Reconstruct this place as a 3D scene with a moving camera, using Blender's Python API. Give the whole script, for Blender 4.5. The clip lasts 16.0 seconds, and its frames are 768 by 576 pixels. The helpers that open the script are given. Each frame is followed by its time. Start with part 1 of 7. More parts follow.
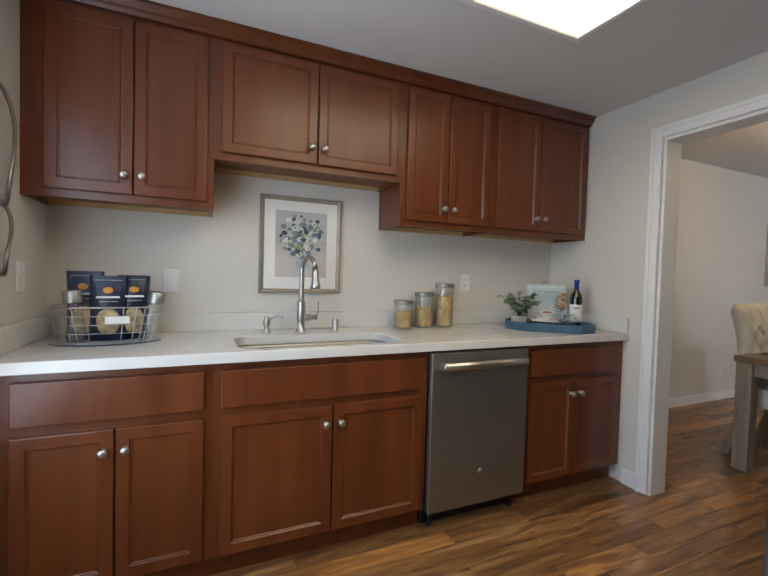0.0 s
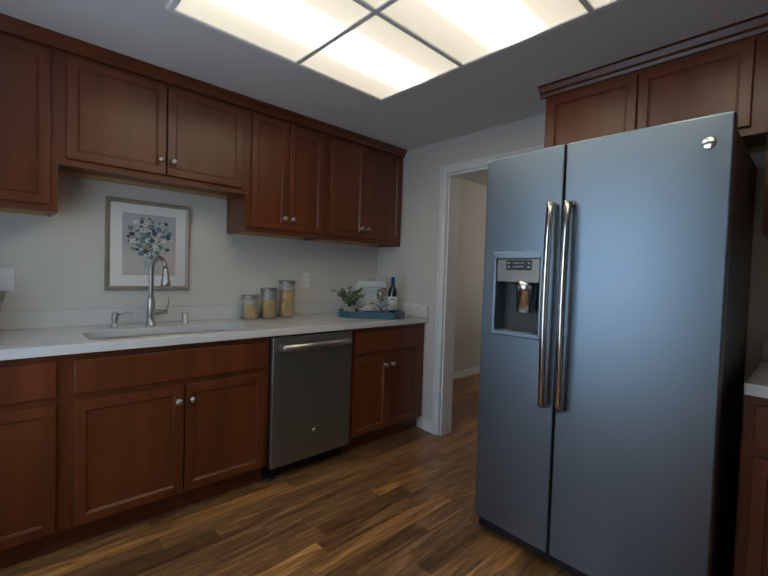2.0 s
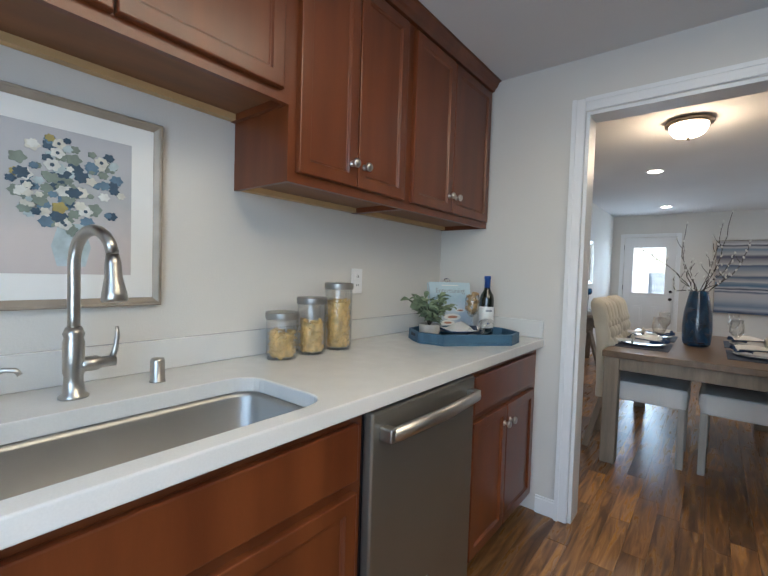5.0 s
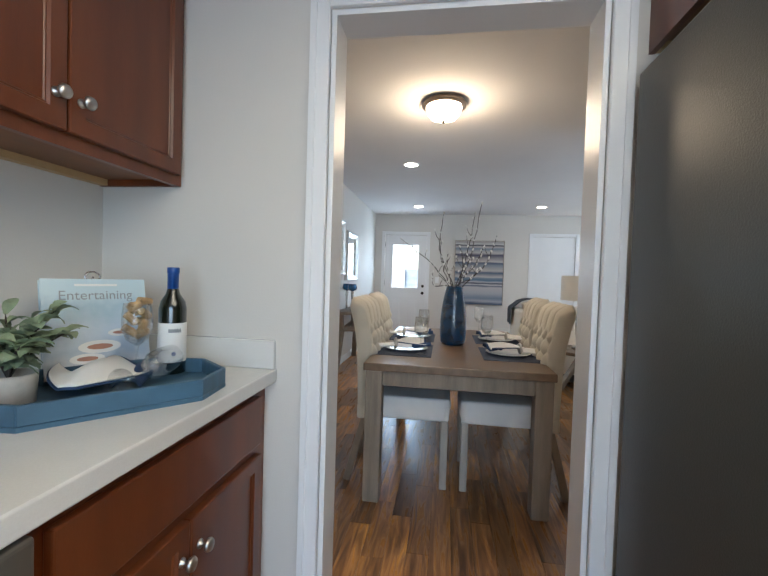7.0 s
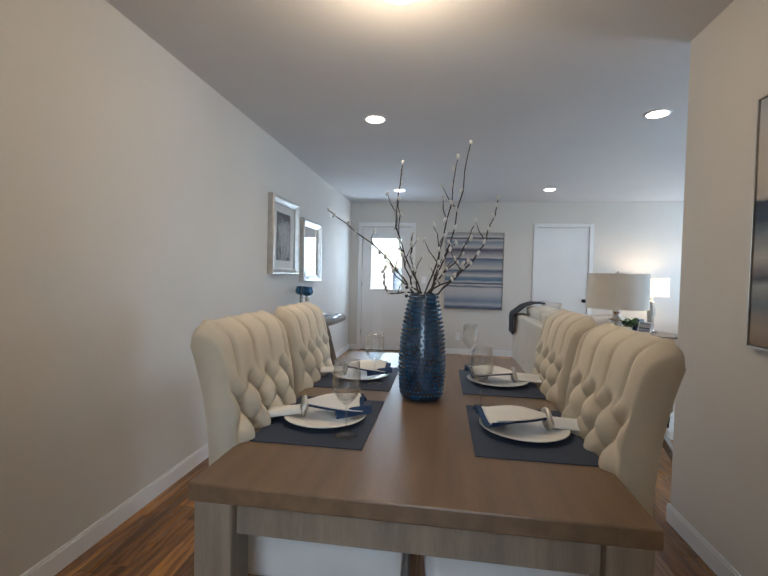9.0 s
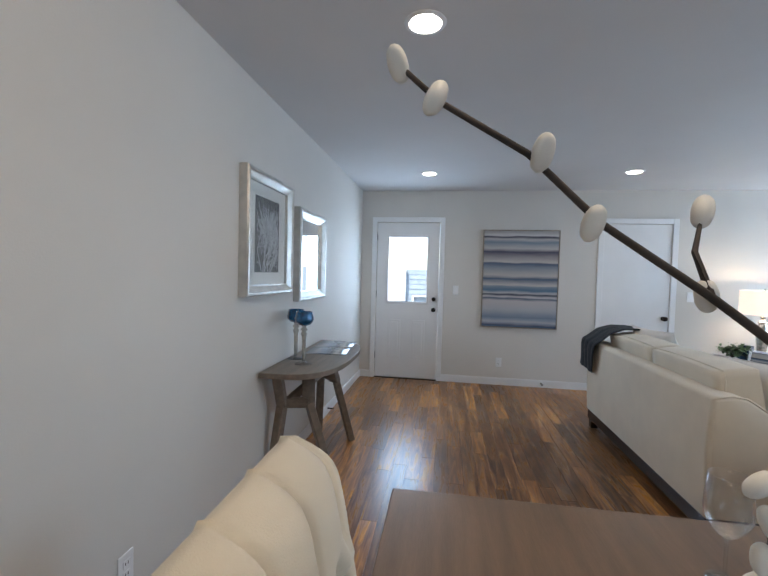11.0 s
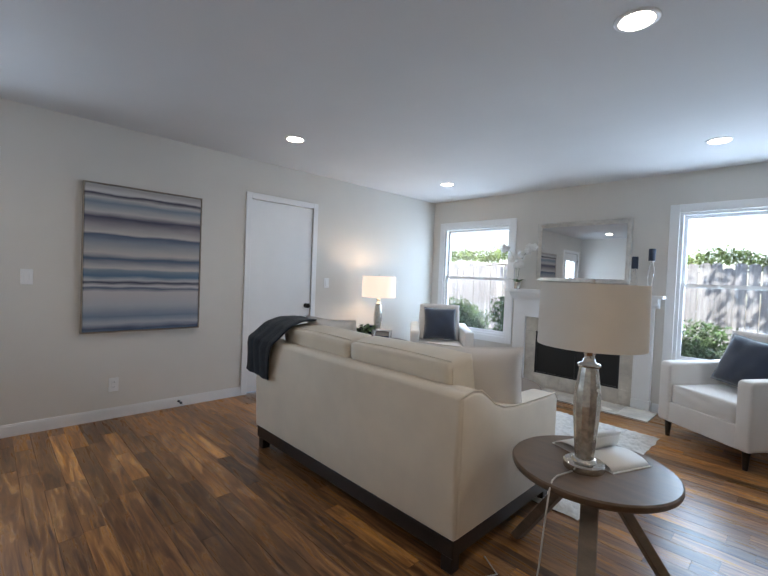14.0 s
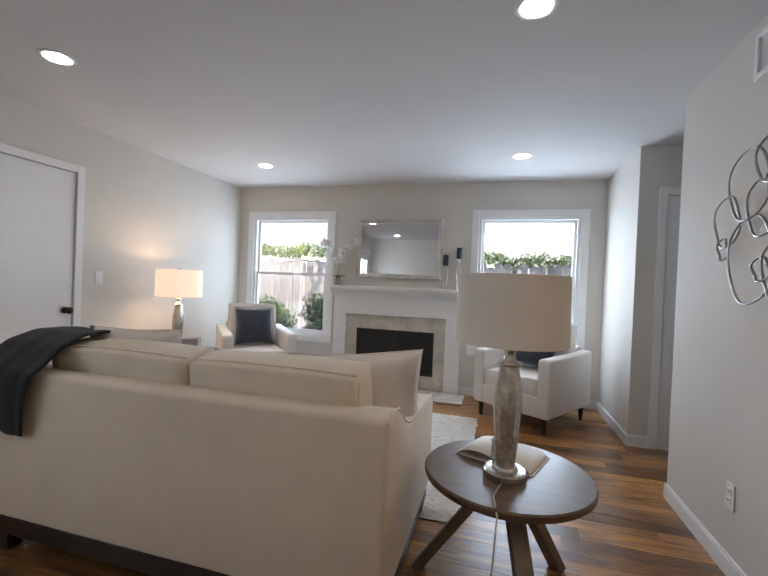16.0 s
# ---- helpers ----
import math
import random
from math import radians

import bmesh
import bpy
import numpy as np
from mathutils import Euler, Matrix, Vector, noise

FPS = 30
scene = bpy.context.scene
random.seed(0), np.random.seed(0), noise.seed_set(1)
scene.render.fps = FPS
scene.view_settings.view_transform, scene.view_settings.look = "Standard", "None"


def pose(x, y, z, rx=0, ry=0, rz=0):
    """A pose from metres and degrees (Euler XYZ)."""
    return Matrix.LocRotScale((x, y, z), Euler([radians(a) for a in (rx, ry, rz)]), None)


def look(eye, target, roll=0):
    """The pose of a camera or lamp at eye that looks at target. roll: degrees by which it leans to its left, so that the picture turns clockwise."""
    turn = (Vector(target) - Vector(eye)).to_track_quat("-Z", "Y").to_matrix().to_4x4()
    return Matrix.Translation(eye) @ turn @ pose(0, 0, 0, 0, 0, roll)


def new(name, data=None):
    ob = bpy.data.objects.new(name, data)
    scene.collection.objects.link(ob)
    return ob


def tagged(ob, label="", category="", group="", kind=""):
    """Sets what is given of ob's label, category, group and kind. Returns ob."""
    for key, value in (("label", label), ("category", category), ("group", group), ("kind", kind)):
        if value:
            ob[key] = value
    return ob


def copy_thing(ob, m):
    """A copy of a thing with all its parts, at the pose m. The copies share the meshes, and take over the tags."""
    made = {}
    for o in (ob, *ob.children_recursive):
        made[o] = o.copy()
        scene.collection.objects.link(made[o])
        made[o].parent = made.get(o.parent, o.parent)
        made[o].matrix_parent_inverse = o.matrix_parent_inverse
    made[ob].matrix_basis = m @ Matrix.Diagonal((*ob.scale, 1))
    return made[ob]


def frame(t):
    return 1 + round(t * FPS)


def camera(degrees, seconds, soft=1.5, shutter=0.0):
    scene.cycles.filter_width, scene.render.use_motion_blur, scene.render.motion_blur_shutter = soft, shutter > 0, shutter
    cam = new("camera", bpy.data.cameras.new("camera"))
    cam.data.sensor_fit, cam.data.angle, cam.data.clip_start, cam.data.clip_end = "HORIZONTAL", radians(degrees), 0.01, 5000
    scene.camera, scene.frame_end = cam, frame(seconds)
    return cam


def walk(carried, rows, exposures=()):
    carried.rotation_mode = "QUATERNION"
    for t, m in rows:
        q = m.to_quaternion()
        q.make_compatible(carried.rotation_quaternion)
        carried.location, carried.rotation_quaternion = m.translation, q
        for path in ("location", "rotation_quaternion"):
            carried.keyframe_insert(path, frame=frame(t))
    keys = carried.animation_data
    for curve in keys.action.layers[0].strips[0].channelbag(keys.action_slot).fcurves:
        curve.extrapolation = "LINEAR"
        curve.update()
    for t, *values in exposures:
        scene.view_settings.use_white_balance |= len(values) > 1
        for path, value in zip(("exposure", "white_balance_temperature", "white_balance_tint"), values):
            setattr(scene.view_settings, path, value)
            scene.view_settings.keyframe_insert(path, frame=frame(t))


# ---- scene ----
cam = camera(86.2, 16.0)
PATH = [
    (0, (0.755, 0.186, 1.224), (1.568, 2.013, 1.162), 1.6),
    (0.5, (0.721, -0.021, 1.246), (1.796, 1.665, 1.174), 1.8),
    (1, (0.687, -0.201, 1.255), (1.92, 1.371, 1.18), 1.9),
    (1.5, (0.654, -0.297, 1.241), (2.006, 1.176, 1.178), 1.8),
    (2, (0.584, -0.303, 1.25), (1.96, 1.147, 1.184), 1.8),
    (2.5, (0.58, -0.177, 1.236), (1.955, 1.273, 1.16), 1.7),
    (3, (0.632, 0.064, 1.225), (2.009, 1.512, 1.136), 1.7),
    (3.2, (0.653, 0.182, 1.222), (2.03, 1.63, 1.135), 1.7),
    (5.3, (1.058, 1.272, 1.231), (2.716, 2.389, 1.167), 1.8),
    (5.5, (1.152, 1.322, 1.242), (2.907, 2.279, 1.173), 2.1),
    (6, (1.388, 1.385, 1.258), (3.32, 1.898, 1.198), 2.2),
    (6.5, (1.629, 1.352, 1.249), (3.603, 1.666, 1.192), 2.1),
    (7, (1.87, 1.311, 1.223), (3.848, 1.604, 1.165), 1.8),
    (7.5, (2.149, 1.279, 1.185), (4.128, 1.565, 1.128), 1.6),
    (8, (2.464, 1.23, 1.18), (4.443, 1.513, 1.122), 1.5),
    (8.5, (2.793, 1.198, 1.19), (4.771, 1.482, 1.129), 1.3),
    (9, (3.176, 1.171, 1.234), (5.155, 1.452, 1.174), 1.3),
    (9.5, (3.537, 1.19, 1.31), (5.516, 1.473, 1.249), 1.4),
    (10, (3.859, 1.288, 1.35), (5.833, 1.601, 1.284), 1.5),
    (10.2, (4.024, 1.368, 1.379), (5.998, 1.686, 1.308), 1.5),
    (12.3, (5.147, 1.77, 1.354), (7.143, 1.682, 1.266), 1.3),
    (12.5, (5.256, 1.79, 1.362), (7.24, 1.557, 1.267), 1.5),
    (13, (5.499, 1.793, 1.333), (7.372, 1.098, 1.247), 2.0),
    (13.5, (5.713, 1.749, 1.294), (7.414, 0.701, 1.228), 2.2),
    (14, (5.823, 1.694, 1.281), (7.253, 0.298, 1.227), 2.3),
    (14.5, (5.88, 1.628, 1.263), (6.951, -0.06, 1.223), 2.4),
    (15, (6.045, 1.576, 1.254), (6.783, -0.283, 1.222), 2.6),
    (15.5, (6.3, 1.568, 1.255), (6.914, -0.336, 1.224), 2.5),
    (16, (6.491, 1.526, 1.234), (7.025, -0.401, 1.214), 2.4),
]
EXPOSURES = [(0.0, 1.48, 7200, 13), (0.5, 1.38, 6600, 10), (1.0, 0.95, 6600, 10), (1.5, 0.68, 6600, 10), (2.0, 0.48, 6600, 10), (2.5, 0.56, 6550, 10), (3.2, 0.8, 6500, 10), (5.3, 1.8, 6500, 10), (6.5, 1.95, 6500, 10), (7.2, 1.92, 6400, 10), (8.5, 1.72, 6400, 10), (9.2, 1.74, 6350, 10), (10.0, 1.70, 6050, 10), (12.5, 1.62, 6350, 12), (14.0, 1.48, 6500, 13), (15.0, 1.42, 6750, 16), (16.0, 1.30, 7300, 18)]
walk(cam, [(t, look(eye, target, roll)) for t, eye, target, roll in PATH], EXPOSURES)

# ---- key measures of the place ----
KX0, KX1, KY1, KCEIL = 0.12, 3.12, 2.474, 2.304      # kitchen: side wall, door wall, counter wall, ceiling
DX0 = 3.25                                            # dining side of the door wall
LY, FX, FY, CEIL = 2.695, 9.845, -3.265, 2.435        # long wall, far wall, fireplace wall, ceiling
PX, PY, HY0, HY1 = 5.447, -0.022, -1.35, -2.235       # corner of the dining wall; hall opening
TABLE_Z = 0.757

# ---- world and lights ----
world = bpy.data.worlds.new("sky")
scene.world = world
world.use_nodes = True
wn = world.node_tree.nodes
sky = wn.new("ShaderNodeTexSky")
sky.sky_type, sky.sun_disc = "NISHITA", False
sky.sun_elevation, sky.sun_rotation = radians(54.6), radians(330.6)
wn["Background"].inputs[1].default_value = 0.15
world.node_tree.links.new(sky.outputs[0], wn["Background"].inputs[0])


def lamp(name, kind, m, energy, colour, **settings):
    data = bpy.data.lights.new(name, kind)
    data.energy, data.color = energy, colour
    for key, value in settings.items():
        if key == "size":
            data.shape, data.size, data.size_y = "RECTANGLE", value[0], value[1]
        elif key == "radius":
            data.shadow_soft_size = value
        elif key == "spot":
            data.spot_size, data.spot_blend = radians(value), 0.9
        elif key == "angle":
            data.angle = radians(value)
    ob = new(name, data)
    ob.matrix_world = m
    return ob


lamp("sun", "SUN", look((0, 0, 20), (0.35 * 20, -0.62 * 20, 0)), 4.0, (1.0, 0.95, 0.87), angle=0.5)
DAY = (0.57, 0.775, 1.0)
for wx, watts in ((9.09, 13), (6.19, 19)):      # the sky's light in the openings of the two windows
    lamp("window_skylight", "AREA", pose(wx, FY - 0.13, 1.42, 90, 0, 0), watts, DAY, size=(1.0, 1.25))
lamp("door_skylight", "AREA", pose(FX + 0.16, 2.111, 1.52, 90, 0, 90), 7, DAY, size=(0.5, 0.85))
lamp("kitchen_skylight", "AREA", pose(KX0 - 0.06, 0.925, 1.30, 0, -90, 0), 10.0, (0.48, 0.72, 1.0), size=(1.4, 1.45))
WARM = (1.0, 0.78, 0.55)
SOFT = (1.0, 0.92, 0.82)

# ---- materials ----
def nodes_of(name):
    m = bpy.data.materials.new(name)
    m.use_nodes = True
    return m, m.node_tree.nodes, m.node_tree.links, m.node_tree.nodes["Principled BSDF"]


def surface(name, colour, rough=0.5, metal=0.0, vary=0.08, scale=6.0, stretch=(1, 1, 1), bump=0.0, bump_scale=120.0, spread=0.0,
            coat=0.0, sheen=0.0, second=None, fine=0.0, emit=0.0, rough_vary=0.08):
    """A painted, woven, wooden or metal surface: colour varied at two scales, roughness varied, fine relief."""
    m, n, k, b = nodes_of(name)
    geo = n.new("ShaderNodeTexCoord")
    mapping = n.new("ShaderNodeMapping")
    mapping.inputs["Scale"].default_value = stretch
    k.new(geo.outputs["Object"], mapping.inputs["Vector"])
    big = n.new("ShaderNodeTexNoise")
    big.inputs["Scale"].default_value, big.inputs["Detail"].default_value = scale, 6
    k.new(mapping.outputs[0], big.inputs["Vector"])
    dark = tuple(c * (1 - 2.2 * vary) for c in colour) if second is None else second
    ramp = n.new("ShaderNodeValToRGB")
    ramp.color_ramp.elements[0].position, ramp.color_ramp.elements[1].position = 0.32, 0.68
    ramp.color_ramp.elements[0].color = (*dark, 1)
    ramp.color_ramp.elements[1].color = (*(min(1, c * (1 + vary)) for c in colour), 1)
    k.new(big.outputs["Fac"], ramp.inputs[0])
    last = ramp.outputs[0]
    small = n.new("ShaderNodeTexNoise")
    small.inputs["Scale"].default_value, small.inputs["Detail"].default_value = bump_scale, 4
    k.new(mapping.outputs[0], small.inputs["Vector"])
    if fine:
        mix = n.new("ShaderNodeMix")
        mix.data_type, mix.blend_type = "RGBA", "MULTIPLY"
        mix.inputs[0].default_value = fine
        k.new(last, mix.inputs[6])
        k.new(small.outputs["Fac"], mix.inputs[7])
        last = mix.outputs[2]
    if spread:
        info = n.new("ShaderNodeObjectInfo")
        hsv = n.new("ShaderNodeHueSaturation")
        rng = n.new("ShaderNodeMapRange")
        rng.inputs[3].default_value, rng.inputs[4].default_value = 1 - spread, 1 + spread
        k.new(info.outputs["Random"], rng.inputs[0])
        k.new(rng.outputs[0], hsv.inputs["Value"])
        k.new(last, hsv.inputs["Color"])
        last = hsv.outputs[0]
    k.new(last, b.inputs["Base Color"])
    rr = n.new("ShaderNodeMapRange")
    rr.inputs[3].default_value, rr.inputs[4].default_value = max(0.02, rough - rough_vary), min(1, rough + rough_vary)
    k.new(big.outputs["Fac"], rr.inputs[0])
    k.new(rr.outputs[0], b.inputs["Roughness"])
    b.inputs["Metallic"].default_value = metal
    b.inputs["Coat Weight"].default_value = coat
    b.inputs["Coat Roughness"].default_value = 0.25
    b.inputs["Sheen Weight"].default_value = sheen
    if bump:
        bp = n.new("ShaderNodeBump")
        bp.inputs["Strength"].default_value, bp.inputs["Distance"].default_value = bump, 0.004
        k.new(small.outputs["Fac"], bp.inputs["Height"])
        k.new(bp.outputs[0], b.inputs["Normal"])
    return m


def clear(name, colour=(1, 1, 1), rough=0.02, ior=1.45):
    m, n, k, b = nodes_of(name)
    b.inputs["Base Color"].default_value = (*colour, 1)
    b.inputs["Roughness"].default_value, b.inputs["IOR"].default_value = rough, ior
    b.inputs["Transmission Weight"].default_value = 1.0
    return m


def thin_glass(name, blend=0.2, tint=(0.97, 0.98, 0.98)):
    """Thin clear glass: light goes straight through, and the surface mirrors more at a slant."""
    m, n, k, b = nodes_of(name)
    see, shine, mix, fres = n.new("ShaderNodeBsdfTransparent"), n.new("ShaderNodeBsdfGlossy"), n.new("ShaderNodeMixShader"), n.new("ShaderNodeLayerWeight")
    see.inputs["Color"].default_value = (*tint, 1)
    shine.inputs["Roughness"].default_value = 0.02
    fres.inputs["Blend"].default_value = blend
    band = n.new("ShaderNodeMapRange")
    band.inputs["To Min"].default_value, band.inputs["To Max"].default_value = 0.05, 0.55
    k.new(fres.outputs["Facing"], band.inputs["Value"])
    k.new(band.outputs[0], mix.inputs[0])
    k.new(see.outputs[0], mix.inputs[1])
    k.new(shine.outputs[0], mix.inputs[2])
    k.new(mix.outputs[0], n["Material Output"].inputs["Surface"])
    return m


def glow(name, colour, strength):
    m, n, k, b = nodes_of(name)
    b.inputs["Base Color"].default_value = (*colour, 1)
    b.inputs["Emission Color"].default_value = (*colour, 1)
    b.inputs["Emission Strength"].default_value = strength
    return m


def bands(name, axis, stops, wobble=0.05, noise_scale=(1, 1, 1), rough=0.8, detail=5):
    """Paint laid in bands along one axis of the object, with wavering edges."""
    m, n, k, b = nodes_of(name)
    tc = n.new("ShaderNodeTexCoord")
    sep = n.new("ShaderNodeSeparateXYZ")
    k.new(tc.outputs["Generated"], sep.inputs[0])
    mp = n.new("ShaderNodeMapping")
    mp.inputs["Scale"].default_value = noise_scale
    k.new(tc.outputs["Generated"], mp.inputs["Vector"])
    no = n.new("ShaderNodeTexNoise")
    no.inputs["Scale"].default_value, no.inputs["Detail"].default_value = 3.0, detail
    k.new(mp.outputs[0], no.inputs["Vector"])
    sub = n.new("ShaderNodeMath")
    sub.operation = "MULTIPLY_ADD"
    sub.inputs[1].default_value = wobble
    k.new(no.outputs["Fac"], sub.inputs[0])
    k.new(sep.outputs[axis], sub.inputs[2])
    ramp = n.new("ShaderNodeValToRGB")
    els = ramp.color_ramp.elements
    for _ in range(len(stops) - 2):
        els.new(0.5)
    for el, (p, c) in zip(els, stops):
        el.position, el.color = p, (*c, 1)
    k.new(sub.outputs[0], ramp.inputs[0])
    k.new(ramp.outputs[0], b.inputs["Base Color"])
    b.inputs["Roughness"].default_value = rough
    return m


def plank_material():
    """Brown laminate: each plank its own tone, streaked along its length, with dark figure and a satin coat."""
    m, n, k, b = nodes_of("plank_laminate")
    tc, info = n.new("ShaderNodeTexCoord"), n.new("ShaderNodeObjectInfo")
    isl = n.new("ShaderNodeNewGeometry")
    add = n.new("ShaderNodeMath")
    add.operation = "ADD"
    k.new(info.outputs["Random"], add.inputs[0])
    k.new(isl.outputs["Random Per Island"], add.inputs[1])
    fr = n.new("ShaderNodeMath")
    fr.operation = "FRACT"
    k.new(add.outputs[0], fr.inputs[0])
    off = n.new("ShaderNodeVectorMath")
    off.operation = "MULTIPLY_ADD"
    comb = n.new("ShaderNodeCombineXYZ")
    for i in range(3):
        k.new(fr.outputs[0], comb.inputs[i])
    off.inputs[1].default_value = (31, 17, 7)
    k.new(comb.outputs[0], off.inputs[0])
    k.new(isl.outputs["Position"], off.inputs[2])
    mp = n.new("ShaderNodeMapping")
    mp.inputs["Scale"].default_value = (1.3, 13, 1)
    k.new(off.outputs[0], mp.inputs["Vector"])
    grain = n.new("ShaderNodeTexNoise")
    grain.inputs["Scale"].default_value, grain.inputs["Detail"].default_value, grain.inputs["Distortion"].default_value = 2.2, 9, 1.1
    k.new(mp.outputs[0], grain.inputs["Vector"])
    ramp = n.new("ShaderNodeValToRGB")
    e = ramp.color_ramp.elements
    e[0].position, e[0].color = 0.30, (0.105, 0.050, 0.024, 1)
    e[1].position, e[1].color = 0.70, (0.54, 0.305, 0.125, 1)
    mid = e.new(0.5)
    mid.color = (0.275, 0.134, 0.050, 1)
    k.new(grain.outputs["Fac"], ramp.inputs[0])
    tone = n.new("ShaderNodeValToRGB")
    t = tone.color_ramp.elements
    t[0].position, t[0].color = 0.0, (0.46, 0.43, 0.42, 1)
    t[1].position, t[1].color = 1.0, (1.55, 1.40, 1.08, 1)
    t2 = t.new(0.6)
    t2.color = (0.95, 0.88, 0.84, 1)
    k.new(fr.outputs[0], tone.inputs[0])
    mul = n.new("ShaderNodeMix")
    mul.data_type, mul.blend_type = "RGBA", "MULTIPLY"
    mul.inputs[0].default_value = 1.0
    k.new(ramp.outputs[0], mul.inputs[6])
    k.new(tone.outputs[0], mul.inputs[7])
    k.new(mul.outputs[2], b.inputs["Base Color"])
    rr = n.new("ShaderNodeMapRange")
    rr.inputs[3].default_value, rr.inputs[4].default_value = 0.35, 0.22
    k.new(grain.outputs["Fac"], rr.inputs[0])
    k.new(rr.outputs[0], b.inputs["Roughness"])
    bp = n.new("ShaderNodeBump")
    bp.inputs["Strength"].default_value, bp.inputs["Distance"].default_value = 0.25, 0.002
    k.new(grain.outputs["Fac"], bp.inputs["Height"])
    k.new(bp.outputs[0], b.inputs["Normal"])
    return m


M = {}
M["wall"] = surface("wall_paint", (0.66, 0.63, 0.585), 0.75, vary=0.015, scale=1.5, bump=0.12, bump_scale=160)
M["ceiling"] = surface("ceiling_paint", (0.66, 0.65, 0.65), 0.85, vary=0.02, scale=1.2, bump=0.2, bump_scale=140)
M["trim"] = surface("white_trim_paint", (0.80, 0.80, 0.80), 0.38, vary=0.015, scale=3)
M["plank"] = plank_material()
M["joint"] = surface("floor_underlay", (0.03, 0.018, 0.012), 0.8)
M["cherry"] = surface("cherry_wood", (0.170, 0.044, 0.0125), 0.32, vary=0.06, scale=2.2, stretch=(5, 5, 0.6), fine=0.15, bump=0.03, bump_scale=60, coat=0.1, second=(0.115, 0.027, 0.0085))
M["maple"] = surface("maple_plywood", (0.55, 0.36, 0.17), 0.5, vary=0.08, scale=3, stretch=(1, 6, 1))
M["quartz"] = surface("white_quartz", (0.74, 0.73, 0.70), 0.22, vary=0.008, scale=14, fine=0.12, bump_scale=260, coat=0.2)
M["steel"] = surface("slate_steel", (0.235, 0.29, 0.345), 0.43, metal=1.0, vary=0.02, scale=2, stretch=(1, 30, 1), rough_vary=0.03)
M["slate"] = surface("dark_slate_steel", (0.25, 0.235, 0.205), 0.40, metal=0.8, vary=0.03, scale=3, rough_vary=0.03)
M["charcoal"] = surface("charcoal_enamel", (0.055, 0.058, 0.054), 0.42, vary=0.05, scale=4, bump=0.15, bump_scale=220)
M["nickel"] = surface("brushed_nickel", (0.50, 0.475, 0.44), 0.33, metal=1.0, vary=0.01, scale=3, rough_vary=0.02)
M["chrome"] = surface("chrome", (0.80, 0.80, 0.82), 0.10, metal=1.0, vary=0.02, rough_vary=0.03)
M["sink"] = surface("satin_stainless", (0.42, 0.41, 0.39), 0.44, metal=1.0, vary=0.03, scale=6)
M["black"] = surface("black_plastic", (0.015, 0.015, 0.017), 0.35, vary=0.1)
M["darkwood"] = surface("espresso_wood", (0.022, 0.015, 0.012), 0.35, vary=0.15, scale=6)
M["sofa"] = surface("cream_linen", (0.74, 0.66, 0.54), 0.95, vary=0.03, scale=5, bump=0.35, bump_scale=420, sheen=0.2)
M["chair"] = surface("cream_tufted_linen", (0.66, 0.60, 0.49), 0.95, vary=0.04, scale=6, bump=0.3, bump_scale=420, sheen=0.2)
M["ivory"] = surface("ivory_fabric", (0.76, 0.72, 0.68), 0.95, vary=0.02, scale=5, bump=0.35, bump_scale=420, sheen=0.2)
# seat fabric whitened: the daylight falling on the seats is put into its colour
M["seat"] = surface("daylit_seat_fabric", (0.78, 0.77, 0.75), 0.9, vary=0.03, scale=6, bump=0.3, bump_scale=420)
M["navy"] = surface("navy_velvet", (0.018, 0.028, 0.055), 0.8, vary=0.12, scale=8, bump=0.3, bump_scale=300, sheen=0.6)
M["knit"] = surface("charcoal_knit", (0.016, 0.022, 0.030), 0.95, vary=0.2, scale=30, bump=0.9, bump_scale=150, sheen=0.05)
M["tablewood"] = surface("weathered_brown_wood", (0.215, 0.135, 0.078), 0.36, vary=0.10, scale=3, stretch=(0.8, 8, 8), fine=0.25, bump=0.1, bump_scale=40, coat=0.15)
M["legwood"] = surface("grey_brown_wood", (0.33, 0.26, 0.195), 0.55, vary=0.12, scale=3, stretch=(8, 8, 0.8), fine=0.3, bump=0.15, bump_scale=40)
M["greywood"] = surface("taupe_wood", (0.25, 0.20, 0.155), 0.5, vary=0.12, scale=4, stretch=(1, 7, 7), fine=0.3, bump=0.1, bump_scale=50)
M["umber"] = surface("umber_wood", (0.16, 0.105, 0.066), 0.35, vary=0.12, scale=4, stretch=(1, 7, 1), fine=0.3, coat=0.2)
M["shade"] = surface("white_linen_shade", (0.82, 0.78, 0.71), 0.9, vary=0.02, bump=0.3, bump_scale=300)
M["mirror"] = surface("mirror_silver", (0.86, 0.87, 0.87), 0.02, metal=1.0, vary=0.0, rough_vary=0.0)
M["silver"] = surface("silver_leaf_frame", (0.62, 0.60, 0.56), 0.36, metal=0.85, vary=0.08, scale=12)
M["champagne"] = surface("champagne_wood_frame", (0.36, 0.30, 0.24), 0.45, metal=0.3, vary=0.1, scale=10)
M["paper"] = surface("white_paper", (0.78, 0.77, 0.74), 0.7, vary=0.01)
M["glass"] = thin_glass("clear_glass", 0.20, (0.98, 0.985, 0.985))
M["pane"] = thin_glass("window_glass", 0.08)
M["bottle"] = surface("dark_green_glass", (0.006, 0.009, 0.004), 0.06, vary=0.1, coat=1.0, rough_vary=0.02)
M["blueglass"] = surface("blue_mercury_glass", (0.005, 0.10, 0.24), 0.14, metal=0.3, vary=0.3, scale=30, coat=1.0)
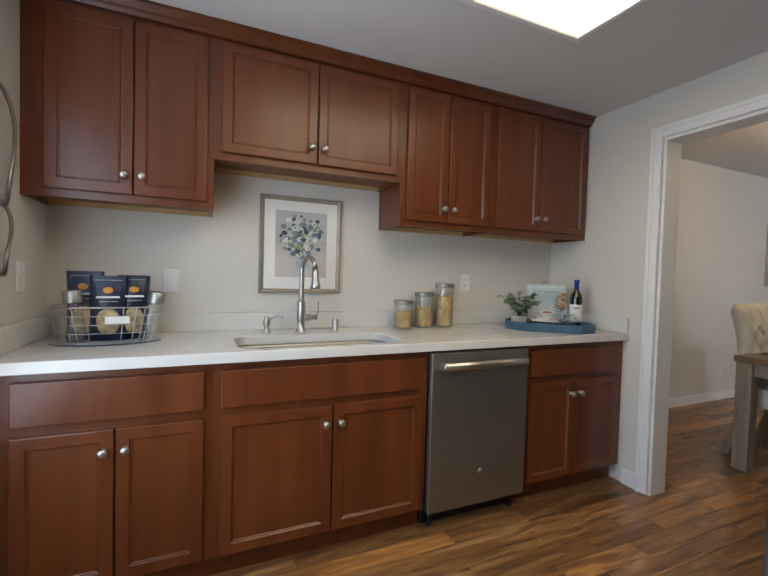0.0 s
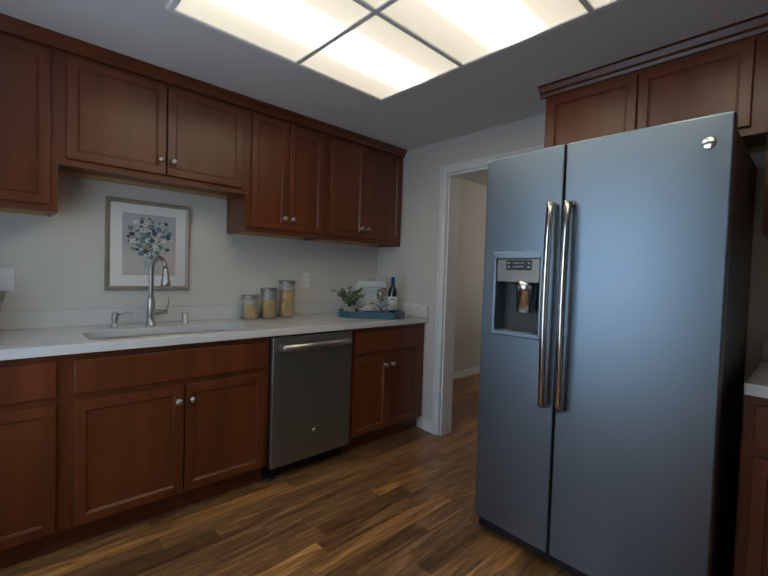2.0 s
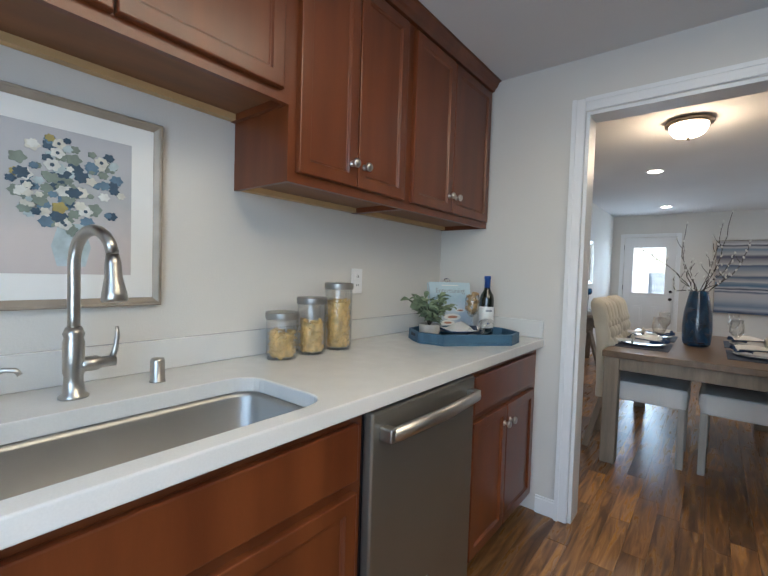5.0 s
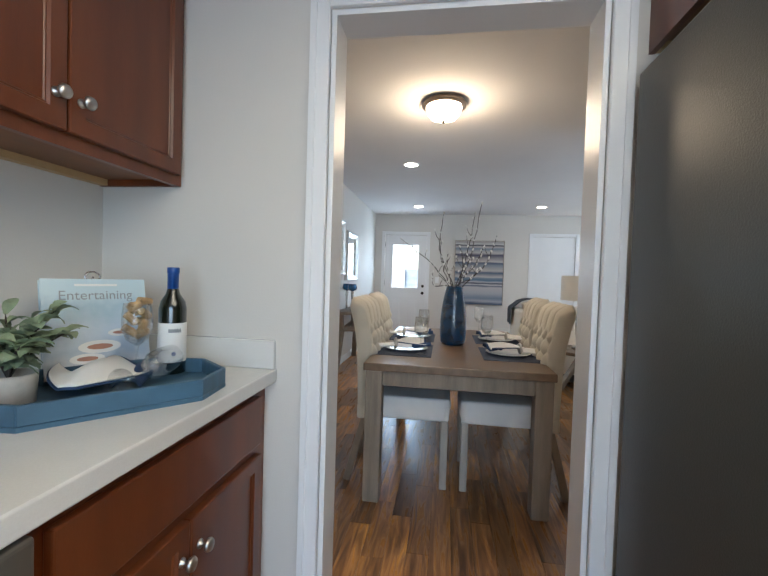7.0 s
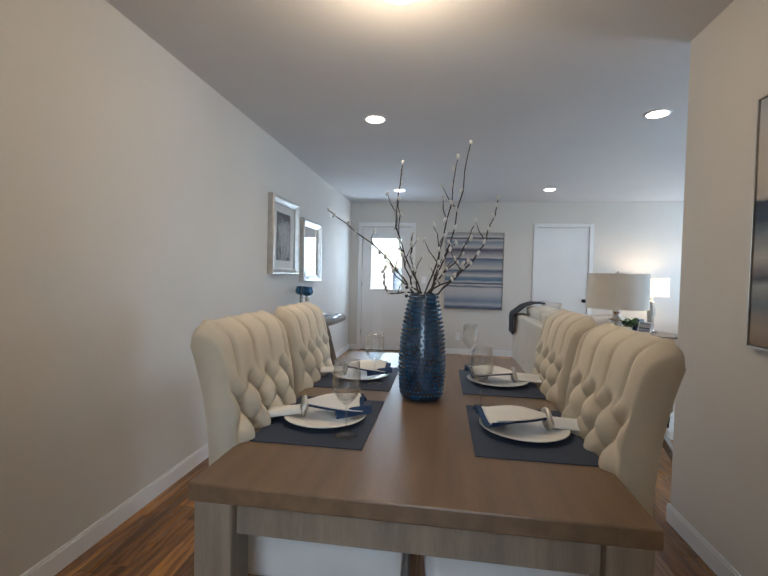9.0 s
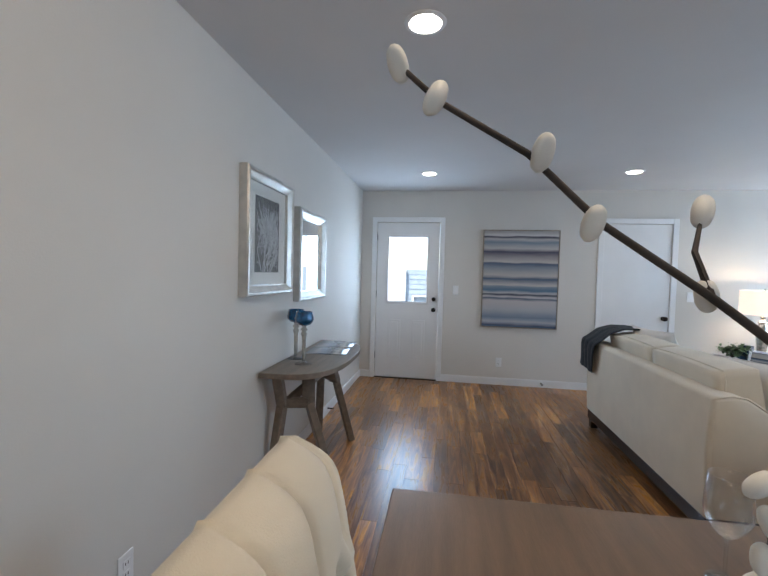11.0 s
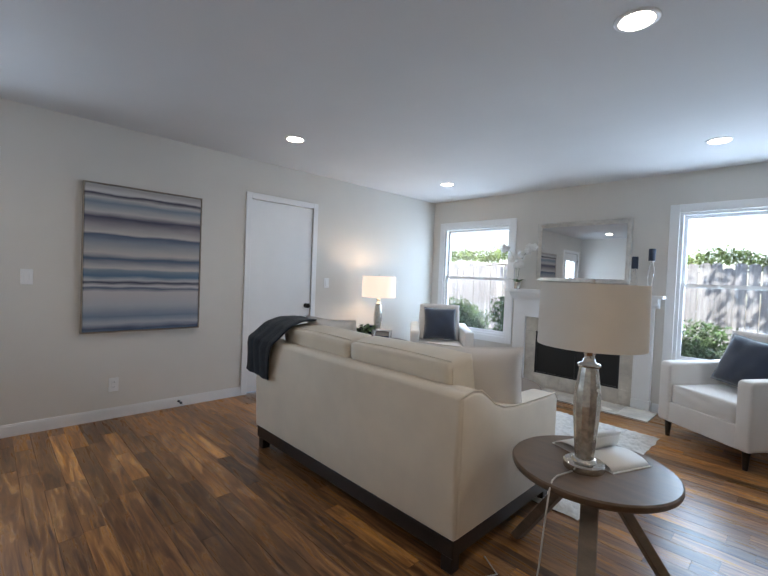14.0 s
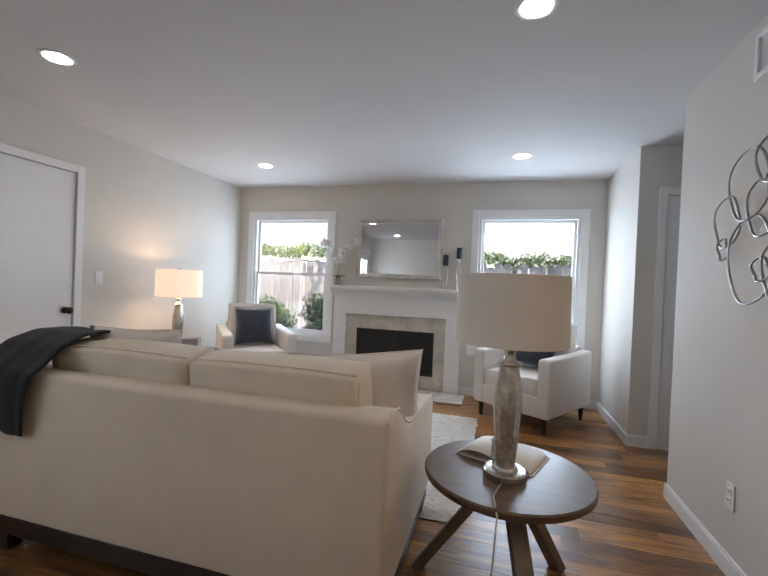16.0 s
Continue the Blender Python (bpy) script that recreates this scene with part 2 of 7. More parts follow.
M["bluevase"] = surface("dark_blue_glaze", (0.008, 0.038, 0.090), 0.15, vary=0.3, scale=14, coat=1.0)
M["marble"] = surface("cream_marble_tile", (0.66, 0.62, 0.55), 0.25, vary=0.10, scale=5, fine=0.15, bump_scale=20)
M["soot"] = surface("black_firebox", (0.008, 0.008, 0.008), 0.5)
M["bluetray"] = surface("blue_painted_wood", (0.055, 0.13, 0.20), 0.45, vary=0.12, scale=8, stretch=(1, 6, 1))
M["white"] = surface("white_china", (0.80, 0.79, 0.76), 0.18, vary=0.01, coat=0.5)
M["linen"] = surface("white_napkin", (0.76, 0.75, 0.72), 0.9, vary=0.02, bump=0.3, bump_scale=350)
M["hem"] = surface("blue_napkin_border", (0.018, 0.050, 0.125), 0.85, vary=0.08, scale=20, bump=0.3, bump_scale=350)
M["mat"] = surface("slate_blue_placemat", (0.028, 0.042, 0.078), 0.7, vary=0.06, bump=0.6, bump_scale=420)
M["leaf"] = surface("grey_green_leaf", (0.24, 0.30, 0.18), 0.6, vary=0.2, scale=12, spread=0.2)
M["shrub"] = surface("shrub_leaf", (0.11, 0.20, 0.075), 0.5, vary=0.4, scale=9)
M["ivy"] = surface("sunny_vine_leaf", (0.30, 0.41, 0.13), 0.5, vary=0.4, scale=7)
M["fence"] = surface("weathered_fence_board", (0.45, 0.45, 0.46), 0.8, vary=0.2, scale=3, stretch=(6, 6, 0.6), spread=0.18, bump=0.3, bump_scale=40)
M["soil"] = surface("garden_ground", (0.22, 0.19, 0.14), 0.95, vary=0.3, scale=5, bump=0.5, bump_scale=30)
M["siding"] = surface("blue_grey_siding", (0.36, 0.42, 0.47), 0.7, vary=0.08, spread=0.06)
M["pale_leg"] = surface("daylit_pale_wood", (0.50, 0.47, 0.42), 0.6, vary=0.10, scale=3, stretch=(8, 8, 0.8), fine=0.25, bump=0.15, bump_scale=40)
M["stemware"] = thin_glass("stemware_glass", 0.38, (0.985, 0.99, 0.99))
M["polished"] = surface("polished_nickel", (0.66, 0.645, 0.61), 0.16, metal=1.0, vary=0.02, scale=3, rough_vary=0.03)
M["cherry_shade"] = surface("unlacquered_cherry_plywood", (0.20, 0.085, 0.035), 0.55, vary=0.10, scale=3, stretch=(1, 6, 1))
M["stem"] = surface("brown_twig", (0.055, 0.040, 0.032), 0.8, vary=0.3, scale=30)
M["bud"] = surface("silver_catkin", (0.74, 0.72, 0.67), 0.9, vary=0.05)
M["shag"] = surface("white_shag", (0.70, 0.68, 0.64), 1.0, vary=0.08, scale=40, bump=1.0, bump_scale=90, sheen=0.4)
M["pasta"] = surface("dry_pasta", (0.78, 0.52, 0.20), 0.6, vary=0.2, scale=40, bump=0.6, bump_scale=90)
M["cork"] = surface("cork", (0.55, 0.36, 0.18), 0.8, vary=0.2, scale=40)
M["kraft"] = surface("navy_foil_bag", (0.022, 0.032, 0.070), 0.36, vary=0.25, scale=9, bump=0.9, bump_scale=38)
M["orange"] = surface("orange_print", (0.75, 0.30, 0.03), 0.5)
M["cookie"] = surface("pale_biscuit", (0.55, 0.40, 0.22), 0.7, vary=0.25, scale=30)
M["blue"] = surface("blue_foil", (0.01, 0.07, 0.28), 0.35)
M["dark_plate"] = surface("near_black_plate", (0.03, 0.035, 0.045), 0.6)
M["grey"] = surface("grey_print", (0.30, 0.31, 0.32), 0.7)
M["ringmetal"] = surface("brushed_ring_metal", (0.36, 0.345, 0.33), 0.30, metal=1.0, vary=0.05, scale=20)
M["pan"] = surface("brushed_bronze", (0.22, 0.17, 0.13), 0.4, metal=0.4, vary=0.06)
M["bronze"] = surface("oil_rubbed_bronze", (0.030, 0.024, 0.020), 0.35, metal=0.7, vary=0.1)
M["mercury"] = surface("mercury_glass", (0.66, 0.64, 0.58), 0.18, metal=0.7, vary=0.15, scale=45, coat=0.6)
M["cable"] = surface("clear_cord", (0.60, 0.58, 0.54), 0.35, vary=0.02)
M["canvas"] = bands("striped_canvas_paint", 2, [
    (0.0, (0.177, 0.224, 0.286)), (0.035, (0.0476, 0.0748, 0.136)), (0.07, (0.378, 0.387, 0.423)), (0.12, (0.163, 0.218, 0.286)), (0.20, (0.414, 0.414, 0.441)),
    (0.29, (0.495, 0.459, 0.45)), (0.315, (0.0816, 0.109, 0.163)), (0.33, (0.558, 0.531, 0.522)), (0.355, (0.0272, 0.034, 0.068)), (0.375, (0.45, 0.441, 0.45)), (0.40, (0.0884, 0.163, 0.245)),
    (0.44, (0.204, 0.252, 0.299)), (0.455, (0.522, 0.477, 0.45)), (0.52, (0.068, 0.109, 0.17)), (0.555, (0.495, 0.45, 0.423)), (0.64, (0.224, 0.258, 0.299)), (0.68, (0.0816, 0.109, 0.17)),
    (0.695, (0.522, 0.477, 0.45)), (0.80, (0.068, 0.068, 0.109)), (0.835, (0.513, 0.477, 0.459)), (0.90, (0.184, 0.238, 0.299)), (0.93, (0.495, 0.468, 0.45)), (0.955, (0.0272, 0.0272, 0.0544)),
    (0.97, (0.594, 0.576, 0.558)), (1.0, (0.396, 0.369, 0.36))], 0.035, (1.2, 1, 8), detail=8)
M["seascape"] = bands("grey_seascape_paint", 2, [
    (0.0, (0.20, 0.14, 0.11)), (0.10, (0.33, 0.27, 0.23)), (0.20, (0.16, 0.20, 0.24)), (0.27, (0.34, 0.36, 0.37)), (0.30, (0.09, 0.10, 0.13)), (0.38, (0.46, 0.46, 0.45)),
    (0.47, (0.24, 0.27, 0.31)), (0.54, (0.05, 0.08, 0.13)), (0.615, (0.035, 0.055, 0.09)), (0.63, (0.50, 0.47, 0.43)), (0.85, (0.52, 0.49, 0.45)), (1.0, (0.40, 0.42, 0.45))], 0.06, (2.5, 1.5, 7), detail=8)
M["page_print"] = bands("seascape_photograph", 1, [(0.0, (0.30, 0.27, 0.24)), (0.25, (0.12, 0.12, 0.14)), (0.4, (0.45, 0.42, 0.38)), (0.55, (0.08, 0.09, 0.12)), (0.75, (0.25, 0.28, 0.34)), (1.0, (0.42, 0.44, 0.47))], 0.3, (2, 3, 1), 0.18)
M["bouquet_ground"] = bands("pale_painted_ground", 2, [(0.0, (0.52, 0.46, 0.44)), (0.4, (0.56, 0.50, 0.48)), (0.7, (0.42, 0.42, 0.42)), (1.0, (0.45, 0.45, 0.47))], 0.3, (2, 2, 2))
M["cover"] = bands("cookbook_cover_print", 2, [(0.0, (0.55, 0.52, 0.50)), (0.18, (0.62, 0.60, 0.60)), (0.42, (0.42, 0.50, 0.58)), (0.62, (0.52, 0.60, 0.68)), (0.85, (0.38, 0.52, 0.60)), (1.0, (0.50, 0.62, 0.66))], 0.35, (3, 3, 3), 0.3)


# ---- mesh helpers ----
def cuboid(x0, x1, y0, y1, z0, z1, bevel=0.0, seg=2):
    bm = bmesh.new()
    bmesh.ops.create_cube(bm, size=1.0)
    for v in bm.verts:
        v.co = Vector((x0 + (v.co.x + 0.5) * (x1 - x0), y0 + (v.co.y + 0.5) * (y1 - y0), z0 + (v.co.z + 0.5) * (z1 - z0)))
    if bevel:
        bmesh.ops.bevel(bm, geom=bm.edges[:], offset=bevel, segments=seg, profile=0.5, affect="EDGES")
    return bm


def joined(*bms):
    """Several closed shapes of one rigid piece in one bmesh."""
    out = bmesh.new()
    for bm in bms:
        me = bpy.data.meshes.new("piece")
        bm.to_mesh(me)
        bm.free()
        out.from_mesh(me)
        bpy.data.meshes.remove(me)
    return out


def moved(bm, m):
    bmesh.ops.transform(bm, matrix=m, verts=bm.verts)
    return bm


def lathe(profile, segs=24, ripple=0.0, lobes=0):
    """A turned shape from (radius, height) pairs, closed at both ends."""
    bm = bmesh.new()
    rings = []
    for r, z in profile:
        ring = []
        for i in range(segs):
            a = 2 * math.pi * i / segs
            rr = max(r, 0.0004) * (1 + (ripple * math.cos(lobes * a) if lobes else 0))
            ring.append(bm.verts.new((rr * math.cos(a), rr * math.sin(a), z)))
        rings.append(ring)
    for a, b in zip(rings, rings[1:]):
        for i in range(segs):
            bm.faces.new((a[i], a[(i + 1) % segs], b[(i + 1) % segs], b[i]))
    bm.faces.new(rings[0][::-1])
    bm.faces.new(rings[-1])
    return bm


def tube(points, radius, sides=8, closed=False, flat=1.0):
    """A round bar along a line of points; radius may be a list."""
    bm = bmesh.new()
    pts = [Vector(p) for p in points]
    count = len(pts)
    rings, up = [], Vector((0.31, 0.17, 0.93)).normalized()
    for i, p in enumerate(pts):
        if closed:
            d = pts[(i + 1) % count] - pts[i - 1]
        else:
            d = pts[min(i + 1, count - 1)] - pts[max(i - 1, 0)]
        d = d.normalized()
        side = d.cross(up)
        if side.length < 1e-3:
            side = d.cross(Vector((1, 0, 0)))
        side.normalize()
        top = side.cross(d).normalized()
        r = radius[i] if isinstance(radius, (list, tuple)) else radius
        rings.append([bm.verts.new(p + side * (r * math.cos(2 * math.pi * j / sides)) + top * (r * flat * math.sin(2 * math.pi * j / sides))) for j in range(sides)])
    pairs = list(zip(rings, rings[1:])) + ([(rings[-1], rings[0])] if closed else [])
    for a, b in pairs:
        for j in range(sides):
            bm.faces.new((a[j], a[(j + 1) % sides], b[(j + 1) % sides], b[j]))
    if not closed:
        bm.faces.new(rings[0][::-1])
        bm.faces.new(rings[-1])
    bmesh.ops.recalc_face_normals(bm, faces=bm.faces)
    return bm


def cushion(sx, sy, sz, power=0.35, n=14, corner=0.0, seed=0):
    """A stuffed shape: a soft-edged block, with drawn-out corners where corner > 0."""
    bm = bmesh.new()
    bmesh.ops.create_cube(bm, size=2.0)
    bmesh.ops.subdivide_edges(bm, edges=bm.edges[:], cuts=n, use_grid_fill=True)
    for v in bm.verts:
        c = v.co.copy()
        s = Vector([math.copysign(abs(a) ** 1.0, a) for a in c])
        u = s.normalized() * max(abs(a) for a in s)
        soft = s.lerp(u, power)
        edge = abs(c.x) * abs(c.z)
        soft.x *= 1 + corner * edge * edge
        soft.z *= 1 + corner * edge * edge
        wob = noise.noise(Vector((c.x * 1.7 + seed, c.y * 1.7, c.z * 1.7 + seed))) * 0.03
        v.co = Vector((soft.x * sx / 2, soft.y * sy / 2 * (1 + wob), soft.z * sz / 2))
    return bm


def pillow(w, h, thick, seed=0, n=12):
    """A throw pillow standing in the xz plane: seam all round, full middle, pointed corners."""
    bm = bmesh.new()
    grids = []
    for side in (-1, 1):
        g = []
        for i in range(n + 1):
            row = []
            for j in range(n + 1):
                u, v = 2 * i / n - 1, 2 * j / n - 1
                full = (max(0.0, 1 - u * u) * max(0.0, 1 - v * v)) ** 0.42
                pinch = 1 - 0.07 * (1 - (u * v) ** 2) * max(abs(u), abs(v)) ** 3
                crease = 0.012 * noise.noise(Vector((u * 2 + seed, v * 2, seed)))
                row.append(bm.verts.new((u * w / 2 * pinch, side * (full * thick / 2 + crease * full), v * h / 2 * pinch)))
            g.append(row)
        grids.append(g)
        for i in range(n):
            for j in range(n):
                q = (g[i][j], g[i + 1][j], g[i + 1][j + 1], g[i][j + 1])
                bm.faces.new(q if side < 0 else q[::-1])
    bmesh.ops.remove_doubles(bm, verts=bm.verts, dist=0.0005)
    return bm


def sheet(rows, cols, f, thick=0.0):
    """A surface f(u, v) for u, v in 0..1, given thickness along its normals."""
    bm = bmesh.new()
    g = [[bm.verts.new(f(i / rows, j / cols)) for j in range(cols + 1)] for i in range(rows + 1)]
    for i in range(rows):
        for j in range(cols):
            bm.faces.new((g[i][j], g[i + 1][j], g[i + 1][j + 1], g[i][j + 1]))
    if thick:
        bmesh.ops.recalc_face_normals(bm, faces=bm.faces)
        bmesh.ops.solidify(bm, geom=bm.faces[:], thickness=thick)
    return bm


def prism(outline, axis, lo, hi, bevel=0.0, seg=2):
    """A flat outline of (a, b) pairs pushed along an axis: 'x' takes (y, z), 'y' takes (x, z), 'z' takes (x, y)."""
    bm = bmesh.new()

    def at(a, b, c):
        return {"x": (c, a, b), "y": (a, c, b), "z": (a, b, c)}[axis]
    low = [bm.verts.new(at(a, b, lo)) for a, b in outline]
    high = [bm.verts.new(at(a, b, hi)) for a, b in outline]
    bm.faces.new(low)
    bm.faces.new(high[::-1])
    for i in range(len(outline)):
        j = (i + 1) % len(outline)
        bm.faces.new((low[i], high[i], high[j], low[j]))
    bmesh.ops.recalc_face_normals(bm, faces=bm.faces)
    if bevel:
        edges = [e for e in bm.edges if e.calc_face_angle(0) > 0.6]
        bmesh.ops.bevel(bm, geom=edges, offset=bevel, segments=seg, profile=0.5, affect="EDGES")
    return bm


def bar(a, b, w, d, bevel=0.004):
    """A square bar from a to b."""
    a, b = Vector(a), Vector(b)
    length = (b - a).length
    bm = cuboid(-w / 2, w / 2, -d / 2, d / 2, 0, length, bevel, 1)
    q = (b - a).to_track_quat("Z", "Y")
    return moved(bm, Matrix.Translation(a) @ q.to_matrix().to_4x4())


def mesh_of(name, bm, material, smooth=False):
    me = bpy.data.meshes.new(name)
    bm.normal_update()
    bm.to_mesh(me)
    bm.free()
    for one in material if isinstance(material, (list, tuple)) else [material]:
        me.materials.append(one)
    if smooth:
        me.shade_smooth()
    return me


def part(name, bm, material, parent, label="", smooth=False):
    ob = new(name, mesh_of(name, bm, material, smooth))
    ob.parent = parent
    return tagged(ob, label)


def thing(name, m, label, category, group="", kind=""):
    ob = new(name)
    ob.empty_display_size = 0.1
    ob.matrix_world = m
    return tagged(ob, label, category, group, kind)


def solo(name, bm, material, label, category, group="", kind="", m=None, smooth=False):
    ob = new(name, mesh_of(name, bm, material, smooth))
    if m is not None:
        ob.matrix_world = m
    return tagged(ob, label, category, group, kind)


def smooth_by(ob, degrees=40):
    ob.data.shade_smooth()
    ob.data.set_sharp_from_angle(angle=radians(degrees))
    return ob


# ---- the large structure ----
def structure(name, bms, material, label, category):
    return solo(name, joined(*bms), material, label, category, kind="structure")


W = 0.12
structure("wall_kitchen_counter", [cuboid(KX0, DX0 - W, KY1, LY + 0.2, 0, CEIL + 0.2)], M["wall"], "light greige painted wall behind the kitchen counter", "wall")
KW0, KW1, KWZ0, KWZ1 = 0.15, 1.70, 0.55, 2.05
structure("wall_kitchen_side", [cuboid(KX0 - W, KX0, KW1, LY + 0.2, 0, 2.6), cuboid(KX0 - W, KX0, -2.5, KW0, 0, 2.6),
                                cuboid(KX0 - W, KX0, KW0, KW1, 0, KWZ0), cuboid(KX0 - W, KX0, KW0, KW1, KWZ1, 2.6)], M["wall"], "light greige painted side wall of the kitchen", "wall")
structure("wall_kitchen_south", [cuboid(KX0 - W, DX0, -2.5 - W, -2.5, 0, 2.6)], M["wall"], "plain greige painted wall closing the kitchen", "wall")
OY0, OY1, OZ = 0.876, 1.684, 2.038
structure("wall_kitchen_dining", [cuboid(KX1, DX0, OY1, LY + 0.2, 0, 2.6), cuboid(KX1, DX0, -2.5, OY0, 0, 2.6), cuboid(KX1, DX0, OY0, OY1, OZ, 2.6)],
          M["wall"], "greige painted wall with the opening between kitchen and dining room", "wall")
structure("wall_north", [cuboid(DX0, FX + 0.15, LY, LY + 0.2, 0, 2.6)], M["wall"], "long light greige painted wall of dining and living room", "wall")
D1, D2 = (1.682, 2.494), (-1.034, -0.276)      # the two doors of the far wall, in y
DZ = 2.035
structure("wall_east", [cuboid(FX, FX + 0.15, D1[1], LY, 0, 2.6), cuboid(FX, FX + 0.15, D2[1], D1[0], 0, 2.6), cuboid(FX, FX + 0.15, FY - 0.15, D2[0], 0, 2.6),
                        cuboid(FX, FX + 0.15, *D1, DZ, 2.6), cuboid(FX, FX + 0.15, *D2, DZ, 2.6)], M["wall"], "light greige painted wall with two white doors", "wall")
W1, W2 = (8.555, 9.630), (5.660, 6.722)       # the two windows of the fireplace wall, in x
WZ0, WZ1 = 0.545, 2.035
structure("wall_fireplace", [cuboid(W1[1], FX + 0.15, FY - 0.15, FY, 0, 2.6), cuboid(W2[1], W1[0], FY - 0.15, FY, 0, 2.6), cuboid(PX - 0.2, W2[0], FY - 0.15, FY, 0, 2.6),
                             cuboid(*W1, FY - 0.15, FY, 0, WZ0), cuboid(*W1, FY - 0.15, FY, WZ1, 2.6), cuboid(*W2, FY - 0.15, FY, 0, WZ0), cuboid(*W2, FY - 0.15, FY, WZ1, 2.6)],
          M["wall"], "greige painted wall with fireplace and two windows", "wall")
HD = (4.42, 5.215)
structure("wall_return", [cuboid(PX - 0.16, PX - 0.025, FY, HY1, 0, 2.6), cuboid(HD[1], PX - 0.16, HY1 - W, HY1, 0, 2.6), cuboid(3.6, HD[0], HY1 - W, HY1, 0, 2.6), cuboid(HD[0], HD[1], HY1 - W, HY1, DZ, 2.6)],
          M["wall"], "greige painted return wall beside the hall", "wall")
structure("wall_hall_end", [cuboid(3.6 - W, 3.6, HY1 - W, HY0 + W, 0, 2.6)], M["wall"], "plain greige painted end of the hall", "wall")
structure("wall_decor", [cuboid(PX - W, PX, HY0, PY, 0, 2.6)], M["wall"], "greige painted wall that carries the metal ring decor", "wall")
structure("wall_hall_north", [cuboid(3.6, PX - W, HY0, HY0 + W, 0, 2.6)], M["wall"], "greige painted hall wall", "wall")
structure("wall_dining_south", [cuboid(DX0, PX - W, PY - W, PY, 0, 2.6)], M["wall"], "greige painted dining room wall with a seascape", "wall")
structure("ceiling_kitchen", [cuboid(KX0, KX1, -2.5, -0.285, KCEIL, 2.6), cuboid(KX0, KX1, 1.565, KY1, KCEIL, 2.6), cuboid(KX0, 1.085, -0.285, 1.565, KCEIL, 2.6),
                              cuboid(2.285, KX1, -0.285, 1.565, KCEIL, 2.6), cuboid(1.085, 2.285, -0.285, 1.565, 2.56, 2.6)], M["ceiling"], "smooth off-white kitchen ceiling with a light well", "ceiling")
structure("ceiling_living", [cuboid(DX0, FX + 0.15, PY, LY + 0.2, CEIL, CEIL + 0.15), cuboid(PX, FX + 0.15, FY - 0.15, PY, CEIL, CEIL + 0.15), cuboid(3.5, PX, FY - 0.15, PY, CEIL, CEIL + 0.15)],
          M["ceiling"], "smooth off-white ceiling of dining and living room", "ceiling")


def base_run(name, runs):
    """White baseboard: runs of (x0, y0, x1, y1, side) with the wall on the far side."""
    bms = []
    for x0, y0, x1, y1, nx, ny in runs:
        if nx:
            a, b = sorted((y0, y1))
            lo, hi = sorted((x0, x0 + nx * 0.012))
            bms.append(cuboid(lo, hi, a, b, 0.0, 0.078))
            lo, hi = sorted((x0, x0 + nx * 0.008))
            bms.append(cuboid(lo, hi, a, b, 0.078, 0.090))
        else:
            a, b = sorted((x0, x1))
            lo, hi = sorted((y0, y0 + ny * 0.012))
            bms.append(cuboid(a, b, lo, hi, 0.0, 0.078))
            lo, hi = sorted((y0, y0 + ny * 0.008))
            bms.append(cuboid(a, b, lo, hi, 0.078, 0.090))
    return structure(name, bms, M["trim"], "white painted wooden baseboard", "baseboard")


CW = 0.062      # width of a casing
base_run("baseboard_north", [(DX0, LY, FX, LY, 0, -1)])
base_run("baseboard_east", [(FX, D1[1] + CW, FX, LY - 0.012, -1, 0), (FX, D2[1] + CW, FX, D1[0] - CW, -1, 0), (FX, FY + 0.012, FX, D2[0] - CW, -1, 0)])
base_run("baseboard_fireplace", [(8.47, FY, FX, FY, 0, 1), (PX - 0.013, FY, 6.87, FY, 0, 1)])
base_run("baseboard_return", [(PX - 0.025, FY + 0.012, PX - 0.025, HY1, 1, 0), (HD[1] + CW, HY1, PX - 0.013, HY1, 0, 1)])
base_run("baseboard_decor", [(PX, HY0, PX, PY, 1, 0), (PX - 0.1, HY0, PX + 0.012, HY0, 0, -1)])
base_run("baseboard_dining", [(DX0, PY, PX + 0.012, PY, 0, 1)])
base_run("baseboard_kitchen", [(KX1, OY1 + CW, KX1, 1.845, -1, 0)])
base_run("baseboard_dining_west", [(DX0, OY1 + CW, DX0, LY - 0.012, 1, 0), (DX0, PY + 0.012, DX0, OY0 - CW, 1, 0)])


def casing_bars(lo, hi, top, z0=0.0, width=CW, thick=0.018):
    """Three mitred-looking boards round an opening, in the local xz plane, standing off towards -y."""
    out = []
    for x0, x1, a, b in ((lo - width, lo, z0, top + width), (hi, hi + width, z0, top + width), (lo, hi, top, top + width)):
        out.append(joined(cuboid(x0, x1, -thick, 0, a, b, 0.003, 1)))
    return out


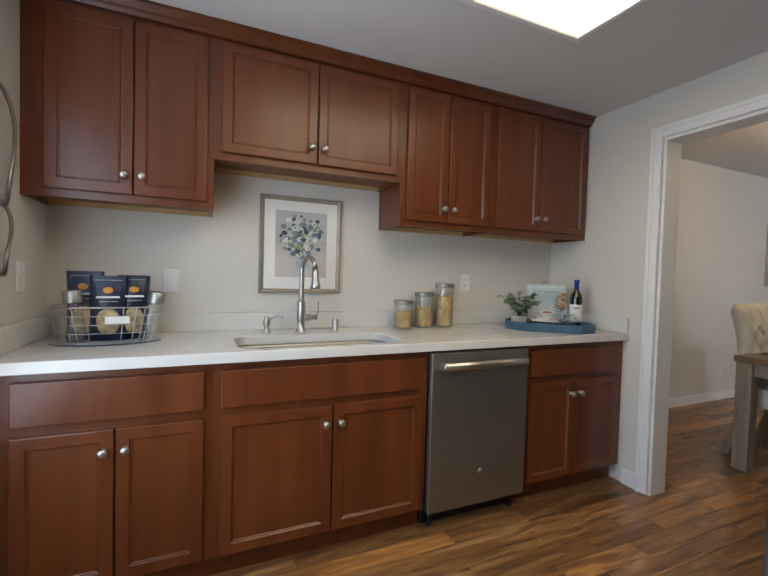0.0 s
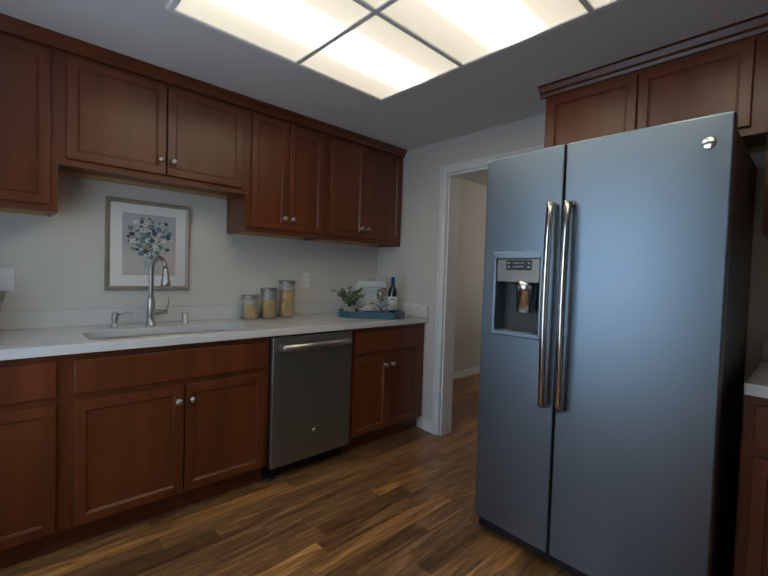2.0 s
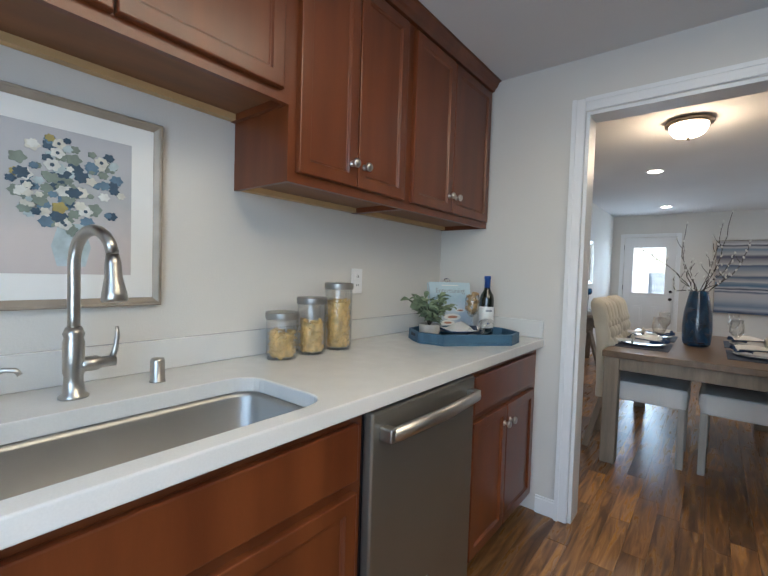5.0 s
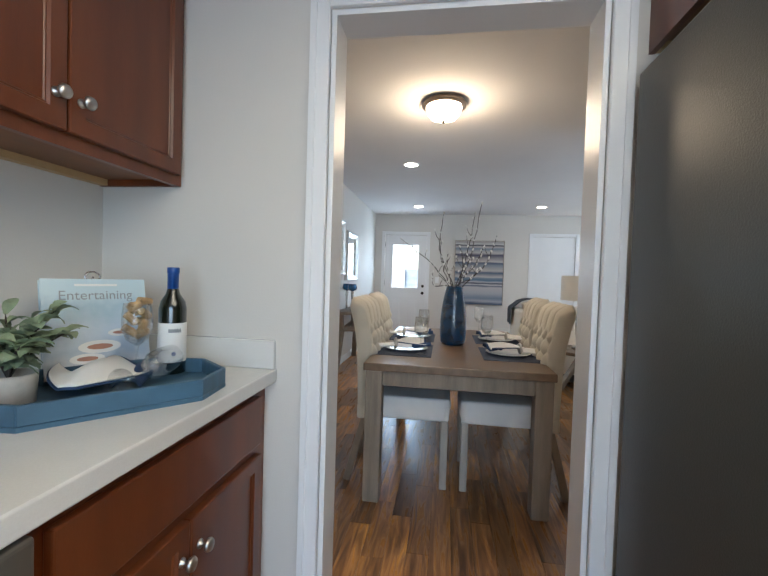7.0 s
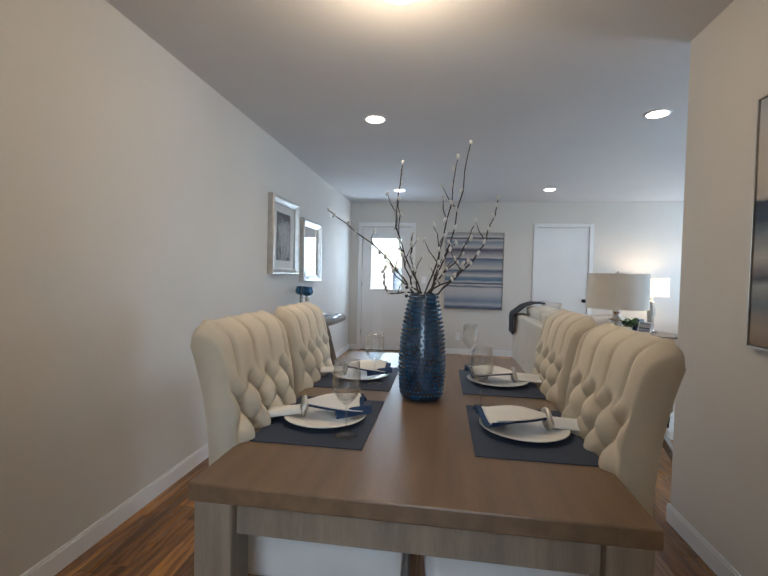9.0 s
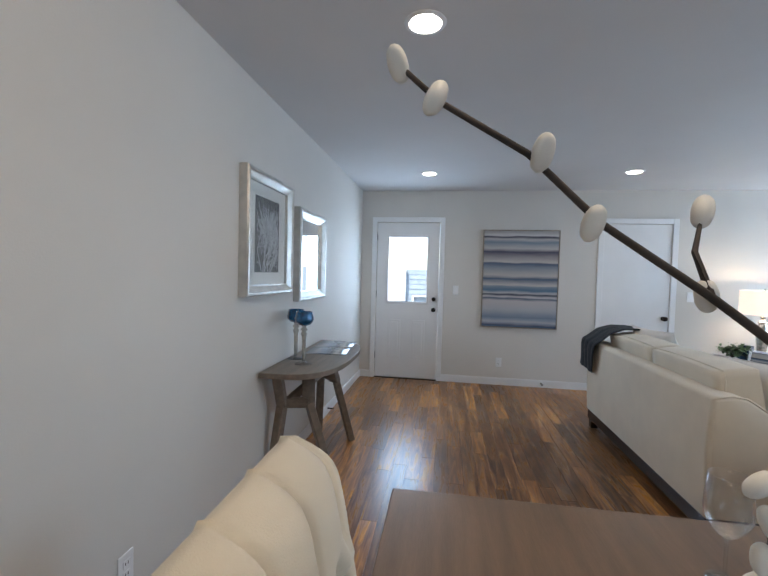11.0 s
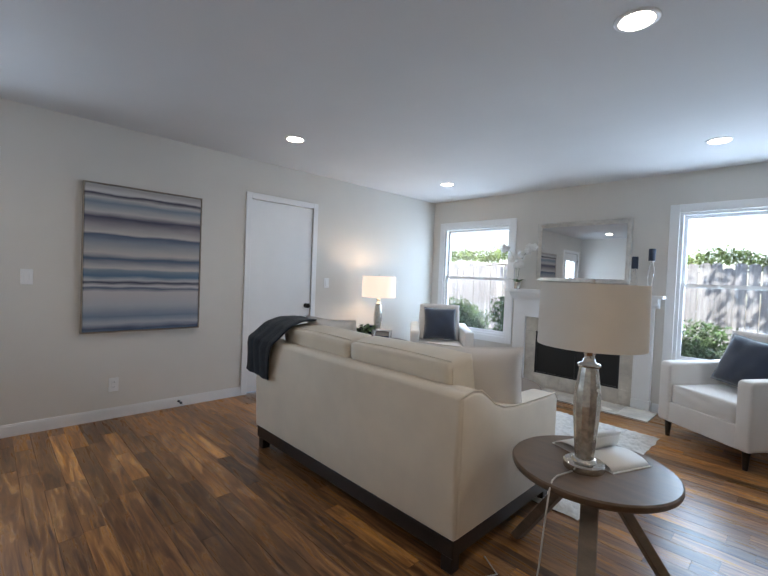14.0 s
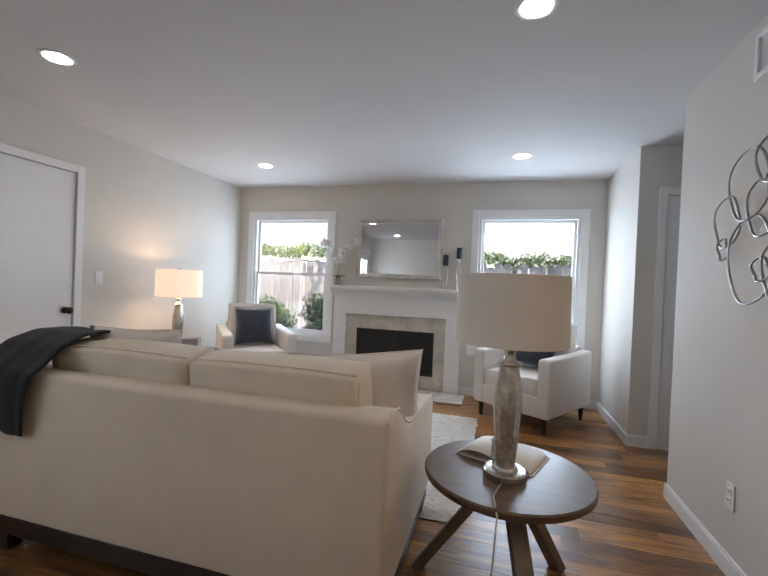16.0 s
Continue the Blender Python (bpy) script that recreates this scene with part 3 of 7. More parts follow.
def cased_opening():
    t = thing("door_opening", pose(0, 0, 0), "white painted cased opening between kitchen and dining room", "doorway", kind="structure")
    for x, s in ((KX1, -1), (DX0, 1)):
        for y0, y1, a, b in ((OY0 - CW, OY0 - 0.002, 0, OZ + CW), (OY1 + 0.002, OY1 + CW, 0, OZ + CW), (OY0 - 0.002, OY1 + 0.002, OZ + 0.002, OZ + CW)):
            lo, hi = sorted((x, x + s * 0.018))
            bm = cuboid(lo, hi, y0, y1, a, b, 0.003, 1)
            part("casing", bm, M["trim"], t)
            lo, hi = sorted((x + s * 0.018, x + s * 0.024))
            if b - a > 1:
                yy = (y0, y0 + 0.02) if y0 < OY0 else (y1 - 0.02, y1)
                part("casing_bead", cuboid(lo, hi, *yy, a, b), M["trim"], t)
            else:
                part("casing_bead", cuboid(lo, hi, y0, y1, b - 0.02, b), M["trim"], t)
    part("jamb", cuboid(KX1, DX0, OY0 - 0.002, OY0 + 0.016, 0, OZ), M["trim"], t)
    part("jamb", cuboid(KX1, DX0, OY1 - 0.016, OY1 + 0.002, 0, OZ), M["trim"], t)
    part("head_jamb", cuboid(KX1, DX0, OY0 + 0.016, OY1 - 0.016, OZ - 0.016, OZ), M["trim"], t)


cased_opening()


def knob(parent, x, y, z, double=False):
    part("door_knob", moved(lathe([(0.026, 0), (0.026, 0.006), (0.010, 0.008), (0.010, 0.035), (0.024, 0.042), (0.028, 0.055), (0.022, 0.068), (0.0, 0.071)], 18),
                            pose(x, y, z, 90, 0, 0)), M["bronze"], parent, "dark bronze round knob", smooth=True)
    if double:
        part("deadbolt", moved(lathe([(0.026, 0), (0.026, 0.014), (0.020, 0.02), (0.0, 0.021)], 18), pose(x, y, z + 0.135, 90, 0, 0)), M["bronze"], parent, "dark bronze deadbolt", smooth=True)


def raised_panel(x0, x1, z0, z1, y):
    return joined(cuboid(x0, x1, y - 0.004, y + 0.002, z0, z1, 0.003, 1), cuboid(x0 + 0.03, x1 - 0.03, y - 0.009, y - 0.003, z0 + 0.03, z1 - 0.03, 0.004, 1))


def flat_door(name, m, width, label, glazed=False, panels=False, hinge_left=True, casing=True):
    """A door in the local xz plane, seen from -y, with its casing, hinges and knob."""
    t = thing(name, m, label, "door", kind="structure")
    if casing:
        for bm in casing_bars(0, width, DZ):
            part("casing", bm, M["trim"], t)
    h0, h1 = 0.012, DZ - 0.004
    if glazed:
        gx0, gx1, gz0, gz1 = 0.145, width - 0.145, 1.0, 1.855
        part("stile", cuboid(0.004, gx0, 0.02, 0.062, h0, h1), M["trim"], t)
        part("stile", cuboid(gx1, width - 0.004, 0.02, 0.062, h0, h1), M["trim"], t)
        part("top_rail", cuboid(gx0, gx1, 0.02, 0.062, gz1, h1), M["trim"], t)
        part("bottom_rail", cuboid(gx0, gx1, 0.02, 0.062, h0, gz0), M["trim"], t)
        for a, b, c, d in ((gx0 - 0.02, gx0 + 0.012, gz0 - 0.02, gz1 + 0.02), (gx1 - 0.012, gx1 + 0.02, gz0 - 0.02, gz1 + 0.02), (gx0 + 0.012, gx1 - 0.012, gz0 - 0.02, gz0 + 0.012), (gx0 + 0.012, gx1 - 0.012, gz1 - 0.012, gz1 + 0.02)):
            part("glazing_bead", cuboid(a, b, 0.012, 0.0205, c, d, 0.003, 1), M["trim"], t)
        pane = part("pane", cuboid(gx0 + 0.011, gx1 - 0.011, 0.038, 0.044, gz0 + 0.011, gz1 - 0.011), M["pane"], t, "clear glass pane")
        pane.visible_shadow = False
        for x0 in (0.165, width - 0.165 - 0.165):
            part("raised_panel", raised_panel(x0, x0 + 0.165, 0.27, 0.77, 0.02), M["trim"], t)
        part("threshold", cuboid(-0.01, width + 0.01, -0.015, 0.10, 0.0, 0.011), M["bronze"], t, "dark metal threshold")
    else:
        part("slab", cuboid(0.0025, width - 0.0025, 0.002, 0.04, h0, h1, 0.002, 1), M["trim"], t)
        if panels:
            for x0, x1 in ((0.11, width / 2 - 0.05), (width / 2 + 0.05, width - 0.11)):
                for z0, z1 in ((0.22, 0.80), (0.95, 1.58), (1.68, 1.90)):
                    part("raised_panel", raised_panel(x0, x1, z0, z1, 0.002), M["trim"], t)
    kx = width - 0.06 if hinge_left else 0.06
    knob(t, kx, 0.02 if glazed else 0.002, 0.915, glazed)
    hx = -0.001 if hinge_left else width + 0.001
    for z in (0.25, 1.05, 1.80):
        part("hinge", moved(lathe([(0.007, 0), (0.007, 0.09), (0.004, 0.094)], 10), pose(hx, 0.008, z)), M["bronze"], t, "bronze butt hinge", smooth=True)
    return t


flat_door("door_1", pose(FX, D1[1], 0, 0, 0, -90), D1[1] - D1[0], "white half-glazed exterior door with two lower panels, closed", glazed=True)
flat_door("door_2", pose(FX, D2[1], 0, 0, 0, -90), D2[1] - D2[0], "plain white flush closet door, closed")
flat_door("door_3", pose(HD[1], HY1, 0, 0, 0, 180), HD[1] - HD[0], "white panelled hall door with hinges beside the corner, closed", panels=True)


def window(name, x0, x1, label):
    t = thing(name, pose(x0, FY, 0), label, "window", kind="structure")
    w = x1 - x0
    z0, z1, cw = WZ0, WZ1, 0.082
    for a, b, c, d in ((-cw, 0, z0 - cw, z1 + cw), (w, w + cw, z0 - cw, z1 + cw), (0, w, z1, z1 + cw), (0, w, z0 - cw, z0)):
        part("casing", cuboid(a, b, 0.0, 0.018, c, d, 0.003, 1), M["trim"], t)
    for a, b, c, d in ((0, 0.03, z0, z1), (w - 0.03, w, z0, z1), (0.03, w - 0.03, z1 - 0.025, z1), (0.03, w - 0.03, z0, z0 + 0.03)):
        part("window_frame", cuboid(a, b, -0.11, -0.002, c, d), M["trim"], t)
    mid = 1.31
    for name2, y, lo, hi in (("upper_sash", -0.085, mid - 0.015, z1 - 0.025), ("lower_sash", -0.055, z0 + 0.03, mid + 0.022)):
        s = part(name2, cuboid(0.03, 0.062, y, y + 0.028, lo, hi), M["trim"], t)
        part("sash_rail", cuboid(w - 0.062, w - 0.03, y, y + 0.028, lo, hi), M["trim"], s)
        part("sash_rail", cuboid(0.062, w - 0.062, y, y + 0.028, hi - 0.034, hi), M["trim"], s)
        part("sash_rail", cuboid(0.062, w - 0.062, y, y + 0.028, lo, lo + 0.034), M["trim"], s)
        pane = part("pane", cuboid(0.06, w - 0.06, y + 0.011, y + 0.015, lo + 0.032, hi - 0.032), M["pane"], s, "clear glass pane")
        pane.visible_shadow = False
    part("sash_lock", cuboid(w / 2 - 0.02, w / 2 + 0.02, -0.027, -0.012, mid + 0.018, mid + 0.028, 0.003, 1), M["nickel"], t, "small metal sash lock")
    return t


window("window_1", *W1, "white double-hung window beside the fireplace, looking onto shrubs and fence")
window("window_2", *W2, "white double-hung window behind the armchair, looking onto the fence")


def kitchen_window():
    t = thing("window_3", pose(KX0, KW0, 0, 0, 0, 90), "white kitchen window that lets in daylight", "window", kind="structure")
    w = KW1 - KW0
    for a, b, c, d in ((0, 0.05, KWZ0, KWZ1), (w - 0.05, w, KWZ0, KWZ1), (0.05, w - 0.05, KWZ1 - 0.05, KWZ1), (0.05, w - 0.05, KWZ0, KWZ0 + 0.05), (w / 2 - 0.03, w / 2 + 0.03, KWZ0 + 0.05, KWZ1 - 0.05)):
        part("window_frame", cuboid(a, b, 0.01, 0.05, c, d), M["trim"], t)


kitchen_window()


# ---- kitchen ----
def shaker(x0, x1, z0, z1, y=0.0, thick=0.02, stile=0.058):
    """A cabinet front in the xz plane facing -y: frame, bead and sunk panel in one piece."""
    bm = cuboid(x0, x1, y - thick, y, z0, z1)
    front = min(bm.faces, key=lambda f: f.calc_center_median().y)
    bmesh.ops.inset_region(bm, faces=[front], thickness=stile)
    bmesh.ops.inset_region(bm, faces=[front], thickness=0.006, depth=-0.006)
    bmesh.ops.inset_region(bm, faces=[front], thickness=0.004, depth=0.0)
    bmesh.ops.inset_region(bm, faces=[front], thickness=0.004, depth=-0.003)
    edges = [e for e in bm.edges if e.is_manifold and e.calc_face_angle(0) > 1.2 and all(abs(v.co.y - (y - thick)) < 1e-5 for v in e.verts) and
             any(abs(v.co.x - x0) < 1e-5 or abs(v.co.x - x1) < 1e-5 or abs(v.co.z - z0) < 1e-5 or abs(v.co.z - z1) < 1e-5 for v in e.verts)]
    bmesh.ops.bevel(bm, geom=edges, offset=0.004, segments=2, profile=0.5, affect="EDGES")
    return bm


def cabinet_knob(parent, x, z, y):
    part("knob", moved(lathe([(0.011, 0), (0.011, 0.003), (0.0055, 0.006), (0.0055, 0.014), (0.0145, 0.019), (0.0165, 0.024), (0.0135, 0.030), (0.006, 0.0325), (0, 0.033)], 18),
                       pose(x, y, z, 90, 0, 0)), M["nickel"], parent, "brushed nickel mushroom knob", smooth=True)


def base_cabinet(m, w, label, doors, left_stile=0.03, right_stile=0.03, depth=0.60, drawer=True, split=None):
    t = thing("base_cabinet", m, label, "kitchen cabinet", "cherry base cabinets")
    for panel in (cuboid(0, w, 0, 0.02, 0.10, 0.872), cuboid(0, 0.016, 0.02, depth, 0.10, 0.872), cuboid(w - 0.016, w, 0.02, depth, 0.10, 0.872), cuboid(0.016, w - 0.016, 0.02, depth, 0.10, 0.118)):
        part("panel", panel, M["cherry"], t)
    part("toe_kick", cuboid(0, w, 0.055, depth, 0.0, 0.10), M["cherry"], t)
    a, b = left_stile, w - right_stile
    if drawer:
        part("drawer_front", cuboid(a, b, -0.02, 0, 0.695, 0.842, 0.004, 2), M["cherry"], t)
    top = 0.662 if drawer else 0.842
    c = split if split else (a + b) / 2
    if doors == 2:
        for x0, x1, kx in ((a, c - 0.003, c - 0.033), (c + 0.003, b, c + 0.033)):
            d = part("door", shaker(x0, x1, 0.115, top), M["cherry"], t)
            cabinet_knob(d, kx, top - 0.075, -0.02)
    else:
        d = part("door", shaker(a, b, 0.115, top), M["cherry"], t)
        cabinet_knob(d, b - 0.035, top - 0.075, -0.02)
    return t


BF, UF = 1.875, 2.183          # fronts of the lower and upper cabinet boxes
base_cabinet(pose(KX0, BF, 0), 0.68, "dark cherry base cabinet with drawer and two panelled doors", 2, 0.075, 0.03, split=0.365)
base_cabinet(pose(0.80, BF, 0), 0.945, "dark cherry sink base cabinet with false drawer front and two doors", 2, 0.03, 0.03, split=0.478)
base_cabinet(pose(2.345, BF, 0), 0.774, "dark cherry base cabinet beside the dishwasher, drawer above two doors", 2, 0.03, 0.06, split=0.36)


def upper_cabinet(m, w, z0, z1, label, split, a=0.03, b_gap=0.03, depth=0.288, knobs=True):
    t = thing("upper_cabinet", m, label, "kitchen cabinet", "cherry wall cabinets")
    for panel in (cuboid(0, w, 0, 0.019, z0, z1), cuboid(0, 0.016, 0.019, depth, z0, z1), cuboid(w - 0.016, w, 0.019, depth, z0, z1), cuboid(0.016, w - 0.016, 0.019, depth, z1 - 0.016, z1)):
        part("panel", panel, M["cherry"], t)
    part("underside", cuboid(0.016, w - 0.016, 0.019, depth, z0 + 0.022, z0 + 0.034), M["cherry_shade"], t, "brown plywood cabinet underside")
    part("rail_strip", cuboid(0.016, w - 0.016, depth - 0.03, depth - 0.001, z0 + 0.002, z0 + 0.022), M["maple"], t, "pale maple hanging strip")
    for x0, x1, kx in ((a, split - 0.003, split - 0.032), (split + 0.003, w - b_gap, split + 0.032)):
        d = part("door", shaker(x0, x1, z0 + 0.032, z1 - 0.055), M["cherry"], t)
        if knobs:
            cabinet_knob(d, kx, z0 + 0.032 + 0.075, -0.02)
    return t


UZ = 2.29
upper_cabinet(pose(KX0, UF, 0), 0.68, 1.495, UZ, "dark cherry wall cabinet with two panelled doors", 0.372, 0.075)
upper_cabinet(pose(0.80, UF, 0), 0.925, 1.722, UZ, "short dark cherry wall cabinet above the sink", 0.464)
upper_cabinet(pose(1.725, UF, 0), 0.605, 1.495, UZ, "dark cherry wall cabinet with two narrow doors", 0.292)
upper_cabinet(pose(2.33, UF, 0), 0.788, 1.495, UZ, "dark cherry wall cabinet next to the end wall", 0.36)
CROWN = [(0.0, 0.0), (-0.018, 0.0), (-0.024, 0.014), (-0.034, 0.022), (-0.046, 0.046), (-0.058, 0.054), (-0.058, KCEIL - 2.255), (0.0, KCEIL - 2.255)]
solo("crown_moulding", prism([(UF + a, 2.252 + b) for a, b in CROWN], "x", KX0, KX1 - 0.002), M["cherry"], "cherry crown moulding along the wall cabinets", "moulding")
# the run beside and above the fridge, facing the side wall
FCX = 2.80
upper_cabinet(pose(FCX, 0.775, 0, 0, 0, -90), 0.915, 1.86, UZ, "cherry wall cabinet above the refrigerator", 0.455, 0.02, 0.05, depth=0.325, knobs=False)
upper_cabinet(pose(FCX, -0.142, 0, 0, 0, -90), 0.90, 1.46, UZ, "cherry wall cabinet beyond the refrigerator", 0.45, 0.03, 0.03, depth=0.325)
solo("crown_moulding", prism([(FCX + a, 2.252 + b) for a, b in CROWN], "y", -1.05, 0.80), M["cherry"], "cherry crown moulding above the refrigerator cabinets", "moulding")
base_cabinet(pose(2.50, -0.145, 0, 0, 0, -90), 0.90, "dark cherry base cabinet beyond the refrigerator", 2, depth=0.62)
solo("countertop", cuboid(2.465, KX1 - 0.001, -1.05, -0.145, 0.873, 0.915, 0.004, 2), M["quartz"], "white quartz countertop beyond the refrigerator", "countertop")
solo("backsplash", cuboid(KX1 - 0.022, KX1 - 0.002, -1.05, -0.145, 0.916, 1.01, 0.002, 1), M["quartz"], "low white quartz backsplash", "backsplash")


def rounded_rect(x0, x1, y0, y1, r, n=6):
    pts = []
    for cx, cy, a0 in ((x1 - r, y1 - r, 0), (x0 + r, y1 - r, 90), (x0 + r, y0 + r, 180), (x1 - r, y0 + r, 270)):
        for i in range(n + 1):
            a = radians(a0 + 90 * i / n)
            pts.append((cx + r * math.cos(a), cy + r * math.sin(a)))
    return pts


SX0, SX1, SY0, SY1 = 0.895, 1.638, 1.888, 2.225


def counter():
    bm = bmesh.new()
    loops = []
    for pts in ([(KX0 + 0.001, 1.835), (KX1 - 0.001, 1.835), (KX1 - 0.001, KY1 - 0.001), (KX0 + 0.001, KY1 - 0.001)], rounded_rect(SX0, SX1, SY0, SY1, 0.07)):
        vs = [bm.verts.new((x, y, 0.915)) for x, y in pts]
        loops += [bm.edges.new((vs[i], vs[(i + 1) % len(vs)])) for i in range(len(vs))]
    bmesh.ops.triangle_fill(bm, edges=loops, use_beauty=True)
    for f in list(bm.faces):
        c = f.calc_center_median()
        if SX0 + 0.08 < c.x < SX1 - 0.08 and SY0 < c.y < SY1 and all(SX0 - 0.01 < v.co.x < SX1 + 0.01 and v.co.y > 1.85 and v.co.y < 2.3 for v in f.verts):
            bm.faces.remove(f)
    up = bm.faces[:]
    for f in up:
        if f.normal.z < 0:
            f.normal_flip()
    got = bmesh.ops.extrude_face_region(bm, geom=up)
    bmesh.ops.translate(bm, verts=[g for g in got["geom"] if isinstance(g, bmesh.types.BMVert)], vec=(0, 0, -0.042))
    bmesh.ops.recalc_face_normals(bm, faces=bm.faces)
    return bm


top = solo("countertop", counter(), M["quartz"], "white speckled quartz countertop with sink cut-out", "countertop")
edge = top.modifiers.new("edge", "BEVEL")
edge.width, edge.segments, edge.limit_method = 0.004, 2, "ANGLE"
solo("backsplash", joined(cuboid(KX0 + 0.02, KX1 - 0.02, KY1 - 0.02, KY1 - 0.001, 0.9155, 1.007, 0.002, 1)), M["quartz"], "low white quartz backsplash along the counter wall", "backsplash")
solo("backsplash", cuboid(KX1 - 0.02, KX1 - 0.001, 1.840, KY1 - 0.0205, 0.9155, 1.007, 0.002, 1), M["quartz"], "low white quartz backsplash return at the doorway", "backsplash")
solo("backsplash", cuboid(KX0 + 0.001, KX0 + 0.0195, 1.840, KY1 - 0.0205, 0.9155, 1.007, 0.002, 1), M["quartz"], "low white quartz backsplash return on the side wall", "backsplash")


def sink():
    t = thing("kitchen_sink", pose(0, 0, 0), "undermount stainless steel sink with rounded corners", "sink")
    bm = bmesh.new()
    rings = []
    for inset, z, r in ((-0.012, 0.8725, 0.08), (0.004, 0.8715, 0.068), (0.008, 0.86, 0.066), (0.016, 0.72, 0.06), (0.045, 0.695, 0.05), (0.30, 0.690, 0.0)):
        if r:
            pts = rounded_rect(SX0 + inset, SX1 - inset, SY0 + inset, SY1 - inset, r)
        else:
            cx, cy = (SX0 + SX1) / 2, (SY0 + SY1) / 2
            pts = [(cx + 0.04 * math.cos(2 * math.pi * i / 28 + 0.8), cy + 0.04 * math.sin(2 * math.pi * i / 28 + 0.8)) for i in range(28)]
        rings.append([bm.verts.new((x, y, z)) for x, y in pts])
    for a, b in zip(rings, rings[1:]):
        for i in range(28):
            bm.faces.new((a[i], a[(i + 1) % 28], b[(i + 1) % 28], b[i]))
    bm.faces.new(rings[-1])
    bmesh.ops.recalc_face_normals(bm, faces=bm.faces)
    for f in bm.faces:
        f.normal_flip()
    part("basin", bm, M["sink"], t, smooth=True)
    part("drain", moved(lathe([(0.040, 0), (0.042, 0.003), (0.030, 0.004), (0.028, 0.001), (0, 0.001)], 20), pose((SX0 + SX1) / 2, (SY0 + SY1) / 2, 0.6905)), M["chrome"], t, "round chrome drain", smooth=True)


sink()


def faucet():
    t = thing("kitchen_faucet", pose(1.235, 2.325, 0.915), "brushed nickel gooseneck pull-down kitchen faucet", "faucet")
    part("body", lathe([(0.030, 0), (0.030, 0.006), (0.022, 0.012), (0.019, 0.05), (0.022, 0.06), (0.022, 0.13), (0.019, 0.14), (0.022, 0.15), (0.016, 0.165), (0, 0.166)], 20), M["nickel"], t, smooth=True)
    pts = [(0, 0, 0.155 + 0.16 * i / 5) for i in range(6)]
    pts += [(0.02 * (1 - math.cos(a)), -0.062 * (1 - math.cos(a)), 0.315 + 0.075 * math.sin(a)) for a in (math.pi * i / 10 for i in range(1, 10))]
    part("spout", tube(pts, 0.013, 12), M["nickel"], t, smooth=True)
    part("spray_head", moved(lathe([(0.013, 0), (0.016, -0.02), (0.017, -0.05), (0.024, -0.085), (0.026, -0.10), (0.022, -0.105), (0, -0.105)], 18), pose(0.039, -0.121, 0.335, -8, 0, 0)), M["nickel"], t, "flared spray head", smooth=True)
    part("valve", moved(lathe([(0.018, 0), (0.018, 0.045), (0.013, 0.055), (0.013, 0.085), (0.0, 0.086)], 16), pose(0, 0, 0.075, 0, 90, 0)), M["nickel"], t, smooth=True)
    part("lever", tube([(0.075, 0, 0.075), (0.085, 0, 0.10), (0.09, 0, 0.135), (0.088, 0, 0.16)], [0.008, 0.007, 0.006, 0.004], 10), M["nickel"], t, "slim lever handle", smooth=True)


faucet()
t = thing("soap_dispenser", pose(1.06, 2.33, 0.915), "brushed nickel soap dispenser beside the sink", "soap dispenser")
part("body", lathe([(0.022, 0), (0.022, 0.005), (0.012, 0.012), (0.012, 0.03), (0.017, 0.04), (0.017, 0.065), (0.011, 0.075), (0.009, 0.085), (0, 0.086)], 16), M["nickel"], t, smooth=True)
part("spout", tube([(0, 0, 0.07), (0.03, -0.015, 0.075), (0.05, -0.025, 0.088), (0.068, -0.034, 0.086), (0.075, -0.038, 0.076)], 0.0055, 8), M["nickel"], t, smooth=True)
solo("air_gap", lathe([(0.020, 0), (0.020, 0.004), (0.018, 0.006), (0.018, 0.058), (0.015, 0.064), (0, 0.065)], 18), M["nickel"], "brushed nickel dishwasher air gap cap on the counter", "air gap", m=pose(1.425, 2.335, 0.915), smooth=True)


def dishwasher():
    t = thing("dishwasher", pose(1.747, BF, 0), "dark slate dishwasher with a pro-style steel bar handle", "dishwasher")
    part("tub", cuboid(0.004, 0.592, 0.0, 0.58, 0.09, 0.868), M["black"], t)
    part("front_panel", cuboid(0.004, 0.592, -0.034, 0, 0.085, 0.862, 0.008, 3), M["slate"], t)
    part("kick_plate", cuboid(0.006, 0.590, 0.05, 0.10, 0.0, 0.09), M["black"], t, "black kick plate")
    h = part("handle", tube([(0.045, -0.040, 0.80), (0.055, -0.070, 0.802), (0.30, -0.088, 0.806), (0.541, -0.070, 0.802), (0.551, -0.040, 0.80)], 0.014, 10, flat=1.4), M["nickel"], t, "curved steel bar handle", smooth=True)
    for x in (0.05, 0.546):
        part("mount", cuboid(x - 0.016, x + 0.016, -0.075, -0.032, 0.782, 0.820, 0.005, 2), M["nickel"], h)
    part("badge", moved(lathe([(0.013, 0), (0.013, 0.002), (0.0, 0.0022)], 20), pose(0.30, -0.034, 0.255, 90, 0, 0)), M["chrome"], t, "small round badge", smooth=True)
    for x in (0.05, 0.55):
        part("foot", moved(lathe([(0.018, 0), (0.018, 0.02), (0.009, 0.024), (0.009, 0.085)], 10), pose(x, 0.03, 0.0)), M["black"], t)


dishwasher()


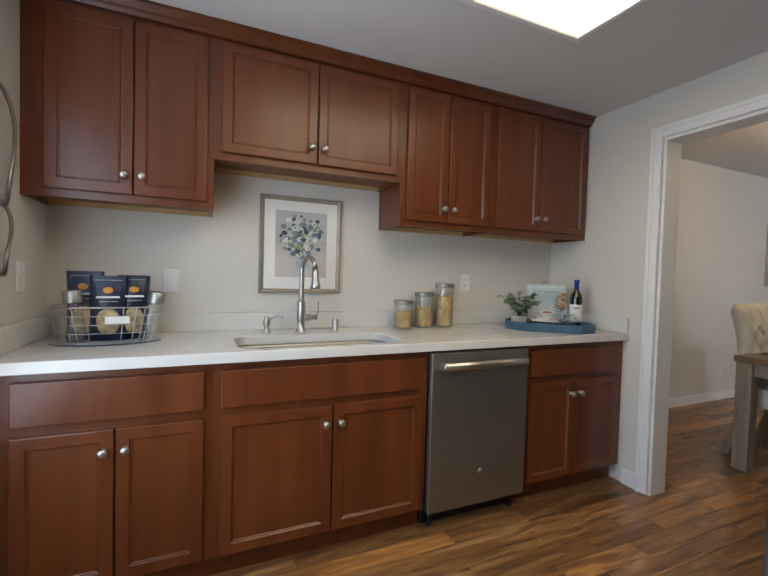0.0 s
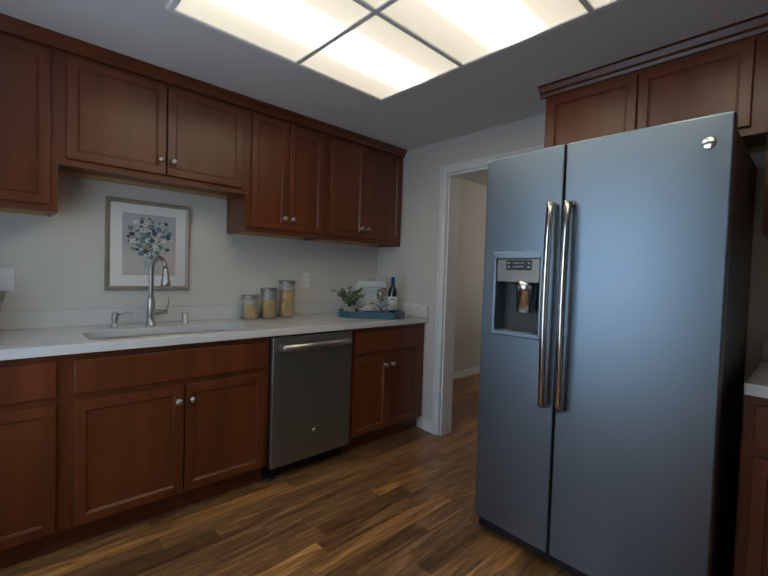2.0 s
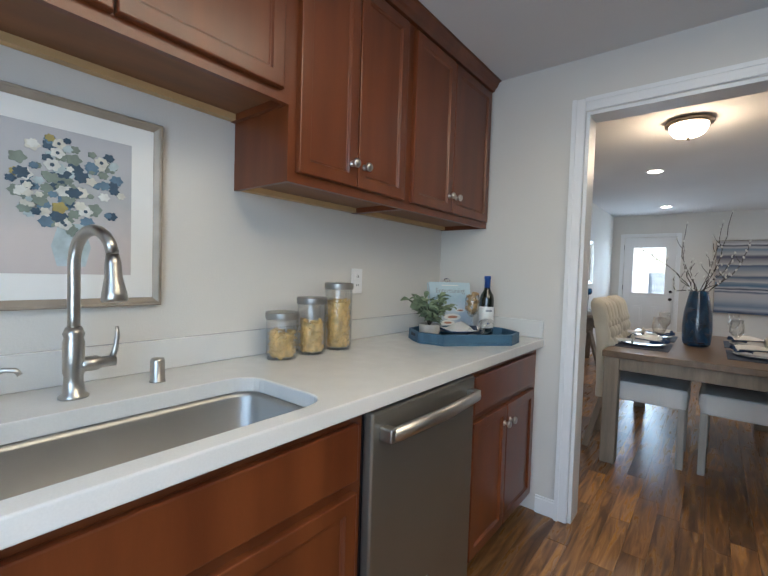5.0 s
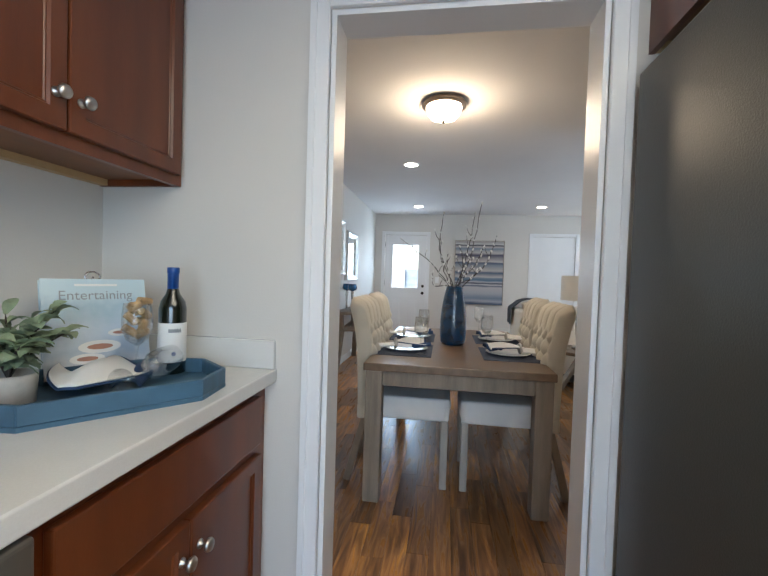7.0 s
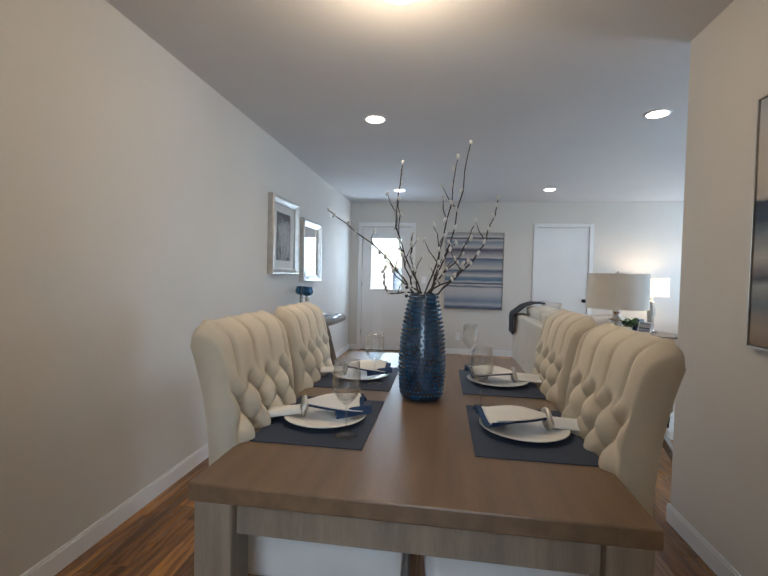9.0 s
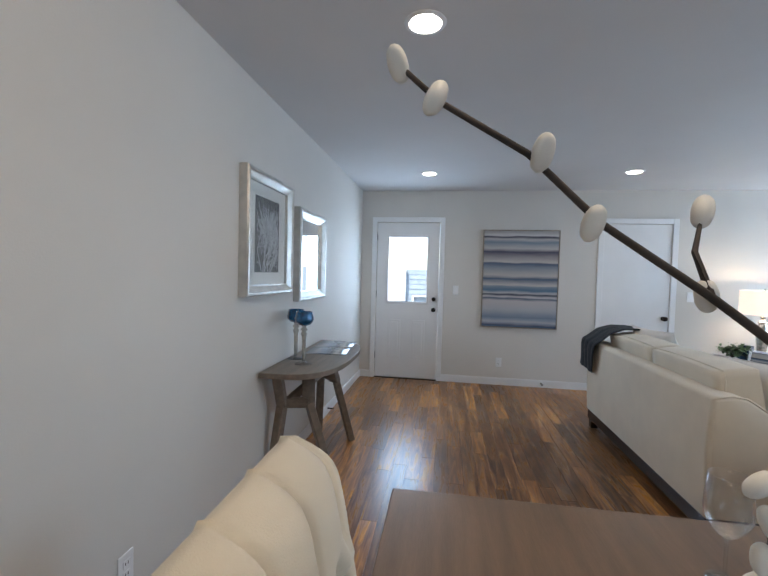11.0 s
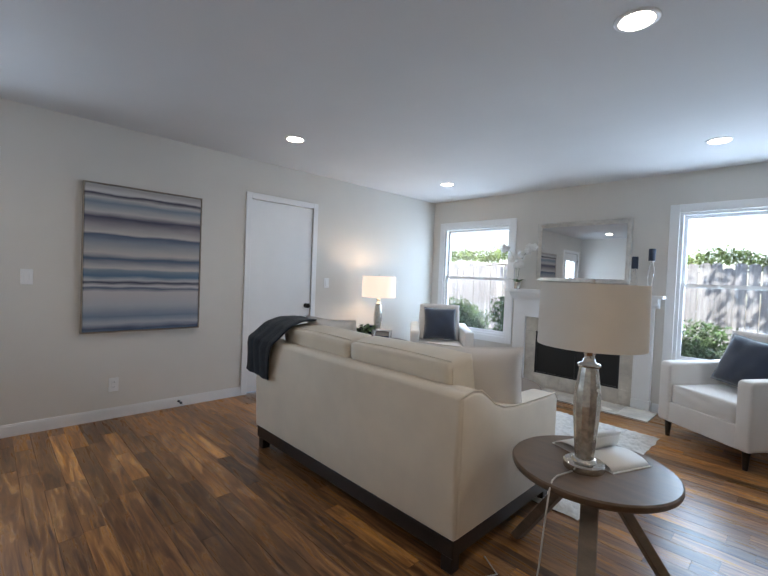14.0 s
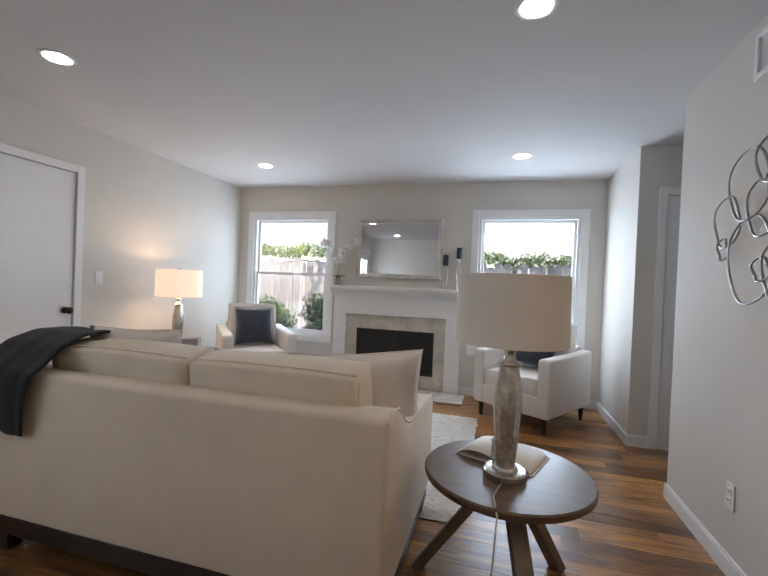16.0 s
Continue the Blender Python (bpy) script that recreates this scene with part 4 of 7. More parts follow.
def fridge():
    """Local x runs along its width, -y is the front."""
    t = thing("refrigerator", pose(2.37, 0.822, 0, 0, 0, -90), "side-by-side stainless refrigerator with ice and water dispenser", "refrigerator")
    w, split, h = 0.920, 0.384, 1.815
    part("cabinet", cuboid(0.004, w - 0.004, 0.01, 0.70, 0.03, h - 0.03, 0.008, 2), M["charcoal"], t, "charcoal textured side panels")
    part("base_grille", cuboid(0.01, w - 0.01, -0.02, 0.05, 0.015, 0.07), M["black"], t)
    dx0, dx1, dz0, dz1 = 0.070, 0.312, 0.992, 1.368

    def slab(x0, x1, z0, z1):
        n, pts = 10, []
        for i in range(n + 1):
            u = i / n
            pts.append((x0 + (x1 - x0) * u, -0.052 - 0.02 * (1 - (2 * ((x0 + (x1 - x0) * u) / w) - 1) ** 2)))
        return prism([(x0, 0.004)] + pts + [(x1, 0.004)], "z", z0, z1, 0.006, 2)
    def face_y(x):
        return -0.052 - 0.02 * (1 - (2 * (x / w) - 1) ** 2)
    bm = slab(0, split - 0.004, 0.075, h)
    for co, no in (((dx0, 0, 0), (1, 0, 0)), ((dx1, 0, 0), (1, 0, 0)), ((0, 0, dz0), (0, 0, 1)), ((0, 0, dz1), (0, 0, 1))):
        bmesh.ops.bisect_plane(bm, geom=bm.verts[:] + bm.edges[:] + bm.faces[:], plane_co=co, plane_no=no)
    hole = [f for f in bm.faces if dx0 < f.calc_center_median().x < dx1 and dz0 < f.calc_center_median().z < dz1]
    bmesh.ops.delete(bm, geom=hole, context="FACES")
    d = part("freezer_door", bm, M["steel"], t)
    part("dispenser_frame", joined(cuboid(dx0 - 0.006, dx0 + 0.016, -0.078, -0.03, dz0 - 0.006, dz1 + 0.006, 0.006, 2), cuboid(dx1 - 0.016, dx1 + 0.006, -0.078, -0.03, dz0 - 0.006, dz1 + 0.006, 0.006, 2),
                                   cuboid(dx0, dx1, -0.078, -0.03, dz1 - 0.03, dz1 + 0.006, 0.006, 2), cuboid(dx0, dx1, -0.082, 0.0, dz0 - 0.006, dz0 + 0.016, 0.005, 2)), M["steel"], d, "steel dispenser surround")
    part("control_panel", cuboid(dx0 + 0.016, dx1 - 0.016, -0.07, -0.02, dz1 - 0.135, dz1 - 0.028, 0.003, 1), M["slate"], d, "grey control panel")
    disp = part("display", cuboid(dx0 + 0.065, dx1 - 0.055, -0.0715, -0.069, dz1 - 0.080, dz1 - 0.034), M["black"], d, "black display with pale key symbols")
    for i in range(2):
        for x in (dx0 + 0.072, dx1 - 0.073):
            part("key", cuboid(x, x + 0.010, -0.0725, -0.071, dz1 - 0.052 - 0.018 * i, dz1 - 0.044 - 0.018 * i), M["grey"], disp)
        part("key", cuboid(dx0 + 0.098, dx1 - 0.092, -0.0725, -0.071, dz1 - 0.050 - 0.016 * i, dz1 - 0.046 - 0.016 * i), M["grey"], disp)
    part("niche", joined(cuboid(dx0 + 0.01, dx1 - 0.01, 0.035, 0.042, dz0, dz1 - 0.12), cuboid(dx0 + 0.01, dx0 + 0.017, -0.06, 0.035, dz0, dz1 - 0.12), cuboid(dx1 - 0.017, dx1 - 0.01, -0.06, 0.035, dz0, dz1 - 0.12)), M["steel"], d, "recessed dispenser niche")
    part("ice_chute", moved(lathe([(0.052, 0), (0.046, -0.03), (0.042, -0.14), (0, -0.14)], 20), pose((dx0 + dx1) / 2 + 0.02, -0.02, dz1 - 0.13)), M["chrome"], d, "chrome ice chute", smooth=True)
    for i in range(5):
        part("drip_slot", cuboid(dx0 + 0.05 + i * 0.03, dx0 + 0.068 + i * 0.03, -0.072, -0.02, dz0 + 0.0155, dz0 + 0.0185), M["grey"], d)
    d2 = part("fridge_door", slab(split + 0.004, w, 0.075, h), M["steel"], t)
    for dd, x in ((d, split - 0.036), (d2, split + 0.036)):
        pts = [(x, -0.070, 0.715), (x, -0.112, 0.722)] + [(x, -0.114 - 0.012 * math.sin(math.pi * i / 8), 0.735 + 0.81 * i / 8) for i in range(9)] + [(x, -0.112, 1.558), (x, -0.070, 1.565)]
        part("handle", tube(pts, 0.0185, 12, flat=0.8), M["polished"], dd, "long curved steel bar handle", smooth=True)
    part("badge", moved(lathe([(0.021, 0), (0.021, 0.003), (0.017, 0.005), (0, 0.005)], 22), pose(0.855, -0.0555, 1.722, 90, 0, -4)), M["chrome"], d2, "round chrome badge", smooth=True)
    for x in (0.06, w - 0.06):
        part("hinge_cover", cuboid(x - 0.04, x + 0.04, -0.03, 0.09, h - 0.03, h + 0.012, 0.005, 2), M["charcoal"], t)


fridge()


def kitchen_light():
    t = thing("kitchen_ceiling_light", pose(0, 0, 0), "large recessed fluorescent ceiling light with six prismatic acrylic panels", "ceiling light")
    m, n, k, b = nodes_of("lit_prismatic_acrylic")
    tc = n.new("ShaderNodeTexCoord")
    sep = n.new("ShaderNodeSeparateXYZ")
    k.new(tc.outputs["Generated"], sep.inputs[0])
    ramp = n.new("ShaderNodeValToRGB")
    e = ramp.color_ramp.elements
    e[0].position, e[0].color = 0.0, (0.13, 0.13, 0.13, 1)
    e[1].position, e[1].color = 1.0, (0.13, 0.13, 0.13, 1)
    for p, v in ((0.26, 0.18), (0.42, 0.75), (0.5, 1.0), (0.58, 0.75), (0.74, 0.18)):
        x = e.new(p)
        x.color = (v, v, v, 1)
    k.new(sep.outputs[1], ramp.inputs[0])
    mul = n.new("ShaderNodeMath")
    mul.operation = "MULTIPLY"
    mul.inputs[1].default_value = PANEL
    k.new(ramp.outputs[0], mul.inputs[0])
    k.new(mul.outputs[0], b.inputs["Emission Strength"])
    b.inputs["Emission Color"].default_value = (1.0, 0.90, 0.70, 1)
    b.inputs["Base Color"].default_value = (0.8, 0.78, 0.7, 1)
    gx, gy = [1.10, 1.685, 2.27], [-0.27, 0.345, 0.955, 1.55]
    for i in range(2):
        for j in range(3):
            part("acrylic_panel", cuboid(gx[i] + 0.008, gx[i + 1] - 0.008, gy[j] + 0.008, gy[j + 1] - 0.008, KCEIL - 0.004, KCEIL + 0.004), m, t, "glowing prismatic acrylic panel")
    for x in gx:
        part("grid_bar", cuboid(x - 0.011, x + 0.011, gy[0] - 0.011, gy[-1] + 0.011, KCEIL - 0.012, KCEIL + 0.006), M["trim"], t)
    for y in gy:
        for i in range(2):
            part("grid_bar", cuboid(gx[i] + 0.011, gx[i + 1] - 0.011, y - 0.011, y + 0.011, KCEIL - 0.012, KCEIL + 0.006), M["trim"], t)


PANEL = 3.5
kitchen_light()


# ---- dining room ----
TX0, TX1, TY0, TY1 = 4.018, 5.690, 0.735, 1.728


def dining_table():
    t = thing("dining_table", pose(0, 0, 0), "rectangular weathered brown wooden dining table with square legs", "dining table")
    z = TABLE_Z
    part("tabletop", cuboid(TX0, TX1, TY0, TY1, z - 0.042, z, 0.004, 2), M["tablewood"], t)
    for x in (TX0 + 0.005, TX1 - 0.095):
        for y in (TY0 + 0.012, TY1 - 0.102):
            part("leg", cuboid(x, x + 0.09, y, y + 0.09, 0, z - 0.042, 0.005, 2), M["legwood"], t)
    for y in (TY0 + 0.035, TY1 - 0.060):
        part("apron", cuboid(TX0 + 0.095, TX1 - 0.095, y, y + 0.025, z - 0.125, z - 0.042, 0.002, 1), M["legwood"], t)
    for x in (TX0 + 0.030, TX1 - 0.055):
        part("apron", cuboid(x, x + 0.025, TY0 + 0.102, TY1 - 0.102, z - 0.125, z - 0.042, 0.002, 1), M["legwood"], t)


dining_table()


def tufted(u, v):
    """Depth of the tufting over the inside of a chair back: buttoned diamonds below, channels above."""
    p, q = u * 4 + v * 4.0, u * 4 - v * 4.0
    diamond = (abs(math.sin(math.pi * p)) * abs(math.sin(math.pi * q))) ** 0.45
    channel = abs(math.sin(math.pi * (u * 4 + 0.5))) ** 0.20
    k = min(1.0, max(0.0, (v - 0.70) / 0.08))
    k = k * k * (3 - 2 * k)
    side = min(1.0, min(u, 1 - u) / 0.10)
    return (diamond * (1 - k) + channel * k * 0.62 + 0.2 * k) * side + (1 - side) * 0.55


def dining_chair():
    """Origin on the floor under the middle of the seat front; the back rises on +y."""
    t = thing("dining_chair", pose(0, 0, 0), "cream upholstered dining chair with a button-tufted scroll back", "dining chair", "chairs round the table")
    w, front, back, sz = 0.448, 0.0, 0.50, 0.46
    part("seat", moved(cushion(w - 0.01, 0.53, 0.13, 0.10, 12), pose(0, 0.262, sz - 0.002)), M["seat"], t, "pale fabric seat pad, whitened for the daylight on it", smooth=True)
    rows, cols = 64, 56

    def lean(v):
        return 0.465 + 0.02 * v + 0.15 * max(0.0, v - 0.45) ** 1.8

    def spread(v):
        return w * (0.97 + 0.10 * v ** 1.6)

    def crest(u, v):
        """The top edge dips towards its rounded corners."""
        return 0.655 * v - 0.035 * max(0.0, (abs(2 * u - 1) - 0.72) / 0.28) ** 2 * v ** 6

    def inside(v, u):
        roll = 0.045 * max(0.0, (v - 0.93) / 0.07) ** 2
        return Vector(((u - 0.5) * spread(v), lean(v) - 0.058 * tufted(u, v) * (1 - 0.35 * max(0.0, (v - 0.9) / 0.1)) + 0.02 + roll, 0.44 + crest(u, v)))

    def outside(v, u):
        roll = 0.018 * max(0.0, (v - 0.90) / 0.10) ** 2
        edge = 0.012 * (1 - min(1.0, min(u, 1 - u) / 0.06)) ** 2
        return Vector(((u - 0.5) * spread(v), lean(v) + 0.080 - edge - roll, 0.44 + crest(u, v) - 0.012 * v ** 12))
    bm = bmesh.new()
    g = [[bm.verts.new(inside(i / rows, j / cols)) for j in range(cols + 1)] for i in range(rows + 1)]
    h = [[bm.verts.new(outside(i / rows, j / cols)) for j in range(cols + 1)] for i in range(rows + 1)]
    for i in range(rows):
        for j in range(cols):
            bm.faces.new((g[i][j], g[i][j + 1], g[i + 1][j + 1], g[i + 1][j]))
            bm.faces.new((h[i][j], h[i + 1][j], h[i + 1][j + 1], h[i][j + 1]))
        bm.faces.new((g[i][0], g[i + 1][0], h[i + 1][0], h[i][0]))
        bm.faces.new((g[i][-1], h[i][-1], h[i + 1][-1], g[i + 1][-1]))
    for j in range(cols):
        bm.faces.new((g[0][j], h[0][j], h[0][j + 1], g[0][j + 1]))
        bm.faces.new((g[-1][j], g[-1][j + 1], h[-1][j + 1], h[-1][j]))
    bmesh.ops.recalc_face_normals(bm, faces=bm.faces)
    part("backrest", bm, M["chair"], t, "cream linen button-tufted backrest", smooth=True)
    part("back_skirt", cuboid(-w / 2 + 0.005, w / 2 - 0.005, 0.46, 0.545, 0.38, 0.46, 0.01, 2), M["chair"], t)
    for i in range(1, 6):
        for j in range(0, 5):
            v, u = i / 8, (j / 4 if i % 2 == 0 else (j + 0.5) / 4)
            if 0.08 < u < 0.92:
                part("button", moved(lathe([(0.010, 0), (0.009, 0.005), (0, 0.008)], 8), pose((u - 0.5) * spread(v), lean(v) + 0.016, 0.44 + crest(u, v), 90, 0, 0)), M["chair"], t, smooth=True)
    for x in (-w / 2 + 0.012, w / 2 - 0.012):
        edge = [(x / w * spread(v) * 1.02, lean(v) + 0.072, 0.44 + crest(0.02, v)) for v in (0.93 * k / 12 for k in range(13))]
        part("piping", tube(edge, 0.0040, 6), M["chair"], t, "corded seam", smooth=True)
    for x in (-w / 2 + 0.03, w / 2 - 0.03):
        # front legs: pale grey wood, made lighter than the back legs for daylight
        part("leg", bar((x, 0.03, 0), (x, 0.03, 0.40), 0.042, 0.042), M["pale_leg"], t, "pale grey wooden front leg, lightened for the daylight")
        part("leg", bar((x, 0.60, 0), (x, 0.49, 0.42), 0.042, 0.042), M["legwood"], t, "splayed back leg")
    return t


chair = dining_chair()
chair.matrix_world = pose(4.445, 1.255, 0, 0, 0, 0)
copy_thing(chair, pose(5.015, 1.265, 0, 0, 0, 1))
copy_thing(chair, pose(4.450, 1.200, 0, 0, 0, 180))
copy_thing(chair, pose(5.045, 1.185, 0, 0, 0, 179))


def flush_light():
    t = thing("flush_ceiling_light", pose(4.76, 1.36, CEIL), "flush-mount ceiling light with frosted glass bowl and bronze rim, lit", "ceiling light")
    part("pan", moved(lathe([(0.150, -0.035), (0.152, -0.02), (0.140, -0.004), (0.11, 0.0)], 32), pose(0, 0, 0)), M["pan"], t, "bronze metal pan", smooth=True)
    part("bowl", lathe([(0.0, -0.125), (0.05, -0.122), (0.09, -0.108), (0.112, -0.08), (0.122, -0.05), (0.122, -0.036)], 32), glow("lit_frosted_glass", (1.0, 0.86, 0.66), 4.5), t, "glowing frosted glass bowl", smooth=True)
    part("finial", moved(lathe([(0.0, -0.150), (0.010, -0.145), (0.013, -0.135), (0.006, -0.128), (0.012, -0.122)], 12), pose(0, 0, 0)), M["bronze"], t, smooth=True)


flush_light()
lamp("flush_light_glow", "POINT", pose(4.76, 1.36, CEIL - 0.24), 4.2, WARM, radius=0.10)


def can_light(x, y, power=5.7):
    t = thing("recessed_light", pose(x, y, CEIL), "round white recessed ceiling light, lit", "recessed light", "recessed ceiling lights")
    part("trim_ring", lathe([(0.062, 0.0), (0.062, -0.004), (0.075, -0.006), (0.088, -0.003), (0.090, 0.0)], 28), M["trim"], t, smooth=True)
    part("lens", lathe([(0.0, -0.0075), (0.066, -0.0075), (0.066, -0.001)], 28), CAN, t, "glowing lens")
    lamp("can_glow", "SPOT", pose(x, y, CEIL - 0.02), power, SOFT, radius=0.06, spot=140)


CAN = glow("lit_lens", (1.0, 0.93, 0.82), 7.0)
for cx, cy in ((6.32, 1.715), (6.385, -0.318), (8.93, 1.80), (8.94, -0.212), (6.335, -2.35), (8.91, -2.32)):
    can_light(cx, cy)


# ---- living room: large things ----
def sofa():
    """World-aligned: the back faces +y, the seat faces -y."""
    t = thing("sofa", pose(7.700, -0.235, 0), "cream linen two-cushion sofa with sloping arms and dark wooden base", "sofa")
    hw, yb, yf = 0.888, 0.49, -0.50
    for x in (-hw + 0.05, hw - 0.05):
        for y in (yb - 0.05, yf + 0.05):
            part("foot", bar((x, y, 0), (x, y, 0.09), 0.06, 0.06), M["darkwood"], t)
    part("base", cuboid(-hw + 0.01, hw - 0.01, yf + 0.02, yb - 0.01, 0.075, 0.160, 0.006, 1), M["darkwood"], t, "dark wooden base rail")
    part("back", moved(prism([(yb, 0.16), (yb + 0.012, 0.50), (yb - 0.005, 0.782), (yb - 0.03, 0.797), (yb - 0.15, 0.785), (yb - 0.20, 0.40), (yb - 0.20, 0.16)], "x", -hw, hw, 0.014, 3), pose(0, 0, 0)), M["sofa"], t, smooth=True)
    smooth_by(t.children[-1])
    arm = [(yb - 0.012, 0.16), (yb - 0.012, 0.778), (yb - 0.10, 0.796), (yb - 0.17, 0.786), (yb - 0.23, 0.748), (yb - 0.29, 0.705), (yb - 0.38, 0.672), (yb - 0.52, 0.655), (yb - 0.75, 0.648), (yf + 0.03, 0.642), (yf, 0.61), (yf, 0.16)]
    for x0, x1 in ((-hw - 0.004, -hw + 0.145), (hw - 0.145, hw + 0.004)):
        a = part("arm", prism(arm, "x", x0, x1, 0.018, 3), M["sofa"], t)
        smooth_by(a)
        xe = x0 + 0.008 if x0 < 0 else x1 - 0.008
        part("piping", tube([(xe, y, z + 0.001) for y, z in arm[1:-1]], 0.0055, 6), M["sofa"], a, "corded seam", smooth=True)
    part("seat_deck", cuboid(-hw + 0.145, hw - 0.145, yf + 0.01, yb - 0.2, 0.16, 0.33, 0.01, 2), M["sofa"], t)
    for x in (-0.373, 0.373):
        part("seat_cushion", moved(cushion(0.738, 0.72, 0.16, 0.12, 10, seed=x), pose(x, -0.07, 0.41)), M["sofa"], t, smooth=True)
        c = part("back_cushion", moved(cushion(0.755, 0.22, 0.50, 0.16, 12, seed=2 + x), pose(x, 0.235, 0.665, -9, 0, 0)), M["sofa"], t, smooth=True)
        pts = [Vector((x + sx * 0.362, 0.235 + 0.075, 0.665 + sz)) for sx, sz in ((-1, 0.0), (-1, 0.18), (-0.97, 0.225), (-0.5, 0.232), (0, 0.234), (0.5, 0.232), (0.97, 0.225), (1, 0.18), (1, 0.0))]
        part("piping", moved(tube(pts, 0.005, 6), pose(0, 0.025, 0.0)), M["sofa"], c, "corded seam", smooth=True)
    return t


sofa()


def armchair():
    """Origin on the floor under the middle; the front is -y."""
    t = thing("armchair", pose(0, 0, 0), "ivory upholstered armchair with square arms and short black legs", "armchair", "pair of ivory armchairs")
    hw, yf, yb = 0.385, -0.40, 0.42
    for x in (-hw + 0.06, hw - 0.06):
        for y in (yf + 0.06, yb - 0.06):
            part("leg", moved(lathe([(0.016, 0), (0.027, 0.14)], 12), pose(x, y, 0)), M["darkwood"], t, "tapered black leg")
    part("frame", cuboid(-hw + 0.01, hw - 0.01, yf + 0.01, yb - 0.01, 0.14, 0.315, 0.012, 3), M["ivory"], t)
    for x0, x1 in ((-hw, -hw + 0.11), (hw - 0.11, hw)):
        a = part("arm", prism([(yf, 0.145), (yf, 0.625), (yf + 0.02, 0.648), (0.1, 0.655), (yb, 0.675), (yb + 0.01, 0.145)], "x", x0, x1, 0.02, 3), M["ivory"], t)
        smooth_by(a)
    b = part("back", prism([(yb - 0.13, 0.30), (yb - 0.12, 0.68), (yb - 0.03, 0.715), (yb + 0.018, 0.70), (yb + 0.012, 0.145), (yb - 0.13, 0.145)], "x", -hw + 0.11, hw - 0.11, 0.02, 3), M["ivory"], t)
    smooth_by(b)
    part("seat_cushion", moved(cushion(0.55, 0.66, 0.155, 0.10, 12), pose(0, -0.06, 0.385)), M["ivory"], t, smooth=True)
    part("back_cushion", moved(cushion(0.55, 0.18, 0.50, 0.14, 12), pose(0, 0.235, 0.69, -10, 0, 0)), M["ivory"], t, smooth=True)
    return t


ac = armchair()
ac.matrix_world = pose(6.14, -2.69, 0, 0, 0, 146)
copy_thing(ac, pose(9.14, -2.60, 0, 0, 0, -138))


def fireplace():
    t = thing("fireplace", pose(7.66, FY, 0), "white wooden fireplace mantel with cream marble surround and dark firebox", "fireplace")
    for x0, x1 in ((-0.775, -0.615), (0.615, 0.775)):
        part("pilaster", cuboid(x0, x1, 0, 0.055, 0, 0.90, 0.004, 1), M["trim"], t)
        part("plinth", cuboid(x0 - 0.008, x1 + 0.008, 0.0, 0.066, 0, 0.11, 0.004, 1), M["trim"], t)
    part("frieze", cuboid(-0.775, 0.775, 0, 0.052, 0.865, 1.09, 0.003, 1), M["trim"], t)
    part("bead", joined(cuboid(-0.63, -0.61, 0.0, 0.062, 0, 0.865), cuboid(0.61, 0.63, 0.0, 0.062, 0, 0.865), cuboid(-0.63, 0.63, 0.0, 0.062, 0.858, 0.878)), M["trim"], t)
    part("bed_mould", prism([(0.0, 1.07), (0.060, 1.07), (0.066, 1.10), (0.085, 1.125), (0.115, 1.150), (0.125, 1.168), (0.0, 1.168)], "x", -0.815, 0.815, 0.002, 1), M["trim"], t)
    part("shelf", cuboid(-0.865, 0.865, 0, 0.155, 1.168, 1.200, 0.006, 2), M["trim"], t)
    for x0, x1, z0, z1 in [(-0.61 + 0.0, -0.475, 0.17 * i, 0.17 * (i + 1)) for i in range(5)] + [(0.475, 0.61, 0.17 * i, 0.17 * (i + 1)) for i in range(5)] + [(-0.475 + 0.1583 * i, -0.475 + 0.1583 * (i + 1), 0.685, 0.85) for i in range(6)] + [(-0.475 + 0.1583 * i, -0.475 + 0.1583 * (i + 1), 0.0, 0.17) for i in range(6)]:
        part("tile", cuboid(x0 + 0.001, x1 - 0.001, 0.002, 0.030, z0 + 0.001, z1 - 0.001, 0.0015, 1), M["marble"], t)
    part("firebox", cuboid(-0.475, 0.475, 0.004, 0.014, 0.17, 0.685), M["soot"], t, "black firebox")
    part("screen", joined(cuboid(-0.475, -0.455, 0.014, 0.026, 0.17, 0.685), cuboid(0.455, 0.475, 0.014, 0.026, 0.17, 0.685), cuboid(-0.455, 0.455, 0.014, 0.026, 0.662, 0.685), cuboid(-0.455, 0.455, 0.014, 0.026, 0.17, 0.188), cuboid(-0.006, 0.006, 0.014, 0.024, 0.188, 0.662)), M["black"], t, "black metal screen frame")
    for i in range(6):
        x0 = -0.86 + i * 0.2867
        part("hearth_tile", cuboid(x0 + 0.001, x0 + 0.2857, 0.066, 0.46, 0.001, 0.017, 0.002, 1), M["marble"], t)


fireplace()


def round_table(m, r, h, label, top=None, material=None, feet=3, turn=0.0, foot_r=0.30):
    t = thing("side_table", m, label, "side table", "round side tables")
    mt = material or M["umber"]
    part("tabletop", lathe([(r - 0.012, h - 0.034), (r - 0.003, h - 0.026), (r, h - 0.018), (r, h - 0.006), (r - 0.006, h), (0, h)], 56), mt, t, smooth=True)
    smooth_by(t.children[-1], 30)
    for i in range(feet):
        a = 2 * math.pi * i / feet + radians(turn)
        c, s = math.cos(a), math.sin(a)
        part("leg", bar((c * foot_r, s * foot_r, 0), (c * 0.04, s * 0.04, h - 0.034), 0.066, 0.042), M["greywood"], t, "slanted wooden leg")
    part("hub", lathe([(0.06, h - 0.10), (0.08, h - 0.034)], 20), M["greywood"], t)
    return t


